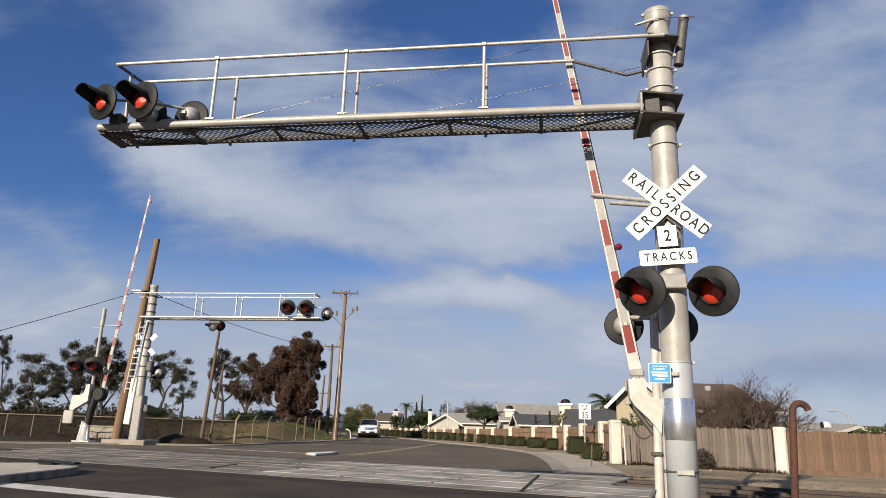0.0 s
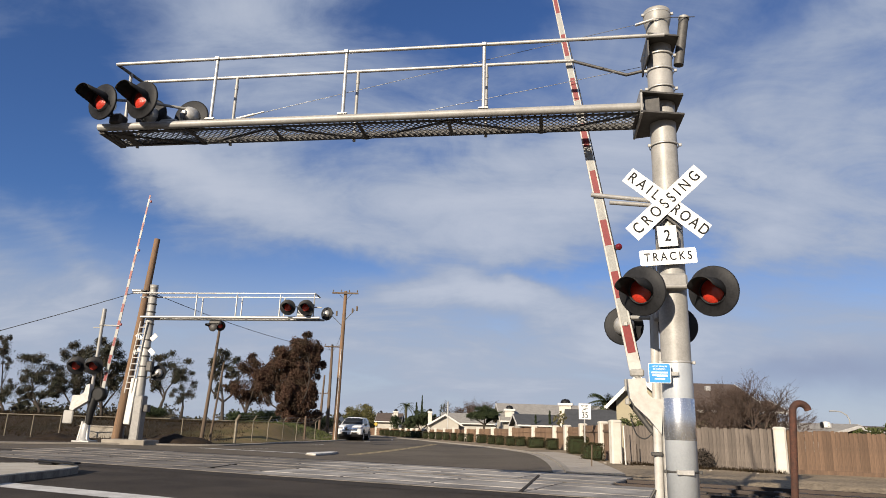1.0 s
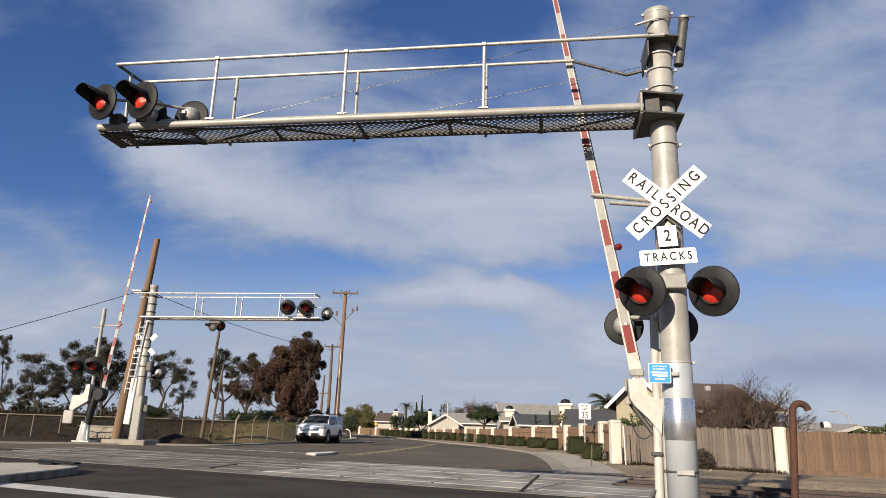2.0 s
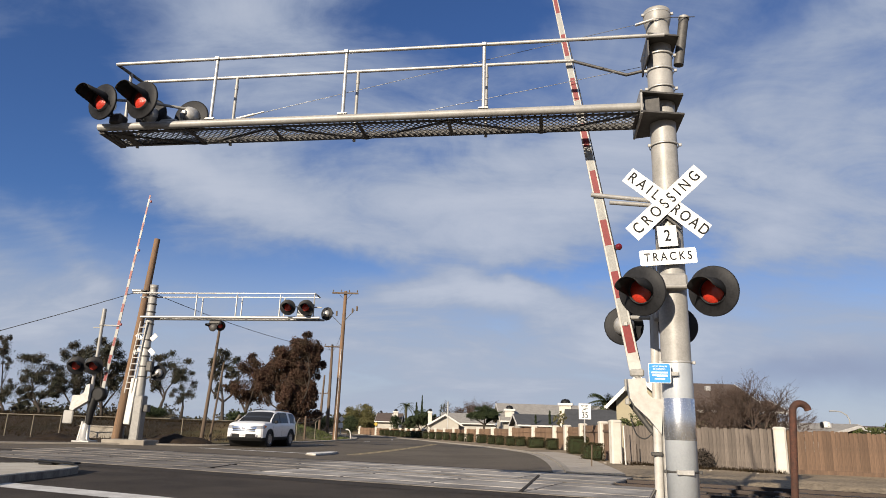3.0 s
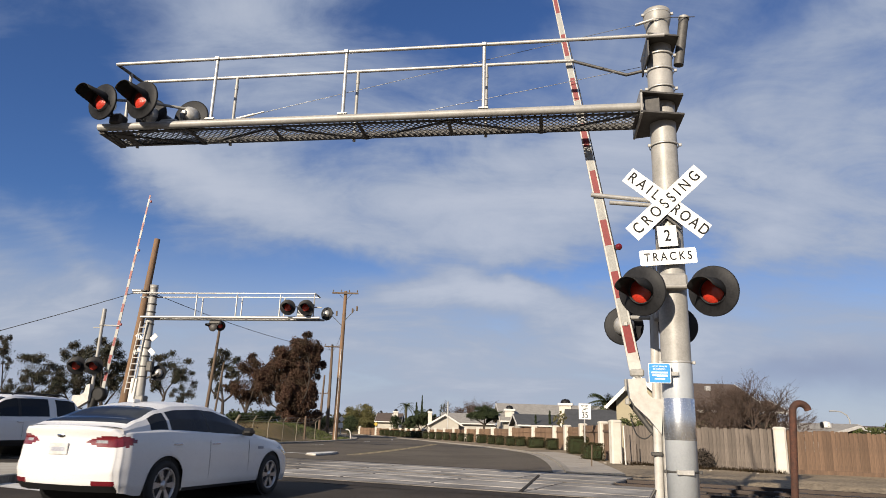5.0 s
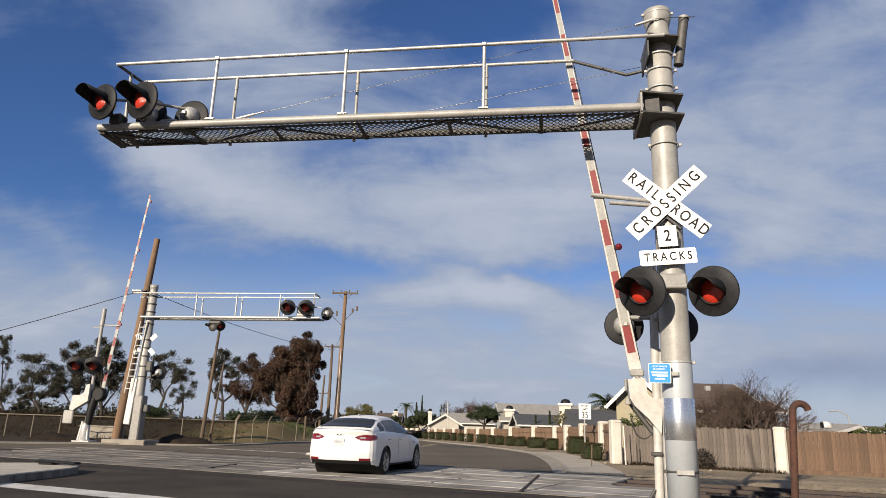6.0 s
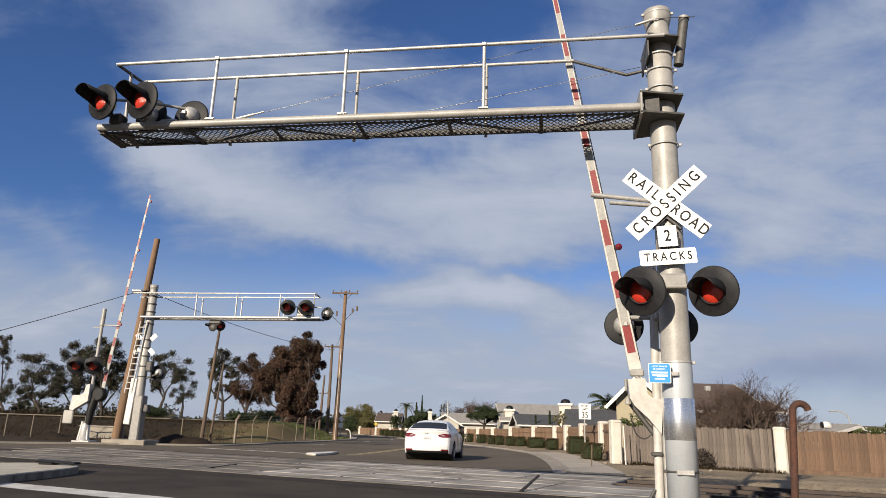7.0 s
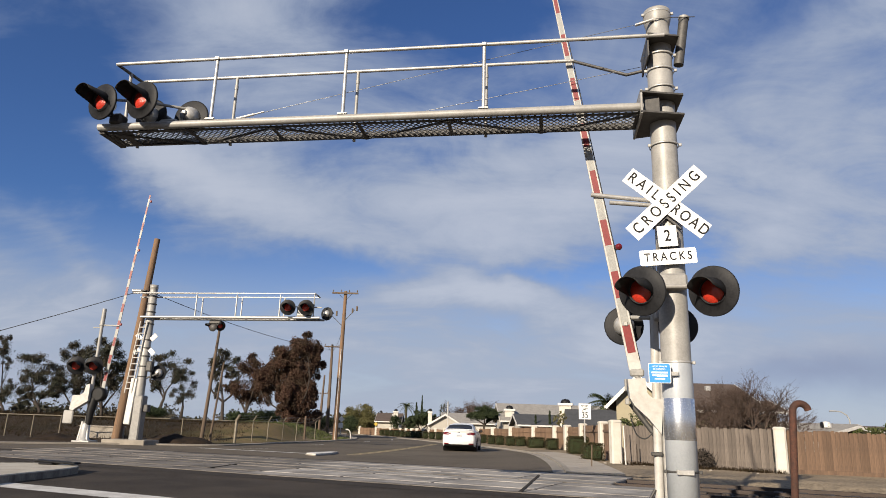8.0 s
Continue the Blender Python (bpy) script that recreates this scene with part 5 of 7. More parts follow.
def build_suv():
    car = thing("sport_utility_vehicle", pose(0, 0, 0), "white sport utility vehicle driving on the road", "car")
    HUB = 0.395

    def bar(lo, hi):
        return lambda x, y, z: x > 2.2 and y < 0.66 - (1.0 - z) * 0.35 and lo < z < hi

    def head(x, y, z):
        return x > 1.86 and y > 0.56 and abs(z - (0.955 + 0.10 * (2.45 - x))) < 0.075 * min(1.0, (x - 1.80) / 0.3)
    zones = [("grille_bar", M_CHROME, "bright grille bar", False, bar(0.955, 1.0)), ("grille_bar", M_CHROME, "bright grille bar", False, bar(0.875, 0.92)), ("grille_bar", M_CHROME, "bright grille bar", False, bar(0.795, 0.84)),
             ("grille", M_PLASTIC, "dark grille", False, bar(0.76, 1.01)),
             ("turn_lamp", M_AMBER, "amber turn lamp", True, lambda x, y, z: head(x, y, z) and x < 2.12),
             ("headlight", M_HEAD, "clear headlight", True, head),
             ("front_bumper", M_PLASTIC, "black lower bumper", False, lambda x, y, z: x > 1.75 and (z < 0.47 or (x > 2.2 and z < 0.63 and y < 0.70 - 0.3 * (z - 0.47)))),
             ("tail_lamp", M_TAIL, "red tail lamp", True, lambda x, y, z: x < -2.12 and y > 0.70 and 0.92 < z < 1.19),
             ("rear_bumper", M_PLASTIC, "black lower rear bumper", False, lambda x, y, z: x < -1.8 and z < 0.60),
             ("sill_cladding", M_PLASTIC, "black sill cladding", True, lambda x, y, z: abs(x) < 1.3 and z < 0.50)]
    d = dict(x=(-2.52, 2.46), wb=1.43, hub=HUB, arch=0.475, w0=1.0, paint=M_CARW, zroof=1.80, bow=0.26, zones=zones,
             front_profile=[(0.3, 0.10), (0.45, 0.02), (0.62, 0.0), (0.8, 0.02), (1.0, 0.05), (1.15, 0.12)], rear_profile=[(0.3, 0.08), (0.5, 0.0), (0.75, 0.0), (0.95, 0.05), (1.2, 0.09)],
             w=[(-2.52, 0.86), (-2.35, 0.95), (-2.0, 0.99), (-1.0, 1.0), (1.4, 1.0), (2.0, 0.985), (2.3, 0.94), (2.46, 0.88)],
             sill=[(-2.52, 0.46), (-2.3, 0.40), (-1.9, 0.34), (1.9, 0.34), (2.2, 0.31), (2.46, 0.31)],
             belt=[(-2.52, 1.14), (-1.5, 1.20), (0.8, 1.15), (1.3, 1.15), (2.0, 1.11), (2.3, 1.06), (2.46, 1.00)],
             top=[(-2.52, 1.16), (-2.0, 1.22), (0.8, 1.22), (1.2, 1.245), (1.8, 1.21), (2.2, 1.15), (2.38, 1.09), (2.46, 1.03)],
             gx=(-2.46, 1.32), wr=0.72,
             roof=[(-2.46, 1.22), (-2.34, 1.54), (-2.20, 1.73), (-1.9, 1.785), (-0.8, 1.81), (0.1, 1.79), (0.42, 1.72), (0.88, 1.47), (1.32, 1.20)],
             windows=[(0.02, 1.10), (-1.12, -0.08), (-2.20, -1.40)], pillars=[(0.02, 1.10), (-1.12, -0.08), (-2.20, -1.40)], wind=0.40, rear=-2.24, rear_foot=-9.0, chrome=False)
    car_shell(car, d)
    part("badge", Mesh().lathe([(0.0, 0.03), (0.05, 0.025), (0.06, 0.0)], 20, pose(2.435, 0, 0.895, 0, 90, 0) @ Matrix.Diagonal((0.7, 1.6, 1, 1))), M_BARGREY, car, "oval badge")
    for s in (1, -1):
        part("fog_lamp", Mesh().lathe([(0.07, 0), (0.06, 0.03), (0, 0.035)], 16, pose(2.335, s * 0.66, 0.55, 0, 85, s * 20)), M_HEAD, car, "round fog lamp")
        part("mirror", Mesh().box((0.90, s * 1.05, 1.24), (0.14, 0.21, 0.16), None, 0.055), M_PLASTIC, car, "door mirror")
        part("roof_rail", Mesh().tube([(-1.95, s * 0.62, 1.80), (-1.75, s * 0.62, 1.86), (-0.1, s * 0.62, 1.87), (0.1, s * 0.62, 1.81)], 0.022, 8), M_PLASTIC, car, "black roof rail")
        for ax in (1.43, -1.43):
            part("arch_trim", Mesh().lathe([(0.455, -0.03), (0.52, -0.02), (0.52, 0.012), (0.455, 0.012)], 28, Matrix.Translation((ax, s * 0.992, HUB)) @ Matrix.Rotation(radians(-90 * s), 4, "X"), True, (-190, 10) if s > 0 else (-10, 190)), M_PLASTIC, car)
        for x in (0.02, -1.05):
            part("door_handle", Mesh().box((x - 0.02, s * 0.995, 1.03), (0.22, 0.04, 0.035), None, 0.012), M_CARW, car)
        for x in (1.05, -0.11, -1.10):
            part("door_gap", Mesh().tube([(x, s * 0.994, 0.52), (x, s * 1.0, 0.68), (x, s * 0.992, 0.90), (x, s * 0.978, 1.04)], 0.005, 5), M_PLASTIC, car)
    part("number_plate", Mesh().box((2.478, 0, 0.56), (0.02, 0.32, 0.16), None, 0.005), M_PLATE, car, "pale plate with unreadable bars")
    part("plate_bars", Mesh().box((2.490, 0, 0.555), (0.004, 0.22, 0.05)), M_BARGREY, car)
    wheels = [wheel(car, x, y, HUB, 0.25, 10, 0.26) for x in (1.43, -1.43) for y in (0.875, -0.875)]
    return car, wheels


def build_sedan():
    car = thing("sedan", pose(0, 0, 0), "white four-door sedan driving over the crossing", "car")

    def tail(x, y, z):
        if x > -2.0 or y < 0.40:
            return False
        grow = min(1.0, (y - 0.36) / 0.22)
        return abs(z - 0.915 - 0.012 * (x + 2.45) / 0.3) < 0.068 * grow * min(1.0, (-1.98 - x) / 0.25)

    def head(x, y, z):
        return x > 1.62 and y > 0.46 and abs(z - (0.80 - 0.22 * (x - 1.62))) < 0.06 * min(1.0, (x - 1.60) / 0.35)
    zones = [("tail_lamp_core", M_HEAD, "pale lamp core", True, lambda x, y, z: x < -2.3 and 0.52 < y < 0.66 and abs(z - 0.915) < 0.014),
             ("tail_lamp", M_TAIL, "dark red tail lamp", True, tail), ("headlight", M_HEAD, "clear headlight", True, head),
             ("reflector", M_TAIL, "red bumper reflector", True, lambda x, y, z: x < -2.2 and 0.52 < y < 0.80 and 0.372 < z < 0.412),
             ("rear_bumper", M_PLASTIC, "black lower bumper insert", False, lambda x, y, z: x < -1.95 and z < 0.37 and y < 0.80),
             ("grille", M_PLASTIC, "narrow dark grille", False, lambda x, y, z: x > 2.15 and y < 0.42 and 0.535 < z < 0.62),
             ("air_intake", M_PLASTIC, "black lower intake", False, lambda x, y, z: x > 2.1 and ((y < 0.5 and z < 0.40) or (0.60 < y < 0.78 and 0.30 < z < 0.46))),
             ("sill_trim", M_PLASTIC, "black sill trim", True, lambda x, y, z: abs(x) < 1.1 and z < 0.275)]
    d = dict(x=(-2.45, 2.40), wb=1.40, hub=0.335, arch=0.395, w0=0.93, paint=M_CARW, zroof=1.46, bow=0.24, zones=zones,
             front_profile=[(0.2, 0.10), (0.35, 0.03), (0.5, 0.0), (0.65, 0.03), (0.8, 0.10)], rear_profile=[(0.24, 0.14), (0.40, 0.03), (0.55, 0.0), (0.75, 0.03), (0.95, 0.05), (1.08, 0.0)],
             w=[(-2.45, 0.79), (-2.35, 0.845), (-2.1, 0.895), (-1.3, 0.93), (1.3, 0.93), (1.8, 0.90), (2.15, 0.83), (2.40, 0.74)],
             sill=[(-2.45, 0.285), (-2.2, 0.27), (-1.9, 0.23), (1.9, 0.22), (2.2, 0.20), (2.40, 0.21)],
             belt=[(-2.45, 0.99), (-2.2, 1.03), (-1.4, 1.05), (0.2, 1.00), (0.9, 0.96), (1.7, 0.86), (2.15, 0.74), (2.40, 0.62)],
             top=[(-2.45, 1.07), (-2.38, 1.10), (-2.2, 1.10), (-1.5, 1.13), (0.6, 1.06), (0.95, 1.03), (1.7, 0.93), (2.15, 0.79), (2.40, 0.65)],
             gx=(-2.20, 1.00), wr=0.61,
             roof=[(-2.20, 1.11), (-1.88, 1.22), (-1.45, 1.37), (-1.0, 1.445), (-0.5, 1.47), (-0.1, 1.45), (0.22, 1.36), (0.62, 1.19), (1.00, 1.02)],
             windows=[(-0.36, 0.80), (-1.28, -0.40), (-1.70, -1.34)], pillars=[(-0.36, 0.80), (-1.28, -0.40), (-1.70, -1.34)], wind=-0.04, rear=-1.36, rear_foot=-2.06, chrome=True)
    car_shell(car, d)
    for s in (1, -1):
        part("mirror", Mesh().box((0.50, s * 0.985, 1.06), (0.13, 0.21, 0.13), None, 0.05), M_PLASTIC, car, "dark door mirror")
        part("mirror_foot", Mesh().box((0.54, s * 0.89, 1.03), (0.10, 0.08, 0.06), None, 0.02), M_PLASTIC, car)
        for x in (-0.28, -1.20):
            part("door_handle", Mesh().box((x, s * 0.922, 0.88), (0.20, 0.03, 0.024), None, 0.01), M_CHROME, car, "chrome door handle")
        for x in (0.66, -0.42, -1.32):
            part("door_gap", Mesh().tube([(x, s * 0.920, 0.36), (x, s * 0.9305, 0.57), (x, s * 0.923, 0.79), (x, s * 0.909, 0.93)], 0.0035, 5), M_PLASTIC, car)
        part("fender_badge", Mesh().box((1.02, s * 0.926, 0.80), (0.17, 0.010, 0.045), None, 0.004), M_BARGREY, car, "grey fender vent")
    part("badge", Mesh().lathe([(0.0, 0.012), (0.05, 0.010), (0.055, 0.0)], 20, pose(-2.405, 0, 0.985, 0, -90, 0) @ Matrix.Diagonal((0.6, 1.3, 1, 1))), M_CHROME, car, "oval badge")
    part("number_plate", Mesh().box((-2.425, 0, 0.815), (0.02, 0.31, 0.15), None, 0.005), M_PLATE, car, "pale plate with unreadable bars")
    part("plate_bars", Mesh().box((-2.437, 0, 0.81), (0.004, 0.22, 0.05)), M_BARGREY, car)
    part("antenna", Mesh().box((-1.10, 0, 1.475), (0.16, 0.03, 0.06), None, 0.014), M_CARW, car)
    wheels = [wheel(car, x, y, 0.335, 0.215, 6, 0.237) for x in (1.40, -1.40) for y in (0.82, -0.82)]
    return car, wheels


# middle of the wheelbase: seconds, x, y
SEDAN_WAY = [(0.0, -19.6, -29.0), (2.0, -13.6, -12.6), (3.4, -9.1, -1.9), (4.0, -7.14, 3.35), (4.4, -5.92, 6.72), (4.7, -5.08, 9.12), (5.0, -4.25, 11.70), (5.4, -3.24, 15.05), (5.8, -2.29, 18.36),
             (6.2, -1.42, 21.70), (6.6, -0.67, 25.17), (7.0, -0.05, 28.9), (7.5, 0.65, 34.16), (8.0, 1.44, 40.27)]
SUV_WAY = [(0.0, -6.85, 71.08), (0.5, -6.65, 64.36), (1.0, -6.83, 58.26), (1.5, -7.24, 52.4), (2.0, -7.82, 47.1), (2.5, -8.48, 42.1), (3.0, -9.19, 37.35), (3.5, -9.98, 32.93), (4.0, -10.97, 29.0),
           (4.4, -11.92, 26.1), (4.7, -12.60, 23.7), (5.0, -13.28, 21.2), (6.0, -15.7, 13.1), (7.0, -18.2, 5.0), (8.0, -20.7, -3.1)]


def drive_rows(way, radius):
    """Rows of the car's pose, and of its wheels' turn, every thirtieth of a second."""
    def at(t):
        t = min(max(t, way[0][0]), way[-1][0])
        for i in range(len(way) - 1):
            if t <= way[i + 1][0]:
                break
        p = [way[max(i - 1, 0)], way[i], way[i + 1], way[min(i + 2, len(way) - 1)]]
        h = p[2][0] - p[1][0]
        u = (t - p[1][0]) / h
        out = []
        for k in (1, 2):
            d1 = (p[2][k] - p[0][k]) / (p[2][0] - p[0][0]) * h
            d2 = (p[3][k] - p[1][k]) / (p[3][0] - p[1][0]) * h
            out.append((2 * u ** 3 - 3 * u * u + 1) * p[1][k] + (u ** 3 - 2 * u * u + u) * d1 + (3 * u * u - 2 * u ** 3) * p[2][k] + (u ** 3 - u * u) * d2)
        return Vector((out[0], out[1], 0))
    car, turn, dist = [], [], 0.0
    last = at(0)
    for f in range(0, 241):
        t = f / 30
        p = at(t)
        dist += (p - last).length
        last = p
        d = at(t + 0.15) - at(t - 0.15)
        if f % 3 == 0:
            car.append((t, pose(p.x, p.y, 0, 0, 0, math.degrees(math.atan2(d.y, d.x)))))
        turn.append((t, dist / radius))
    return car, turn


def motions():
    for (car, wheels), way, r in ((SUV, SUV_WAY, 0.395), (SEDAN, SEDAN_WAY, 0.335)):
        rows, turn = drive_rows(way, r)
        walk(car, rows)
        for w in wheels:
            at = w.location.copy()
            walk(w, [(t, Matrix.Translation(at) @ Matrix.Rotation(a, 4, "Y")) for t, a in turn])


# ---- poles, wires and roadside posts ----
def utility_pole(x, y, h, lean=(0.0, 0.0), r=0.15, arms=(), label="tall brown wooden utility pole with crossarm", name="utility_pole", material=None):
    material = material or M_WOODPOLE
    p = thing(name, pose(x, y, ground_z(x, y) - 0.02), label, "utility pole")
    n = 8
    part("pole", Mesh().tube([(lean[0] * i / n, lean[1] * i / n, h * i / n) for i in range(n + 1)], [r * (1.15 - 0.45 * i / n) for i in range(n + 1)], 14), material, p, "round weathered timber pole")
    for z, half, turn, pins in arms:
        m = Matrix.Translation((lean[0] * z / h, lean[1] * z / h - r - 0.03, z)) @ pose(0, 0, 0, 0, 0, turn)
        arm = part("crossarm", Mesh().box((0, 0, 0), (half * 2, 0.1, 0.13), m, 0.012), M_POLEGREY, p, "grey timber crossarm")
        for i in range(pins):
            u = -half + 0.08 + (2 * half - 0.16) * i / max(pins - 1, 1)
            part("insulator", Mesh().lathe([(0.012, 0.06), (0.012, 0.12), (0.05, 0.13), (0.055, 0.17), (0.03, 0.2), (0.045, 0.22), (0.02, 0.27), (0, 0.27)], 10, m @ Matrix.Translation((u, 0, 0))), M_POLEGREY, arm)
        part("arm_brace", Mesh().tube([m @ Vector((-half * 0.5, 0.03, -0.05)), (lean[0] * z / h, 0, z - 0.6)], 0.015, 6).tube([m @ Vector((half * 0.5, 0.03, -0.05)), (lean[0] * z / h, 0, z - 0.6)], 0.015, 6), M_STEEL_DK, p)
    return p


def build_poles():
    utility_pole(-17.7, 39.23, 11.6, (0.75, 0.0), 0.235, label="leaning brown wooden pole without crossarm")
    u = utility_pole(-7.87, 54.44, 11.7, (0.12, 0), 0.185, [(11.5, 1.05, 0, 4)])
    for x, z in ((-1.05, 9.75), (-0.6, 9.85), (0.65, 10.1), (1.0, 10.3)):
        part("cutout", Mesh().box((x + 0.12, -0.1, z), (0.14, 0.1, 0.40), None, 0.03), M_POLEGREY, u, "grey fuse cutout")
    part("strut", Mesh().tube([(0.1, -0.1, 8.8), (-0.9, -0.1, 9.7)], 0.025, 6).tube([(0.1, -0.1, 9.2), (0.95, -0.1, 10.2)], 0.025, 6), M_STEEL_DK, u)
    part("riser", Mesh().tube([(0.02, -0.2, 0.0), (0.08, -0.17, 7.0)], 0.03, 8), M_GALV, u)
    utility_pole(-11.44, 73.3, 9.3, (-0.05, 0), 0.17, [(9.05, 0.8, 8, 3)], "grey wooden utility pole with short crossarm", material=M_POLEGREY)
    utility_pole(-14.6, 87.0, 7.2, (0.25, 0), 0.15, [], "grey wooden utility pole", material=M_POLEGREY)
    utility_pole(-18.3, 110.0, 6.2, (0.1, 0), 0.15, [(5.9, 0.8, 8, 3)], "grey wooden utility pole with short crossarm", material=M_POLEGREY)
    utility_pole(-12.85, 38.7, 6.55, (0.36, 0), 0.095, [], "slim brown timber post beside the fence", "timber_post", M_POLEGREY)
    utility_pole(-13.0, 40.6, 4.6, (0.35, 0), 0.06, [], "thin grey timber post beside the fence", "timber_post", M_POLEGREY)

    def wire(name, pts, sag, r=0.014):
        a, b = Vector(pts[0]), Vector(pts[1])
        L = [a.lerp(b, i / 16) - Vector((0, 0, sag * 4 * (i / 16) * (1 - i / 16))) for i in range(17)]
        tagged(part(name, Mesh().tube(L, r, 5), M_CABLE), "thin black overhead cable sagging between poles", "cable", "overhead cables")
    wire("overhead_cable", ((-35.4, 29.7, 0.0), (-17.3, 39.2, 8.45)), 0.25, 0.02)
    wire("overhead_cable", ((-17.2, 39.3, 8.45), (-11.45, 73.2, 8.85)), 0.5, 0.02)
    wire("overhead_cable", ((-11.4, 73.3, 8.9), (-7.85, 54.3, 8.3)), 0.35, 0.014)
    c = thing("cable_bracket", pose(-17.35, 39.0, 8.35), "small galvanised cable bracket on the pole", "bracket")
    part("insulator", Mesh().tube([(-0.5, 0, 0), (0.15, 0, 0)], 0.09, 10), M_GALV, c)
    part("strap", Mesh().box((0.2, 0, 0), (0.3, 0.5, 0.08), None, 0.02), M_STEEL_DK, c)


def build_small_posts():
    # goose-neck vent pipe
    pts = [(0, 0, 0), (0, 0, 1.66)] + [(0.125 - 0.125 * math.cos(radians(a)), 0, 1.68 + 0.125 * math.sin(radians(a))) for a in range(0, 166, 15)]
    p = thing("vent_pipe", pose(5.45, 11.0, -0.04, 0, 4.0, 0), "rusty goose-neck steel vent pipe", "pipe")
    part("pipe", Mesh().tube(pts, 0.054, 20, None, False), M_RUST, p, "rust-brown bent pipe")
    part("collar", Mesh().tube([(0, 0, 1.50), (0, 0, 1.525)], 0.058, 20), M_RUST, p)
    part("mouth", Mesh().lathe([(0.054, 0), (0.044, 0.0), (0.042, -0.06), (0, -0.06)], 20, Matrix.Translation(pts[-1]) @ pose(0, 0, 0, 0, 165, 0)), M_BLACK, p)
    # speed limit sign
    s = thing("speed_limit_sign", pose(7.50, 36.0, 0), "white speed limit sign reading 35 on a steel post", "road sign")
    part("post", Mesh().box((0, 0.03, 1.1), (0.06, 0.05, 2.9), None, 0.008), M_GALV, s)
    b = part("sign_plate", Mesh().box((0, 0, 0), (0.62, 0.78, 0.006), None, 0.003), M_SIGNWHITE, s, "white plate with black lettering", Matrix.Translation((0.02, -0.01, 2.22)) @ pose(0, 0, 0, 90, 0, 0))
    text_part("SPEED", 0.165, b, pose(0, 0.26, 0.005), M_SIGNBLACK, depth=0.002)
    text_part("LIMIT", 0.165, b, pose(0, 0.10, 0.005), M_SIGNBLACK, depth=0.002)
    text_part("35", 0.44, b, pose(0, -0.19, 0.005), M_SIGNBLACK, depth=0.002)
    # stakes by the near end of the fence
    for x, y, h, lean, mt, lab in ((5.46, 25.2, 0.82, 2, M_POLEGREY, "pale wooden marker stake in the verge"), (7.47, 28.2, 1.5, -2, M_TRIMW, "white wooden stake leaning on the pillar"), (7.95, 28.3, 0.78, 0, M_BARK, "short dark stake by the fence")):
        k = thing("marker_stake", pose(x, y, ground_z(x, y), 0, lean, 0), lab, "stake")
        part("shaft", Mesh().box((0, 0, h / 2), (0.042, 0.03, h), None, 0.006), mt, k)
    # far street lamp and pale posts
    l = thing("street_lamp", pose(52.8, 90, 0), "slim grey street lamp with curved arm", "street lamp")
    part("pole", Mesh().tube([(0, 0, 0), (0, 0, 3.6), (-0.3, 0, 4.2), (-1.0, 0, 4.6), (-1.8, 0, 4.7)], 0.08, 8), M_GALV, l)
    part("lamp_head", Mesh().box((-2.1, 0, 4.68), (0.8, 0.3, 0.14), None, 0.05), M_GALV, l)
    l = thing("street_lamp", pose(1.1, 80, 0), "slim grey street lamp behind the fence", "street lamp")
    part("pole", Mesh().tube([(0, 0, 0), (0, 0, 4.0)], 0.07, 8), M_GALV, l)
    part("cap", Mesh().lathe([(0.09, 4.0), (0.05, 4.08), (0, 4.1)], 10), M_GALV, l)
    # white sign boards and bent marker by the field
    b = thing("white_notice_board", pose(-9.6, 70.0, 0.2), "pair of small white boards on a post", "sign")
    part("post", Mesh().box((0, 0, 0.8), (0.07, 0.07, 1.6), None, 0.01), M_GALV, b)
    part("board", Mesh().box((0, 0, 0), (0.42, 0.02, 0.42), Matrix.Translation((0.05, -0.05, 1.5)) @ pose(0, 0, 0, 0, 45, 0), 0.005), M_SIGNWHITE, b)
    part("board", Mesh().box((0.0, -0.05, 0.92), (0.45, 0.02, 0.45), None, 0.005), M_SIGNWHITE, b)
    b = thing("bent_marker", pose(-7.45, 60.0, 0.0), "bent white roadside marker", "marker post")
    part("tube", Mesh().tube(smooth_line([(0.1, 0, 0), (0.08, 0, 0.45), (-0.05, 0, 0.75), (-0.35, 0, 0.83)], 4), 0.045, 8), M_TRIMW, b)
    part("foot", Mesh().box((0.1, 0, 0.03), (0.25, 0.2, 0.06), None, 0.01), M_TRIMW, b)
    b = thing("warning_sign", pose(-9.2, 105.0, 0), "small yellow diamond warning sign", "road sign")
    part("post", Mesh().box((0, 0.03, 0.7), (0.06, 0.05, 1.4)), M_GALV, b)
    part("plate", Mesh().box((0, 0, 0), (0.42, 0.012, 0.42), Matrix.Translation((0, -0.02, 1.4)) @ pose(0, 0, 0, 0, 45, 0), 0.004), M_YELLOWSIGN, b)


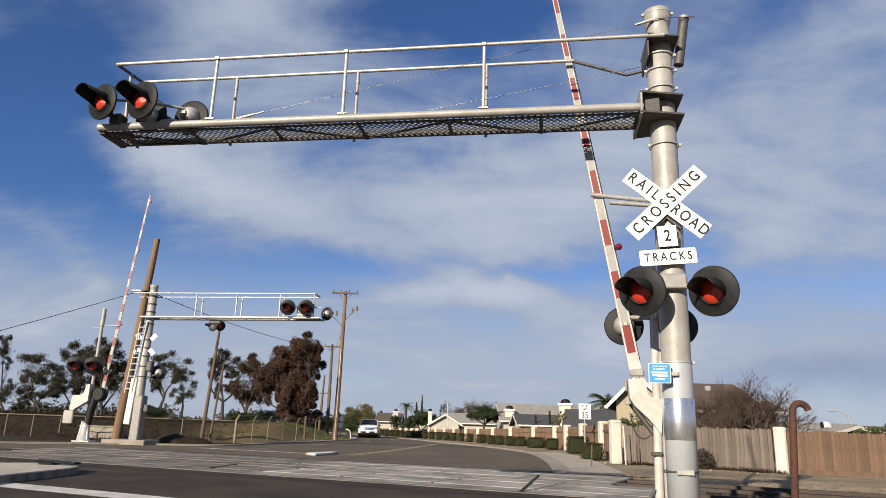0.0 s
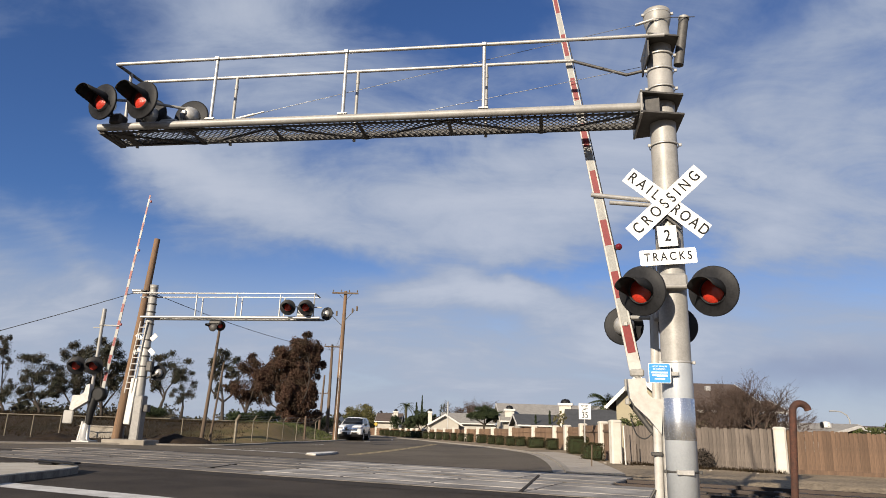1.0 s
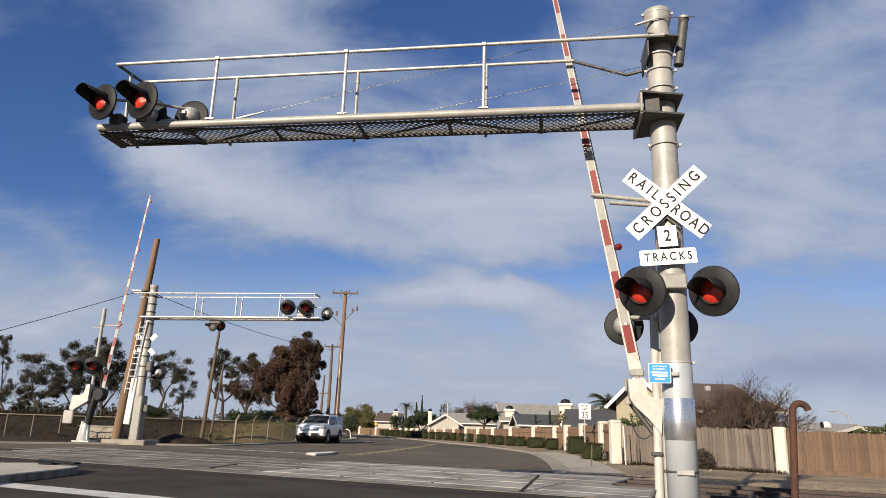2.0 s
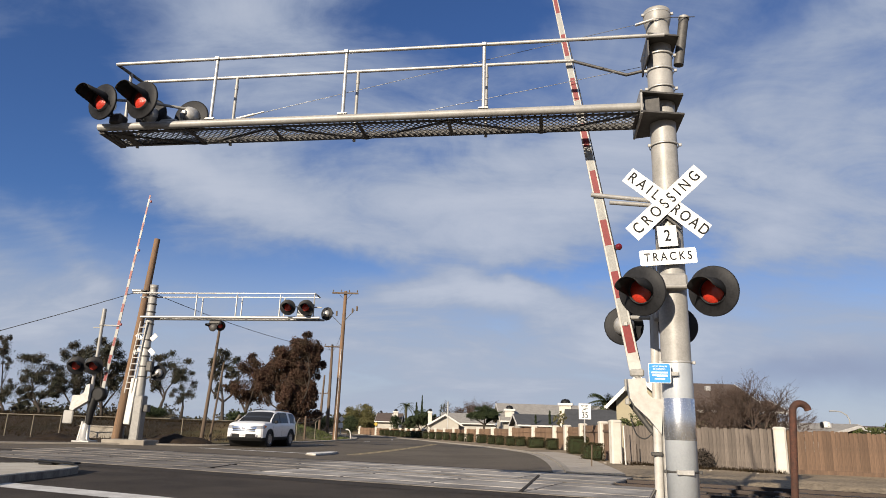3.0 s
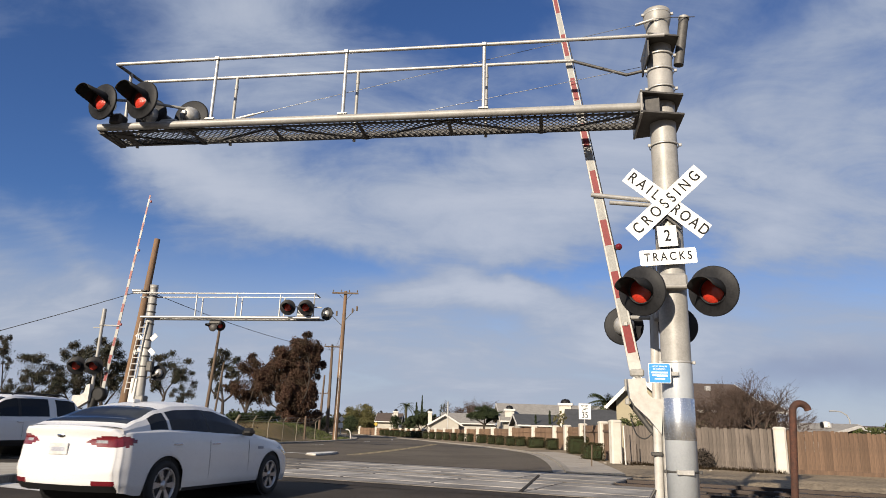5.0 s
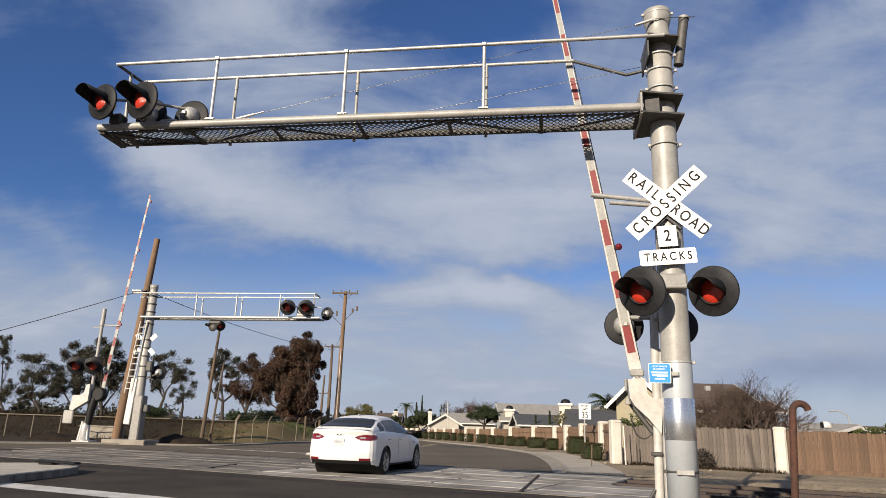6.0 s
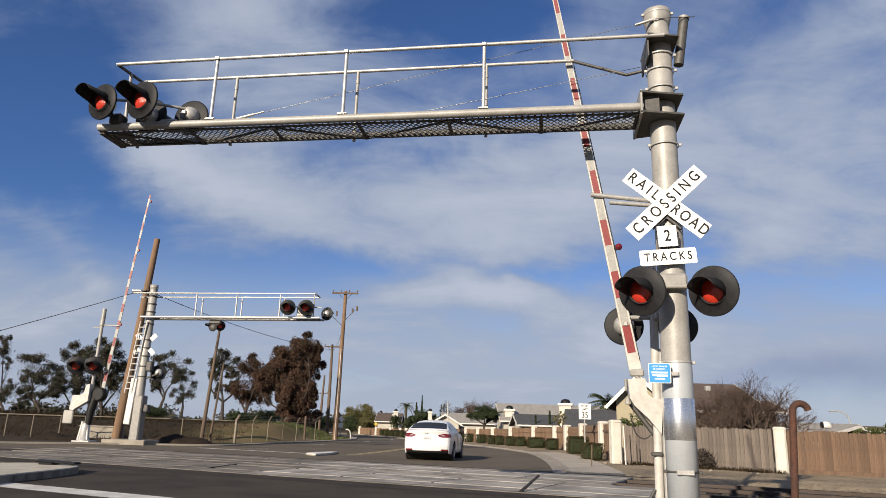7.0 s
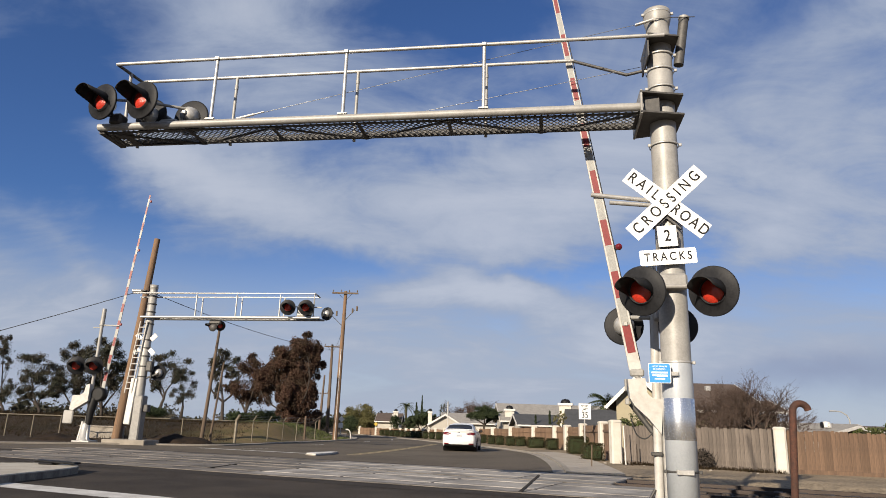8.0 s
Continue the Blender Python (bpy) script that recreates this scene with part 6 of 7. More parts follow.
def build_medians():
    near = [(-7.95, 9.0), (-7.93, 13.1), (-7.86, 14.9), (-7.95, 15.9), (-8.25, 16.5), (-8.8, 16.85), (-9.6, 16.8), (-10.3, 16.2), (-10.8, 14.5), (-11.6, 9.0)]
    o = [(p.x, p.y) for p in smooth_line([(*p, 0) for p in near], 4)]
    md = thing("median_island", Matrix(), "raised concrete median island with worn pale kerb", "median")
    top, rim = Mesh(), Mesh()
    n = len(o)
    cx, cy = sum(p[0] for p in o) / n, sum(p[1] for p in o) / n
    rings = [(o, -0.1), (o, 0.135), ([(x + (cx - x) * 0.012, y + (cy - y) * 0.012) for x, y in o], 0.155)]
    inner = [(x + (cx - x) * 0.09, y + (cy - y) * 0.05) for x, y in o]
    rings.append((inner, 0.157))
    vs = [(x, y, z) for r, z in rings for x, y in r]
    fs = [(k * n + i, k * n + (i + 1) % n, (k + 1) * n + (i + 1) % n, (k + 1) * n + i) for k in range(1, 3) for i in range(n)]
    # the upright face has a darker, streaked tone than the top
    part("kerb_face", Mesh().add(vs[:2 * n], [(i, (i + 1) % n, n + (i + 1) % n, n + i) for i in range(n)]), M_KERBFACE, md, "darker streaked kerb face")
    part("kerb", rim.add(vs, fs), M_ISLAND, md, "rounded concrete kerb")
    part("fill", top.prism(inner, 0.0, 0.152), M_ISLAND, md, "pale concrete fill")
    pd = thing("traffic_paddle", pose(-8.72, 16.35, 0.157, 0, 0, -12), "flattened black rubber traffic paddle on the island", "marker")
    part("paddle", Mesh().box((0.1, 0, 0.06), (1.08, 0.22, 0.05), pose(0, 0, 0, 0, 1.5, 0), 0.02), M_BLACK, pd)
    part("foot", Mesh().box((-0.1, 0, 0.02), (0.36, 0.3, 0.05), None, 0.02), M_BLACK, pd)
    far = [(-5.22, 28.6), (-4.72, 27.9), (-4.36, 29.0), (-4.22, 30.5), (-4.55, 30.7), (-5.12, 29.4)]
    fm = thing("median_nose", Matrix(), "low white-painted concrete median nose", "median")
    part("slab", Mesh().prism(far, -0.05, 0.085), M_PAINTW, fm, "white painted concrete")
    part("edge", Mesh().prism([(x * 1.0 + (-4.6 - x) * -0.05, y + (29.6 - y) * -0.04) for x, y in far], -0.05, 0.03), M_KERB, fm)


# ---- fences ----
def chain_fence():
    f = thing("chain_link_fence", Matrix(), "chain-link field fence with leaning steel posts and barbed-wire arms", "fence")
    H = 1.32
    pts = [Vector((x, y, ground_z(x, y))) for x, y in FENCE_L]
    seglen, posts = 2.9, []
    for i in range(len(pts) - 1):
        a, b = pts[i], pts[i + 1]
        sl = 3.0 if i < 4 else 2.35
        n = max(1, round((b - a).length / sl))
        for k in range(n):
            p = a.lerp(b, k / n)
            p.z = ground_z(p.x, p.y)
            posts.append((p, i))
    posts.append((pts[-1], len(pts) - 2))
    for p, i in posts:
        bent = i >= 5
        q = [(p.x, p.y, p.z - 0.1), (p.x + 0.01, p.y, p.z + H)]
        if bent:
            q += [(p.x + 0.02, p.y, p.z + H + 0.02), (p.x + 0.22, p.y - 0.12, p.z + H + 0.32)]
        r = 0.034 if not (p - pts[5]).length < 0.1 else 0.085
        part("post", Mesh().tube(q, r, 8), M_FENCE, f)
    part("gate_post", Mesh().tube([(-10.0, 53.4, 0), (-10.0, 53.4, 1.75)], 0.09, 10), M_POLEGREY, f)
    part("gate_brace", Mesh().box((0, 0, 0), (1.5, 0.08, 0.12), Matrix.Translation((-9.45, 54.4, 1.45)) @ pose(0, 0, 0, 0, -22, 60)), M_POLEGREY, f)
    for (p, i), (q, _) in zip(posts, posts[1:]):
        top = Mesh().tube([(p.x, p.y, p.z + H - 0.03), (q.x, q.y, q.z + H - 0.03)], 0.028 if i < 4 else 0.016, 6)
        part("top_rail", top, M_FENCE, f)
    for k, (dz, dx) in enumerate(((0.12, 0.08), (0.22, 0.14), (0.31, 0.2))):
        w = Mesh()
        L = [(p.x + dx, p.y - dx * 0.5, p.z + H + dz) for p, i in posts if i >= 5]
        w.tube(L, 0.006, 4)
        part("barbed_wire", w, M_WIRE, f)
    net = Mesh()
    r = 0.0013
    for (p, i), (q, _) in zip(posts, posts[1:]):
        d = q - p
        L = d.length
        if L < 0.2 or p.x < -34:
            continue
        n = int(L / 0.16)
        for sgn in (1, -1):
            for k in range(-8, n + 1):
                x0, x1 = k * 0.16, k * 0.16 + H * 0.95
                t0, t1 = max(0, (0 - x0) / (x1 - x0)), min(1, (L - x0) / (x1 - x0))
                if t1 <= t0:
                    continue
                for_z = (lambda t: t) if sgn > 0 else (lambda t: 1 - t)
                a = p + d * ((x0 + (x1 - x0) * t0) / L) + Vector((0, 0, H * 0.97 * for_z(t0)))
                b = p + d * ((x0 + (x1 - x0) * t1) / L) + Vector((0, 0, H * 0.97 * for_z(t1)))
                net.tube([a, b], r, 3, None, False)
    part("chain_link", net, M_STEEL_DK, f, "thin steel chain-link mesh")["kind"] = "stuff"


PILLARS = [(7.39, 29.4, 1.74), (8.02, 34.2, 1.72), (8.72, 42.4, 1.68), (8.46, 46.1, 1.60), (8.18, 48.9, 1.58), (7.37, 53.9, 1.55), (6.15, 59.0, 1.48), (4.99, 63.3, 1.42), (3.87, 67.1, 1.36),
           (2.83, 70.2, 1.30), (1.7, 73.2, 1.26), (0.75, 75.6, 1.22), (-0.19, 77.9, 1.16), (-0.96, 79.6, 1.13), (-1.67, 81.2, 1.10), (-2.4, 82.8, 1.08), (-3.1, 84.2, 1.06), (-3.8, 85.6, 1.05),
           (-4.6, 87.2, 1.04), (-6.0, 90.0, 1.04), (-8.2, 94.4, 1.04), (-11.0, 100.0, 1.04)]


def pillar(x, y, h, turn, w=0.44, sides=8):
    p = thing("fence_pillar", pose(x, y, ground_z(x, y) - 0.05, 0, 0, turn), "white stucco fence pillar with rounded cap", "pillar", "pillars of the fence")
    b = w / 2
    out = [(b - 0.06, -b), (b, -b + 0.06), (b, b - 0.06), (b - 0.06, b), (-b + 0.06, b), (-b, b - 0.06), (-b, -b + 0.06), (-b + 0.06, -b)]
    part("shaft", Mesh().prism(out, 0, h - 0.05), M_STUCCO_W, p)
    part("cap", Mesh().add([(x_ * 1.08, y_ * 1.08, h - 0.05) for x_, y_ in out] + [(x_ * 1.08, y_ * 1.08, h + 0.0) for x_, y_ in out] + [(x_ * 0.75, y_ * 0.75, h + 0.05) for x_, y_ in out],
                           [tuple(range(8))[::-1], tuple(range(16, 24))] + [(k * 8 + i, k * 8 + (i + 1) % 8, k * 8 + 8 + (i + 1) % 8, k * 8 + 8 + i) for k in (0, 1) for i in range(8)]), M_STUCCO_W, p)
    return p


def plank_run(a, b, h, material, label, seed, single=True, w=0.14, group="fence runs"):
    """A run of upright planks from a to b, on two rails."""
    rng = random.Random(seed)
    A, B = Vector((*a, ground_z(*a))), Vector((*b, ground_z(*b)))
    d = (B - A)
    L = d.length
    turn = math.degrees(math.atan2(d.y, d.x))
    f = thing("wooden_fence", Matrix.Translation(A) @ pose(0, 0, 0, 0, 0, turn), label, "fence", group)
    n = int(round(L / (w - 0.001)))
    w -= 0.0035
    meshes = []
    for k in range(4):
        hh = h + (k - 1.5) * 0.012
        mb = Mesh().add([(-w / 2, -0.01, 0), (w / 2, -0.01, 0), (w / 2, 0.01, 0), (-w / 2, 0.01, 0),
                         (-w / 2, -0.01, hh - 0.03), (w / 2, -0.01, hh - 0.03), (w / 2, 0.01, hh - 0.03), (-w / 2, 0.01, hh - 0.03),
                         (-w / 2 + 0.03, -0.01, hh), (w / 2 - 0.03, -0.01, hh), (w / 2 - 0.03, 0.01, hh), (-w / 2 + 0.03, 0.01, hh)],
                        [(0, 1, 5, 4), (1, 2, 6, 5), (2, 3, 7, 6), (3, 0, 4, 7), (4, 5, 9, 8), (5, 6, 10, 9), (6, 7, 11, 10), (7, 4, 8, 11), (8, 9, 10, 11), (3, 2, 1, 0)])
        meshes.append(mb)
    shared = [mb.data("plank", material) for mb in meshes]
    joined = Mesh()
    for i in range(n):
        x = (i + 0.5) * L / n
        m = Matrix.Translation((x, rng.uniform(-0.007, 0.007), rng.uniform(-0.02, 0.02))) @ pose(0, 0, 0, 0, rng.uniform(-0.25, 0.25), rng.uniform(-1.5, 1.5))
        k = rng.randrange(4)
        if single:
            part("plank", shared[k], material, f, "", m)
        else:
            joined.add(meshes[k].v, meshes[k].f, False, m)
    if not single:
        part("planks", joined, material, f)["kind"] = "stuff"
    for z in (0.35, h - 0.3):
        part("fence_rail", Mesh().box((L / 2, 0.035, z), (L, 0.04, 0.09), None, 0.005), material, f)
    part("kickboard", Mesh().box((L / 2, -0.02, 0.07), (L, 0.03, 0.16), None, 0.005), material, f)
    return f


def leaf_cloud(mb, centre, radii, n, size, rng, shell=0.55, flat=0.0, clump=0):
    """n leaves in an ellipsoid, gathered towards its surface; rhombs of mixed tilt."""
    vs, fs = [], []
    k = 0
    while k < n:
        d = Vector((rng.gauss(0, 1), rng.gauss(0, 1), rng.gauss(0, 1))).normalized()
        r = shell + (1 - shell) * rng.random()
        r *= 0.82 + 0.36 * noise.noise((d.x * 2.1 + centre[0], d.y * 2.1 + centre[1], d.z * 2.1 + centre[2]))
        p = Vector((centre[0] + d.x * radii[0] * r, centre[1] + d.y * radii[1] * r, centre[2] + d.z * radii[2] * r))
        for _ in range(max(clump, 1)):
            q = p + Vector((rng.gauss(0, 1), rng.gauss(0, 1), rng.gauss(0, 1))) * (size * 1.1 if clump else 0)
            a = Vector((rng.gauss(0, 1), rng.gauss(0, 1), rng.gauss(0, 1) - flat)).normalized()
            b = a.cross(Vector((rng.gauss(0, 1), rng.gauss(0, 1), rng.gauss(0, 1)))).normalized()
            s = size * rng.uniform(0.6, 1.3)
            o = len(vs)
            vs += [q - a * s, q + b * s * 0.42, q + a * s, q - b * s * 0.42]
            fs.append((o, o + 1, o + 2, o + 3))
            k += 1
    mb.add(vs, fs)


def hedge(x, y, sx, sy, h, turn, seed):
    rng = random.Random(seed)
    g = thing("hedge", pose(x, y, ground_z(x, y), 0, 0, turn), "clipped dark green box hedge at the foot of the fence", "hedge", "hedges along the fence")
    part("core", Mesh().box((0, 0, h / 2 - 0.02), (sx * 0.9, sy * 0.9, h * 0.92), None, 0.12), M_LEAF_DK, g, "dark twiggy core")
    lv = Mesh()
    vs, fs = [], []
    for _ in range(int(1500 * (sx * h + sy * h + sx * sy * 0.6))):
        f = rng.random()
        if f < 0.3:
            p = Vector((rng.uniform(-.5, .5) * sx, rng.uniform(-.5, .5) * sy, h))
        elif f < 0.75:
            p = Vector((rng.uniform(-.5, .5) * sx, rng.choice((-.5, .5)) * sy, rng.uniform(0.02, h)))
        else:
            p = Vector((rng.choice((-.5, .5)) * sx, rng.uniform(-.5, .5) * sy, rng.uniform(0.02, h)))
        k = 1 - 0.10 * max(0, (p.z / h - 0.75) / 0.25) ** 2
        p.x, p.y = p.x * k, p.y * k
        p += Vector((rng.gauss(0, 0.03), rng.gauss(0, 0.03), rng.gauss(0, 0.03)))
        a = Vector((rng.gauss(0, 1), rng.gauss(0, 1), rng.gauss(0, 1))).normalized()
        b = a.cross(Vector((rng.gauss(0, 1), rng.gauss(0, 1), rng.gauss(0, 1)))).normalized()
        s = rng.uniform(0.02, 0.045)
        o = len(vs)
        vs += [p - a * s, p + b * s * 0.5, p + a * s, p - b * s * 0.5]
        fs.append((o, o + 1, o + 2, o + 3))
    part("leaves", lv.add(vs, fs), M_HEDGE, g, "small clipped leaves")["kind"] = "stuff"


def build_right_fences():
    for i, (x, y, h) in enumerate(PILLARS):
        pillar(x, y, h, 5, 0.44 if i < 9 else 0.36)
    pillar(12.2, 25.2, 1.58, -22, 0.40)
    plank_run((7.66, 29.17), (12.0, 25.38), 1.50, M_PLANK_GREY, "weathered grey wooden plank fence", 1)
    plank_run((12.42, 25.12), (16.9, 23.6), 1.46, M_PLANK_RED, "reddish cedar plank fence", 2)
    plank_run((16.95, 23.58), (26.3, 20.4), 1.46, M_PLANK_RED, "reddish cedar plank fence", 3, False)
    for i, (a, b) in enumerate(zip(PILLARS, PILLARS[1:])):
        A, B = Vector(a[:2]), Vector(b[:2])
        d = (B - A).normalized() * 0.2
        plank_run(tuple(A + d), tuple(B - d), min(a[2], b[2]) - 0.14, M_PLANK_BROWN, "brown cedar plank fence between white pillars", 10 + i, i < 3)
    # clipped blocks at the foot of the fence, nearest first: x, y, width, depth, height
    rng = random.Random(4)
    blocks = [(6.90, 31.6, 1.05, 0.9, 0.76), (7.85, 39.6, 1.35, 1.0, 0.95), (7.45, 46.0, 0.88, 0.8, 0.72), (7.05, 50.6, 1.42, 0.9, 0.74), (6.40, 54.4, 0.86, 0.9, 0.72), (5.75, 55.7, 0.84, 0.9, 0.72),
              (5.15, 58.2, 0.78, 0.9, 0.72), (4.55, 59.4, 0.66, 0.9, 0.72), (3.90, 62.6, 1.05, 0.9, 0.74)]
    x, y = 3.0, 65.9
    while y < 92:
        blocks.append((x, y, 0.68 + 0.12 * rng.random(), 0.8, 0.74 + 0.06 * rng.random()))
        x, y = x - 0.71 - 0.0012 * (y - 65), y + 1.85
    for x, y, sx, sy, h in blocks:
        hedge(x, y, sx * 0.84, sy * 0.7, h * 0.94, 6 if y < 52 else 14 if y < 62 else 22, rng.randrange(9999))


# ---- houses ----
def house(x0, x1, y0, y1, eave, ridge, along, wall_mat, roof_mat, label, turn=0.0, chimney=None, windows=()):
    """A gabled house. along: 'x' or 'y', the ridge's direction. Overhanging roof slabs, white fascia."""
    cx, cy = (x0 + x1) / 2, (y0 + y1) / 2
    h = thing("house", Matrix.Translation((cx, cy, ground_z(cx, cy) - 0.02)) @ pose(0, 0, 0, 0, 0, turn + (0 if along == "x" else 90)), label, "house", "houses behind the fence")
    L, W = ((x1 - x0), (y1 - y0)) if along == "x" else ((y1 - y0), (x1 - x0))
    a, b = L / 2, W / 2
    mm = Matrix(((0, 0, 1, 0), (1, 0, 0, 0), (0, 1, 0, 0), (0, 0, 0, 1)))
    part("wall", Mesh().prism([(-b, 0), (b, 0), (b, eave), (0, ridge - 0.12), (-b, eave)], -a, a, mm), wall_mat, h, "stucco walls")
    o = 0.45
    k = (ridge - eave) / b
    for s in (1, -1):
        e = Mesh()
        p0, p1 = (s * (b + o), eave - k * o), (0.0, ridge)
        q = [(-a - o, p0[0], p0[1]), (a + o, p0[0], p0[1]), (a + o, p1[0], p1[1]), (-a - o, p1[0], p1[1])]
        up = [(x, y, z + 0.14) for x, y, z in q]
        fs = [(0, 1, 2, 3), (7, 6, 5, 4), (0, 4, 5, 1), (1, 5, 6, 2), (2, 6, 7, 3), (3, 7, 4, 0)]
        part("roof", e.add(q + up, fs if s < 0 else [f[::-1] for f in fs]), roof_mat, h, "shingle roof slope")
        part("gutter", Mesh().box((0, s * (b + o + 0.05), eave - k * o + 0.05), (L + 2 * o, 0.1, 0.14), None, 0.02), M_TRIMW, h)
        for g in (1, -1):
            u, v = Vector((g * (a + o + 0.02), p0[0], p0[1] + 0.05)), Vector((g * (a + o + 0.02), 0, ridge + 0.05))
            part("fascia", Mesh().add([u + Vector((0, 0, -0.12)), u + Vector((0, 0, 0.11)), v + Vector((0, 0, 0.11)), v + Vector((0, 0, -0.12)),
                                       u + Vector((g * 0.03, 0, -0.12)), u + Vector((g * 0.03, 0, 0.11)), v + Vector((g * 0.03, 0, 0.11)), v + Vector((g * 0.03, 0, -0.12))],
                                      [(0, 1, 2, 3), (7, 6, 5, 4), (0, 4, 5, 1), (1, 5, 6, 2), (3, 2, 6, 7), (0, 3, 7, 4)]), M_TRIMW, h, "white fascia board")
    for i in range(int(ridge > 3.0)):
        part("roof_vent", Mesh().box((a * 0.3, -b * 0.3, ridge - k * b * 0.3 + 0.22), (0.3, 0.3, 0.3), None, 0.04), M_GALV, h)
    if chimney:
        ux, uy, top, w = chimney
        c = part("chimney", Mesh().box((ux, uy, top / 2), (w, w * 0.8, top), None, 0.03), M_STUCCO_W, h, "white stucco chimney")
        part("chimney_cap", Mesh().box((ux, uy, top + 0.06), (w * 1.25, w * 1.05, 0.22), None, 0.04), M_TRIMW, c)
        part("cowl", Mesh().lathe([(w * 0.42, 0), (w * 0.40, 0.14), (w * 0.28, 0.30), (0, 0.36)], 16, Matrix.Translation((ux, uy, top + 0.17))), M_BLACK, c, "dark domed cowl")
    for u, z, w, hh in windows:
        wn = part("window", Mesh().box((u, -b - 0.02, z), (w, 0.06, hh), None, 0.01), M_TRIMW, h, "white framed window")
        part("pane", Mesh().box((u, -b - 0.055, z), (w - 0.16, 0.012, hh - 0.16)), M_GLASS_HOUSE, wn)
    return h


def build_houses():
    house(12.5, 17.0, 37.0, 45.2, 2.55, 4.05, "x", M_STUCCO_T, M_ROOF_BR, "tan stucco house with brown shingle roof", windows=((1.5, 1.5, 1.4, 1.0),))
    house(10.10, 12.40, 35.2, 41.5, 2.86, 3.98, "y", M_STUCCO_T, M_ROOF_BR, "tan stucco gable wing with white fascia", turn=-20)
    house(15.7, 18.1, 37.5, 41.0, 2.55, 3.05, "x", M_STUCCO_T, M_ROOF_BR, "tan stucco side wing with white eaves")
    house(6.6, 17.0, 70.0, 79.0, 2.1, 3.75, "x", M_STUCCO_H, M_ROOF_GR, "white house with pale grey shingle roof", chimney=(-4.6, -3.6, 3.05, 0.9))
    house(7.4, 14.2, 62.0, 68.5, 1.65, 2.5, "x", M_STUCCO_H, M_ROOF_DK, "white house with charcoal shingle roof")
    house(10.9, 16.5, 54.0, 61.0, 1.55, 2.85, "x", M_STUCCO_H, M_ROOF_DK, "white gabled house with charcoal roof and chimney", turn=-14, chimney=(-3.25, 0.6, 3.3, 1.0))
    house(0.9, 7.0, 92.0, 100.0, 1.9, 3.1, "x", M_STUCCO_H, M_ROOF_GR, "white house with grey-brown shingle roof")
    house(-0.8, 2.6, 88.0, 97.0, 1.75, 2.75, "y", M_STUCCO_H, M_ROOF_GR, "white gabled house front with chimney", chimney=(-3.6, 1.9, 3.0, 0.6))
    house(-3.6, 0.6, 99.0, 107.0, 1.9, 2.6, "x", M_STUCCO_H, M_ROOF_BR, "white house with dark brown roof")
    house(-9.2, -6.0, 108.0, 117.0, 1.9, 3.1, "x", M_STUCCO_H, M_ROOF_BR, "white house with brown roof and tall chimney", chimney=(1.1, -4.2, 3.3, 0.7))
    house(28.3, 36.5, 58.0, 66.0, 1.55, 2.40, "x", M_STUCCO_H, M_ROOF_GR, "house with pale shingle roof behind the cedar fence")
    house(30.7, 39.3, 47.0, 54.0, 1.5, 2.05, "x", M_STUCCO_T, M_ROOF_BR, "house with low brown roof behind the cedar fence")
    v = thing("roof_vent", pose(33.2, 60.2, 2.14), "white domed roof vent on the pale roof", "roof vent")
    part("dome", Mesh().lathe([(0.45, 0), (0.45, 0.25), (0.3, 0.45), (0, 0.52)], 16, pose(0, 0, 0)), M_TRIMW, v)
    part("mouth", Mesh().lathe([(0.28, 0), (0.26, 0.05), (0, 0.05)], 14, pose(-0.42, -0.2, 0.2, 0, -90, 0)), M_BLACK, v)


# ---- trees ----
def limb(mb, a, b, r0, r1, rng, bend=0.12, n=5, seg=7):
    a, b = Vector(a), Vector(b)
    L = (b - a).length
    off = Vector((rng.gauss(0, 1), rng.gauss(0, 1), rng.gauss(0, 0.4))) * L * bend
    P = [a.lerp(b, i / n) + off * math.sin(math.pi * i / n) for i in range(n + 1)]
    mb.tube(P, [r0 + (r1 - r0) * i / n for i in range(n + 1)], seg, None, False)
    return P


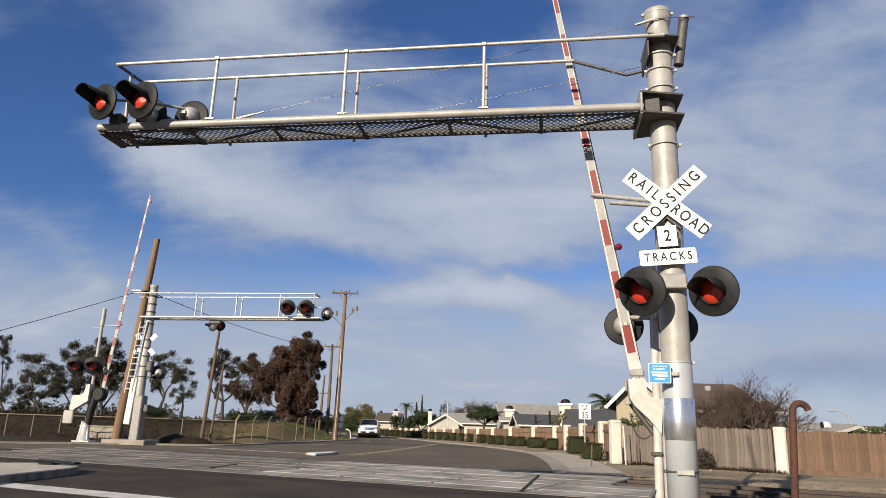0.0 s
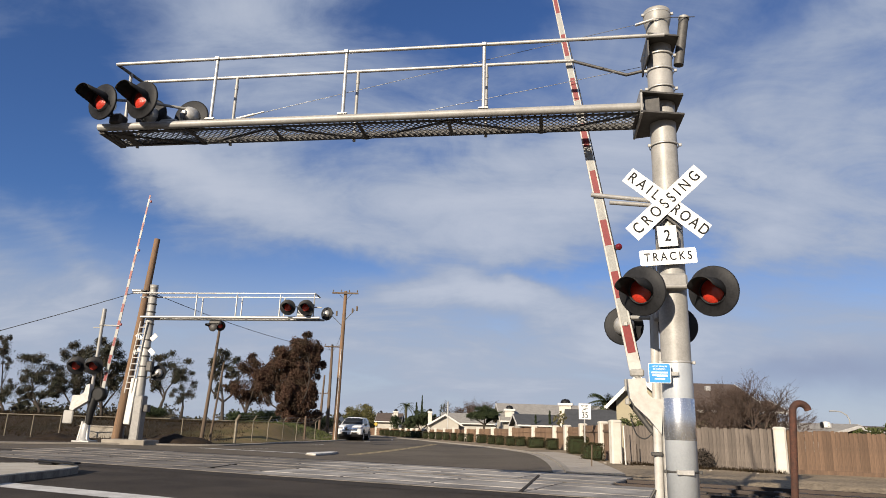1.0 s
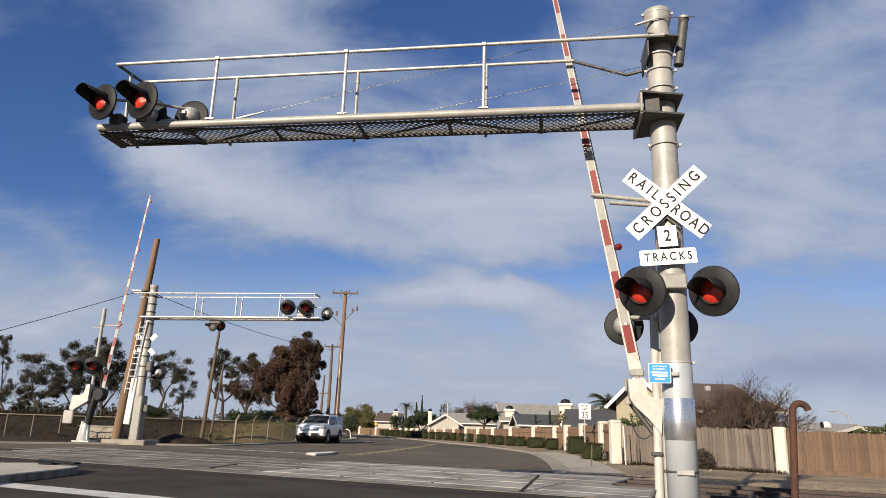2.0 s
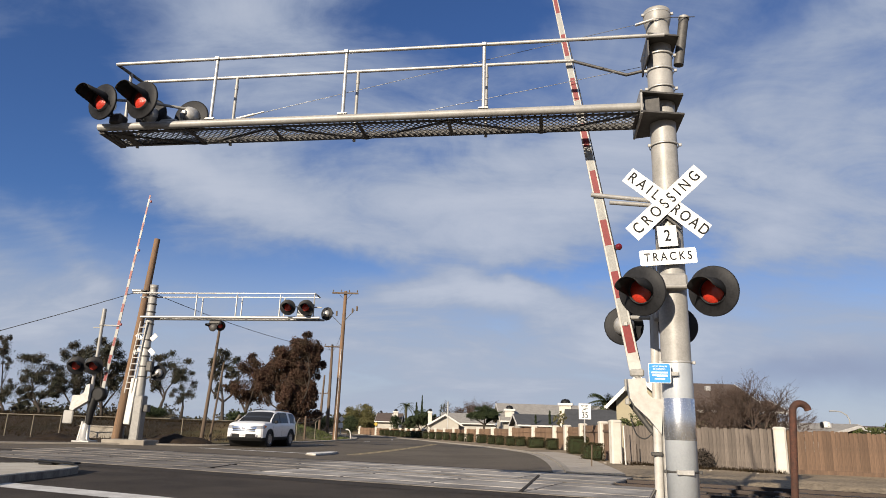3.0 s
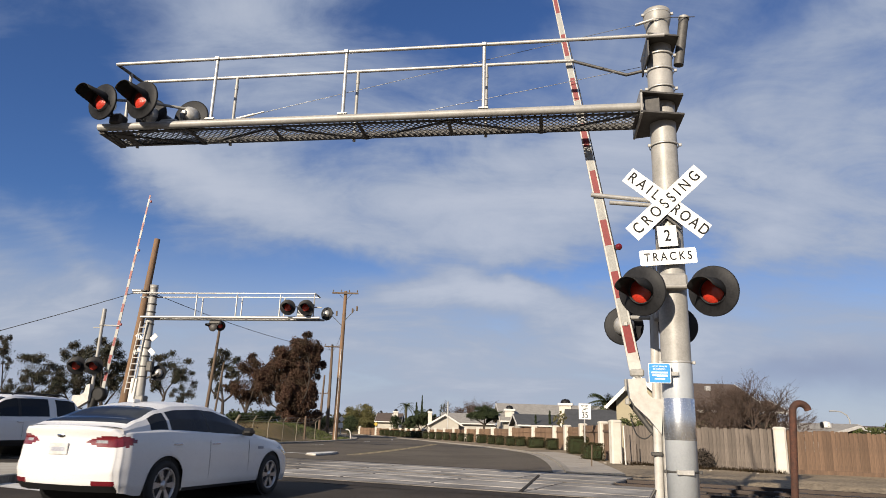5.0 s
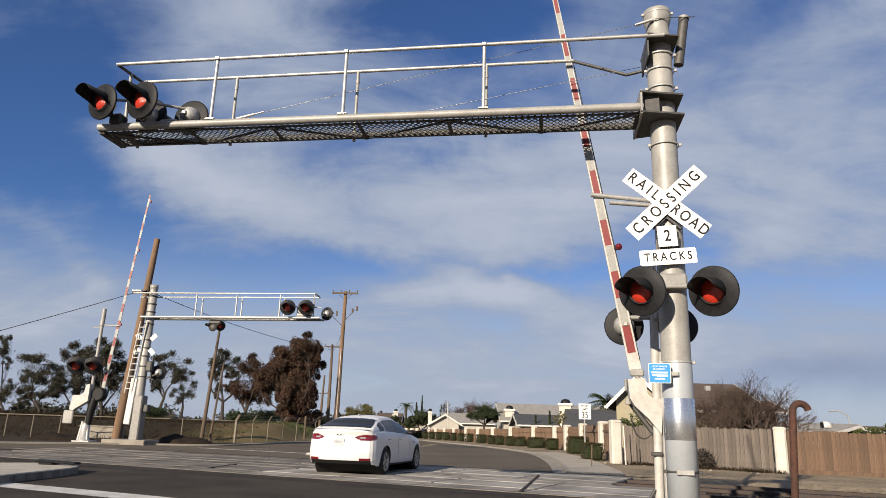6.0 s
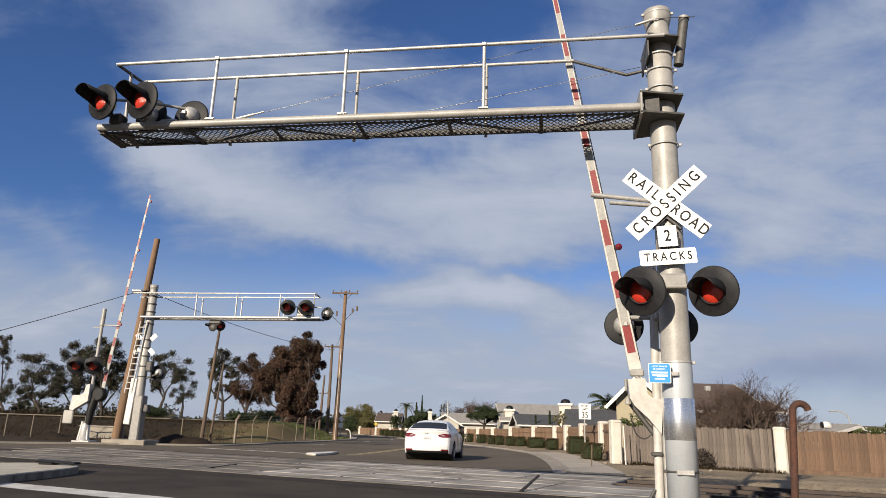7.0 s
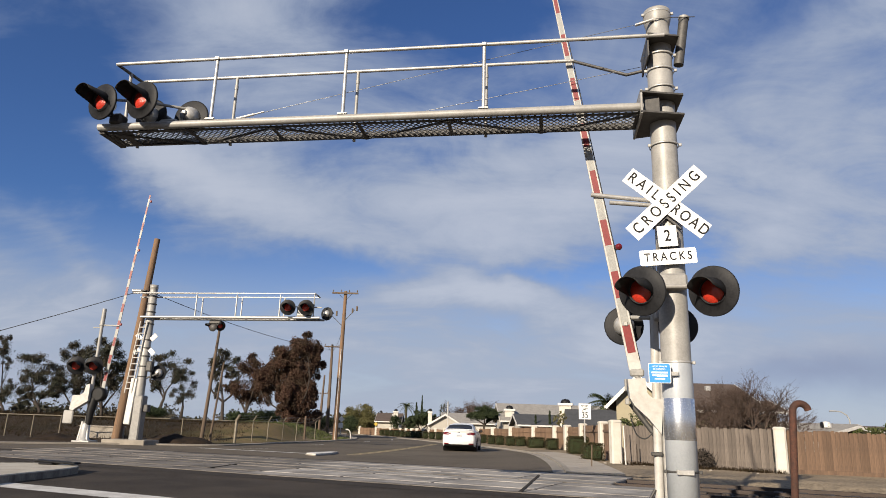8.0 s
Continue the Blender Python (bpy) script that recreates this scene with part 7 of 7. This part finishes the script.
def tree(x, y, lobes, leaf_mat, label, seed, leaves=5200, size=0.095, trunk=0.2, spread=1.0, shell=0.35, kind="tree", droop=0.6):
    """A trunk that forks into limbs, each ending in an airy lobe of leaf clumps. lobes: (dx, z, rx, rz)."""
    rng = random.Random(seed)
    gz = ground_z(x, y)
    t = thing("tree", pose(x, y, gz - 0.05), label, kind)
    wood, crown = Mesh(), Mesh()
    low = min(z - rz for _, z, _, rz in lobes) - gz
    fork = Vector((lobes[0][0] * 0.25, 0, max(0.6, low * 0.85)))
    limb(wood, (0, 0, 0), fork, trunk, trunk * 0.75, rng, 0.06)
    for dx, z, rx, rz in lobes:
        rx, rz = rx * 1.08, rz * 1.08
        c = Vector((dx, rng.uniform(-0.5, 0.5) * rx, z - gz))
        P = limb(wood, fork, c, trunk * 0.6, trunk * 0.2, rng)
        vol = rx * rz
        for k in range(9):
            d = Vector((rng.gauss(0, 1), rng.gauss(0, 1), rng.gauss(0.2, 0.8))).normalized()
            tip = c + Vector((d.x * rx, d.y * rx * 0.8, d.z * rz)) * rng.uniform(0.65, 1.0)
            Q = limb(wood, P[rng.choice((2, 3, 4, 5))], tip, trunk * 0.16, trunk * 0.04, rng, 0.15, 4, 5)
            sub = rng.uniform(0.26, 0.42)
            leaf_cloud(crown, tip, (rx * sub, rx * sub, rz * sub), int(leaves * vol / 45), size, rng, 0.15, droop)
            leaf_cloud(crown, Q[2], (rx * sub * 0.8, rx * sub * 0.8, rz * sub * 0.7), int(leaves * vol / 110), size, rng, 0.15, droop)
        leaf_cloud(crown, c, (rx, rx * 0.85, rz), int(leaves * vol / (26 if leaf_mat is M_LEAF_EU else 12)), size, rng, shell, droop)
    part("trunk", wood, M_BARK, t, "dark forked trunk and limbs")
    part("crown", crown, leaf_mat, t, "airy leafy crown")["kind"] = "stuff"
    return t


def bare_tree(x, y, h, width, seed, label, levels=5, trunk=0.16, material=None):
    rng = random.Random(seed)
    t = thing("bare_tree", pose(x, y, ground_z(x, y) - 0.05), label, "tree")
    wood, twigs = Mesh(), Mesh()

    def grow(p, d, L, r, lev):
        q = p + d * L
        (wood if lev < 2 else twigs).tube([p, p.lerp(q, 0.5) + Vector((rng.gauss(0, .05), rng.gauss(0, .05), 0)) * L, q], [r, r * 0.8, r * 0.62], 6 if lev < 2 else 4, None, False)
        if lev >= levels:
            return
        for _ in range(3 if lev < 1 else rng.choice((3, 3, 4))):
            nd = (d + Vector((rng.gauss(0, 0.55) * width, rng.gauss(0, 0.55) * width, rng.gauss(0.12, 0.38)))).normalized()
            grow(p.lerp(q, rng.uniform(0.55, 1.0)), nd, L * rng.uniform(0.6, 0.85), r * 0.55, lev + 1)
    for k in range(3):
        d = Vector((rng.gauss(0, 0.35) * width, rng.gauss(0, 0.3), 1)).normalized()
        grow(Vector((0, 0, 0)), d, h * 0.32, trunk, 0)
    part("trunk", wood, M_BARK, t, "dark bare trunk and limbs")
    part("twig_crown", twigs, material or M_TWIG, t, "thin bare reddish twigs")["kind"] = "stuff"


def palm(x, y, h, r, seed, label, fronds=26, trunk=0.2):
    rng = random.Random(seed)
    t = thing("palm_tree", pose(x, y, ground_z(x, y) - 0.05), label, "palm tree")
    part("trunk", Mesh().tube([(0, 0, 0), (0.05, 0, h * 0.5), (0, 0, h)], [trunk, trunk * 0.85, trunk * 0.9], 10), M_BARK, t)
    for i in range(fronds):
        a, e = rng.uniform(0, 2 * math.pi), rng.uniform(-0.5, 1.2)
        fr = Mesh()
        P = []
        for k in range(7):
            u = k / 6
            P.append(Vector((math.cos(a) * r * u * math.cos(e * 0.6), math.sin(a) * r * u * math.cos(e * 0.6), h + r * (u * math.sin(e) - 0.55 * u * u))))
        side = Vector((-math.sin(a), math.cos(a), 0))
        for k in range(6):
            for s in (1, -1):
                for j in range(2):
                    p = P[k].lerp(P[k + 1], j / 2)
                    q = p + side * s * r * 0.26 * (1 - (k / 7) ** 2) + (P[k + 1] - P[k]) * 0.8 + Vector((0, 0, -0.10 * r))
                    w = (P[k + 1] - P[k]) * 0.22
                    fr.add([p - w * 0.5, p + w * 0.5, q], [(0, 1, 2)])
        fr.tube(P, [0.03, 0.028, 0.025, 0.02, 0.015, 0.01, 0.006], 4, None, False)
        part("frond", fr, M_LEAF_DK if i % 3 else M_LEAF_GR, t)


def cypress(x, y, h, r, seed):
    rng = random.Random(seed)
    t = thing("cypress_tree", pose(x, y, ground_z(x, y) - 0.05), "slim dark green columnar cypress", "tree", "cypresses behind the fence")
    part("trunk", Mesh().tube([(0, 0, 0), (0, 0, h * 0.9)], [0.15, 0.02], 7), M_BARK, t)
    c = Mesh()
    for k in range(14):
        u = k / 13
        leaf_cloud(c, (0, 0, 0.3 + (h - 0.5) * u), (r * (1.05 - u * 0.9), r * (1.05 - u * 0.9), h * 0.07), 150, 0.11, rng, 0.2, -2.0)
    part("crown", c, M_LEAF_DK, t, "dense upright dark foliage")["kind"] = "stuff"


def shrub(x, y, rx, rz, material, label, seed, n=1400, size=0.06, name="shrub"):
    rng = random.Random(seed)
    t = thing(name, pose(x, y, ground_z(x, y)), label, "shrub")
    w, l = Mesh(), Mesh()
    for _ in range(9):
        a = rng.uniform(0, 6.28)
        limb(w, (0, 0, 0), (math.cos(a) * rx * 0.7, math.sin(a) * rx * 0.7, rz * rng.uniform(0.6, 1.4)), 0.02, 0.006, rng, 0.1, 3, 5)
    for _ in range(5):
        leaf_cloud(l, (rng.uniform(-.45, .45) * rx, rng.uniform(-.4, .4) * rx, rz * rng.uniform(0.6, 1.1)), (rx * 0.62, rx * 0.62, rz * 0.72), n // 5, size, rng, 0.25)
    part("stems", w, M_BARK, t)
    part("leaves", l, material, t)["kind"] = "stuff"


def build_trees():
    eu = "airy eucalyptus tree with bronze-green foliage"
    tree(-44.1, 78, [(-0.8, 6.1, 2.6, 1.7), (-2.2, 3.9, 1.7, 1.5), (1.2, 4.0, 1.5, 1.2)], M_LEAF_EU, eu, 1)
    tree(-58.5, 95, [(-1.9, 10.1, 1.4, 1.8), (-0.4, 4.4, 1.4, 1.6), (-3.1, 7.4, 1.8, 3.2)], M_LEAF_EU, eu, 2)
    tree(-46.8, 90, [(-0.4, 8.1, 2.0, 2.3), (-1.4, 5.2, 1.8, 1.8), (1.3, 4.6, 1.5, 1.7)], M_LEAF_EU, eu, 3)
    tree(-38.2, 80, [(0.1, 8.1, 2.3, 2.0), (-1.2, 6.1, 1.8, 2.3), (1.9, 5.0, 1.6, 2.3), (-1.5, 3.6, 1.5, 1.2)], M_LEAF_EU, eu, 4, 6000)
    tree(-30.6, 78, [(0.3, 7.0, 2.1, 1.6), (2.0, 6.0, 1.7, 1.2), (-0.4, 5.0, 1.1, 1.1)], M_LEAF_EU, eu, 5, 4200)
    tree(-31.3, 86, [(0.3, 4.6, 1.6, 1.5)], M_LEAF_EU, "small airy eucalyptus tree", 6, 3000)
    tree(-23.2, 76, [(-0.5, 7.5, 1.6, 1.6), (0.6, 6.6, 1.2, 1.2), (-1.4, 6.3, 0.6, 0.9), (-0.8, 4.5, 0.5, 0.9)], M_LEAF_EU, eu, 7, 5200)
    tree(-18.2, 66, [(0.6, 6.0, 1.6, 1.3), (-0.3, 4.1, 1.3, 1.3), (1.4, 4.2, 1.3, 1.9), (-1.4, 4.1, 0.8, 0.6)], M_LEAF_BR, "drooping tree with bronze foliage", 8, 8000)
    tree(-13.2, 64, [(0.8, 7.9, 1.7, 1.2), (1.5, 6.9, 1.0, 1.5), (0.7, 5.6, 1.7, 1.8), (0.6, 3.6, 1.7, 1.9), (0.5, 1.9, 1.7, 1.4), (-1.1, 6.9, 1.7, 1.4), (-2.3, 5.8, 1.2, 1.2), (-0.8, 5.2, 1.4, 1.3),
                       (-3.1, 4.7, 0.9, 0.9), (-1.3, 3.9, 0.6, 0.9), (-0.6, 2.6, 0.8, 1.0)], M_LEAF_BR,
         "large dense tree with dark bronze foliage down to the ground", 9, 17000, 0.095, 0.13)
    tree(-14.0, 130, [(-0.2, 3.0, 2.9, 2.2), (-2.0, 2.2, 1.9, 1.6), (1.4, 2.7, 1.6, 1.8), (0, 1.4, 3.2, 1.2)], M_LEAF_FAR, "round tree with yellow-green autumn foliage", 10, 5200, 0.12)
    tree(0.9, 110, [(-0.1, 3.6, 0.6, 1.2), (0.0, 2.2, 1.1, 1.2)], M_LEAF_DK, "small dark conifer behind the houses", 11, 1500)
    tree(4.75, 71.5, [(0.0, 2.75, 1.4, 0.75), (-1.0, 2.45, 0.8, 0.55), (1.0, 2.5, 0.85, 0.6)], M_LEAF_DK, "flat-topped clipped green tree by the fence", 12, 14000, 0.085, 0.14)
    tree(8.55, 49.0, [(0.0, 2.15, 0.5, 0.42)], M_LEAF_FAR, "small round yellow-green tree behind the fence", 13, 6000, 0.06, 0.08)
    tree(-2.2, 95, [(-0.1, 2.4, 1.5, 1.4), (-1.2, 1.7, 1.1, 1.0), (1.0, 2.0, 1.2, 1.0)], M_LEAF_DK, "dark evergreen tree behind the fence", 14, 9000)
    tree(-6.4, 104, [(0, 1.9, 0.9, 1.2)], M_LEAF_DK, "dark evergreen tree behind the fence", 15, 8000)
    tree(8.75, 31.5, [(0.0, 1.75, 0.55, 0.5), (0.5, 1.5, 0.45, 0.35)], M_LEAF_GR, "green citrus bush above the fence", 16, 5200, 0.07, 0.06)
    tree(28.2, 45.0, [(-0.8, 1.7, 0.8, 0.45), (0.9, 1.85, 1.5, 0.5)], M_LEAF_GR, "green leafy tree above the cedar fence", 17, 2500, 0.1, 0.1)
    cypress(-3.1, 100, 4.6, 0.6, 1)
    cypress(-2.35, 101, 5.6, 0.52, 2)
    cypress(9.85, 62, 2.95, 0.22, 3)
    cypress(8.6, 62, 2.6, 0.16, 4)
    palm(-4.6, 100, 4.2, 1.25, 1, "fan palm with dark fronds behind the fence")
    palm(14.5, 60, 3.7, 2.0, 2, "feathery palm tree behind the house", 30, 0.25)
    bare_tree(14.9, 34.0, 5.0, 1.1, 3, "broad leafless tree behind the grey fence", 6, 0.12)
    bare_tree(14.4, 34.6, 4.6, 1.3, 13, "broad leafless tree behind the grey fence", 6, 0.10)
    bare_tree(15.7, 35.2, 4.6, 1.05, 23, "broad leafless tree behind the grey fence", 6, 0.10)
    bare_tree(13.6, 33.0, 3.5, 1.2, 7, "leafless brown shrub behind the grey fence", 5, 0.09)
    bare_tree(17.0, 33.5, 2.3, 1.1, 8, "leafless brown shrub behind the grey fence", 5, 0.08)
    for x, y, h, s in ((2.6, 110, 6.2, 4), (4.6, 112, 6.4, 5), (8.4, 112, 7.6, 6)):
        bare_tree(x, y, h, 0.9, s, "leafless tree behind the houses", 5, 0.16)
    # distant woods on the horizon
    rng = random.Random(8)
    far = Mesh()
    for i in range(150):
        x, y = rng.uniform(-330, -16), rng.uniform(190, 330)
        h = rng.uniform(1.5, 4.5)
        leaf_cloud(far, (x, y, ground_z(x, y) + h * 0.6), (rng.uniform(3, 7), 3, h), 130, 0.7, rng, 0.2)
    for i in range(60):
        x, y = rng.uniform(-30, 200), rng.uniform(230, 330)
        h = rng.uniform(1.5, 3.5)
        leaf_cloud(far, (x, y, h * 0.6), (rng.uniform(3, 7), 3, h), 110, 0.7, rng, 0.2)
    tagged(part("far_woods", far, M_LEAF_EU), "distant line of low trees along the horizon", "trees", kind="stuff")
    # dark bushes behind the field
    for x, y, rx, rz, s in ((-30.0, 74, 1.9, 0.9, 1), (-20.0, 84, 2.4, 1.1, 2), (-15.2, 90, 3.0, 1.6, 3), (-17.0, 60.5, 1.2, 0.6, 4), (-10.6, 84, 1.4, 1.5, 5)):
        shrub(x, y, rx, rz, M_LEAF_DK, "dark green bush at the edge of the field", 40 + s, 5200, 0.09, "bush")
    shrub(10.05, 26.55, 0.6, 0.46, M_BARK, "dry brown weed bush against the grey fence", 50, 1800, 0.05, "dry_bush")
    shrub(8.9, 27.4, 0.4, 0.34, M_TWIG, "dry brown weed bush against the grey fence", 51, 1400, 0.05, "dry_bush")


def weeds(name, label, n, place, hmin, hmax, material, seed):
    rng = random.Random(seed)
    mb = Mesh()
    vs, fs = [], []
    for _ in range(n):
        x, y = place(rng)
        z = ground_z(x, y)
        for _ in range(5):
            h = rng.uniform(hmin, hmax)
            a = rng.uniform(0, 6.28)
            w = h * 0.05 + 0.008
            dx, dy = math.cos(a), math.sin(a)
            lx, ly = rng.gauss(0, 0.35) * h, rng.gauss(0, 0.35) * h
            ox, oy = rng.gauss(0, 0.12), rng.gauss(0, 0.12)
            o = len(vs)
            vs += [(x + ox - dx * w, y + oy - dy * w, z - 0.02), (x + ox + dx * w, y + oy + dy * w, z - 0.02), (x + ox + lx, y + oy + ly, z + h)]
            fs.append((o, o + 1, o + 2))
    tagged(part(name, mb.add(vs, fs), material), label, "weeds", kind="stuff")


def build_weeds():
    def bank(r):
        x = r.uniform(-62, -13)
        return x, fence_y(max(x, -75)) + r.uniform(0.2, 26) if x < -9.7 else 58
    weeds("field_weeds", "dry brown weeds over the field bank", 6500, bank, 0.05, 0.24, M_WEED, 1)

    def crest(r):
        x = r.uniform(-70, -24)
        return x, fence_y(max(x, -75)) + r.uniform(11, 20)
    weeds("crest_weeds", "tall dry weeds along the crest of the bank", 1500, crest, 0.2, 0.55, M_WEED, 2)

    def mound(r):
        return r.uniform(-16, -8.2), r.uniform(56, 66)
    weeds("green_grass", "short green grass on the mound by the poles", 2600, mound, 0.06, 0.2, M_LEAF_GR, 3)

    def verge(r):
        t = r.random()
        x = 7.7 + (12.0 - 7.7) * t
        return x + r.uniform(-0.3, 0.3), 28.9 + (25.2 - 28.9) * t - abs(r.gauss(0.15, 0.35))
    weeds("verge_weeds", "dry weeds at the foot of the grey fence", 420, verge, 0.04, 0.16, M_WEED, 4)

    rng = random.Random(21)
    for x, y, r in ((9.55, 24.9, 0.07), (9.0, 24.6, 0.05), (6.75, 28.6, 0.10), (10.6, 23.6, 0.05), (10.9, 24.3, 0.04), (7.9, 27.2, 0.05)):
        st_ = Mesh()
        ring = [(0.0, 1.0), (0.6, 0.75), (1.0, 0.2), (0.85, -0.3)]
        st_.lathe([(r * a * rng.uniform(0.85, 1.15), r * 0.7 * b) for a, b in ring], 9)
        tagged(part("stone", st_, M_KERB, None, "", pose(x, y, ground_z(x, y) + r * 0.15, rng.uniform(-15, 15), rng.uniform(-15, 15), rng.uniform(0, 90))), "pale loose stone lying on the dirt verge", "stone", "stones on the verge")
    # field dirt piles and a block beside the far signal
    d = Mesh()
    rng = random.Random(3)
    n = 22
    vs, fs = [], []
    for j in range(n):
        for i in range(n):
            u, v = i / (n - 1) * 2 - 1, j / (n - 1) * 2 - 1
            rr = max(0.0, 1 - u * u - v * v)
            vs.append((u * 2.4, v * 1.2, -0.1 + (0.80 * rr ** 0.8) * (0.70 + 0.25 * noise.noise((u * 2.5, v * 2.5, 7.0))) + 0.10 * rr * noise.noise((u * 9, v * 7, 2.0))))
    fs = [(j * n + i, j * n + i + 1, (j + 1) * n + i + 1, (j + 1) * n + i) for j in range(n - 1) for i in range(n - 1)]
    # the signal case's shadow on this mound is put into its soil colour
    t = part("dirt_mound", d.add(vs, fs, True), M_SOIL, None, "", pose(-13.4, 36.6, -0.02, 0, 0, -12))
    tagged(t, "low mound of dirt coloured dark for shade beside the far signal", "dirt mound")
    t = part("dirt_mound", t.data, M_SOIL, None, "", pose(-20.5, 38.8, -0.22, 0, 0, 10))
    tagged(t, "low mound of dark dirt beside the field fence", "dirt mound")
    b = thing("concrete_block_wall", pose(-20.6, 43.6, ground_z(-20.6, 43.6), 0, 0, 2), "low tan concrete block wall in the field", "wall")
    part("block_course", Mesh().box((0, 0, 0.3), (2.6, 0.4, 0.75), None, 0.05), M_KERB, b)
    part("capping", Mesh().box((0, 0, 0.71), (2.7, 0.46, 0.08), None, 0.02), M_KERB, b)


build_near_cantilever()
build_near_gate()
build_far_cantilever()
build_far_gate()
SUV = build_suv()
SEDAN = build_sedan()
build_poles()
build_small_posts()
build_medians()
chain_fence()
build_houses()
build_trees()
build_weeds()
build_tracks()
build_right_fences()
motions()
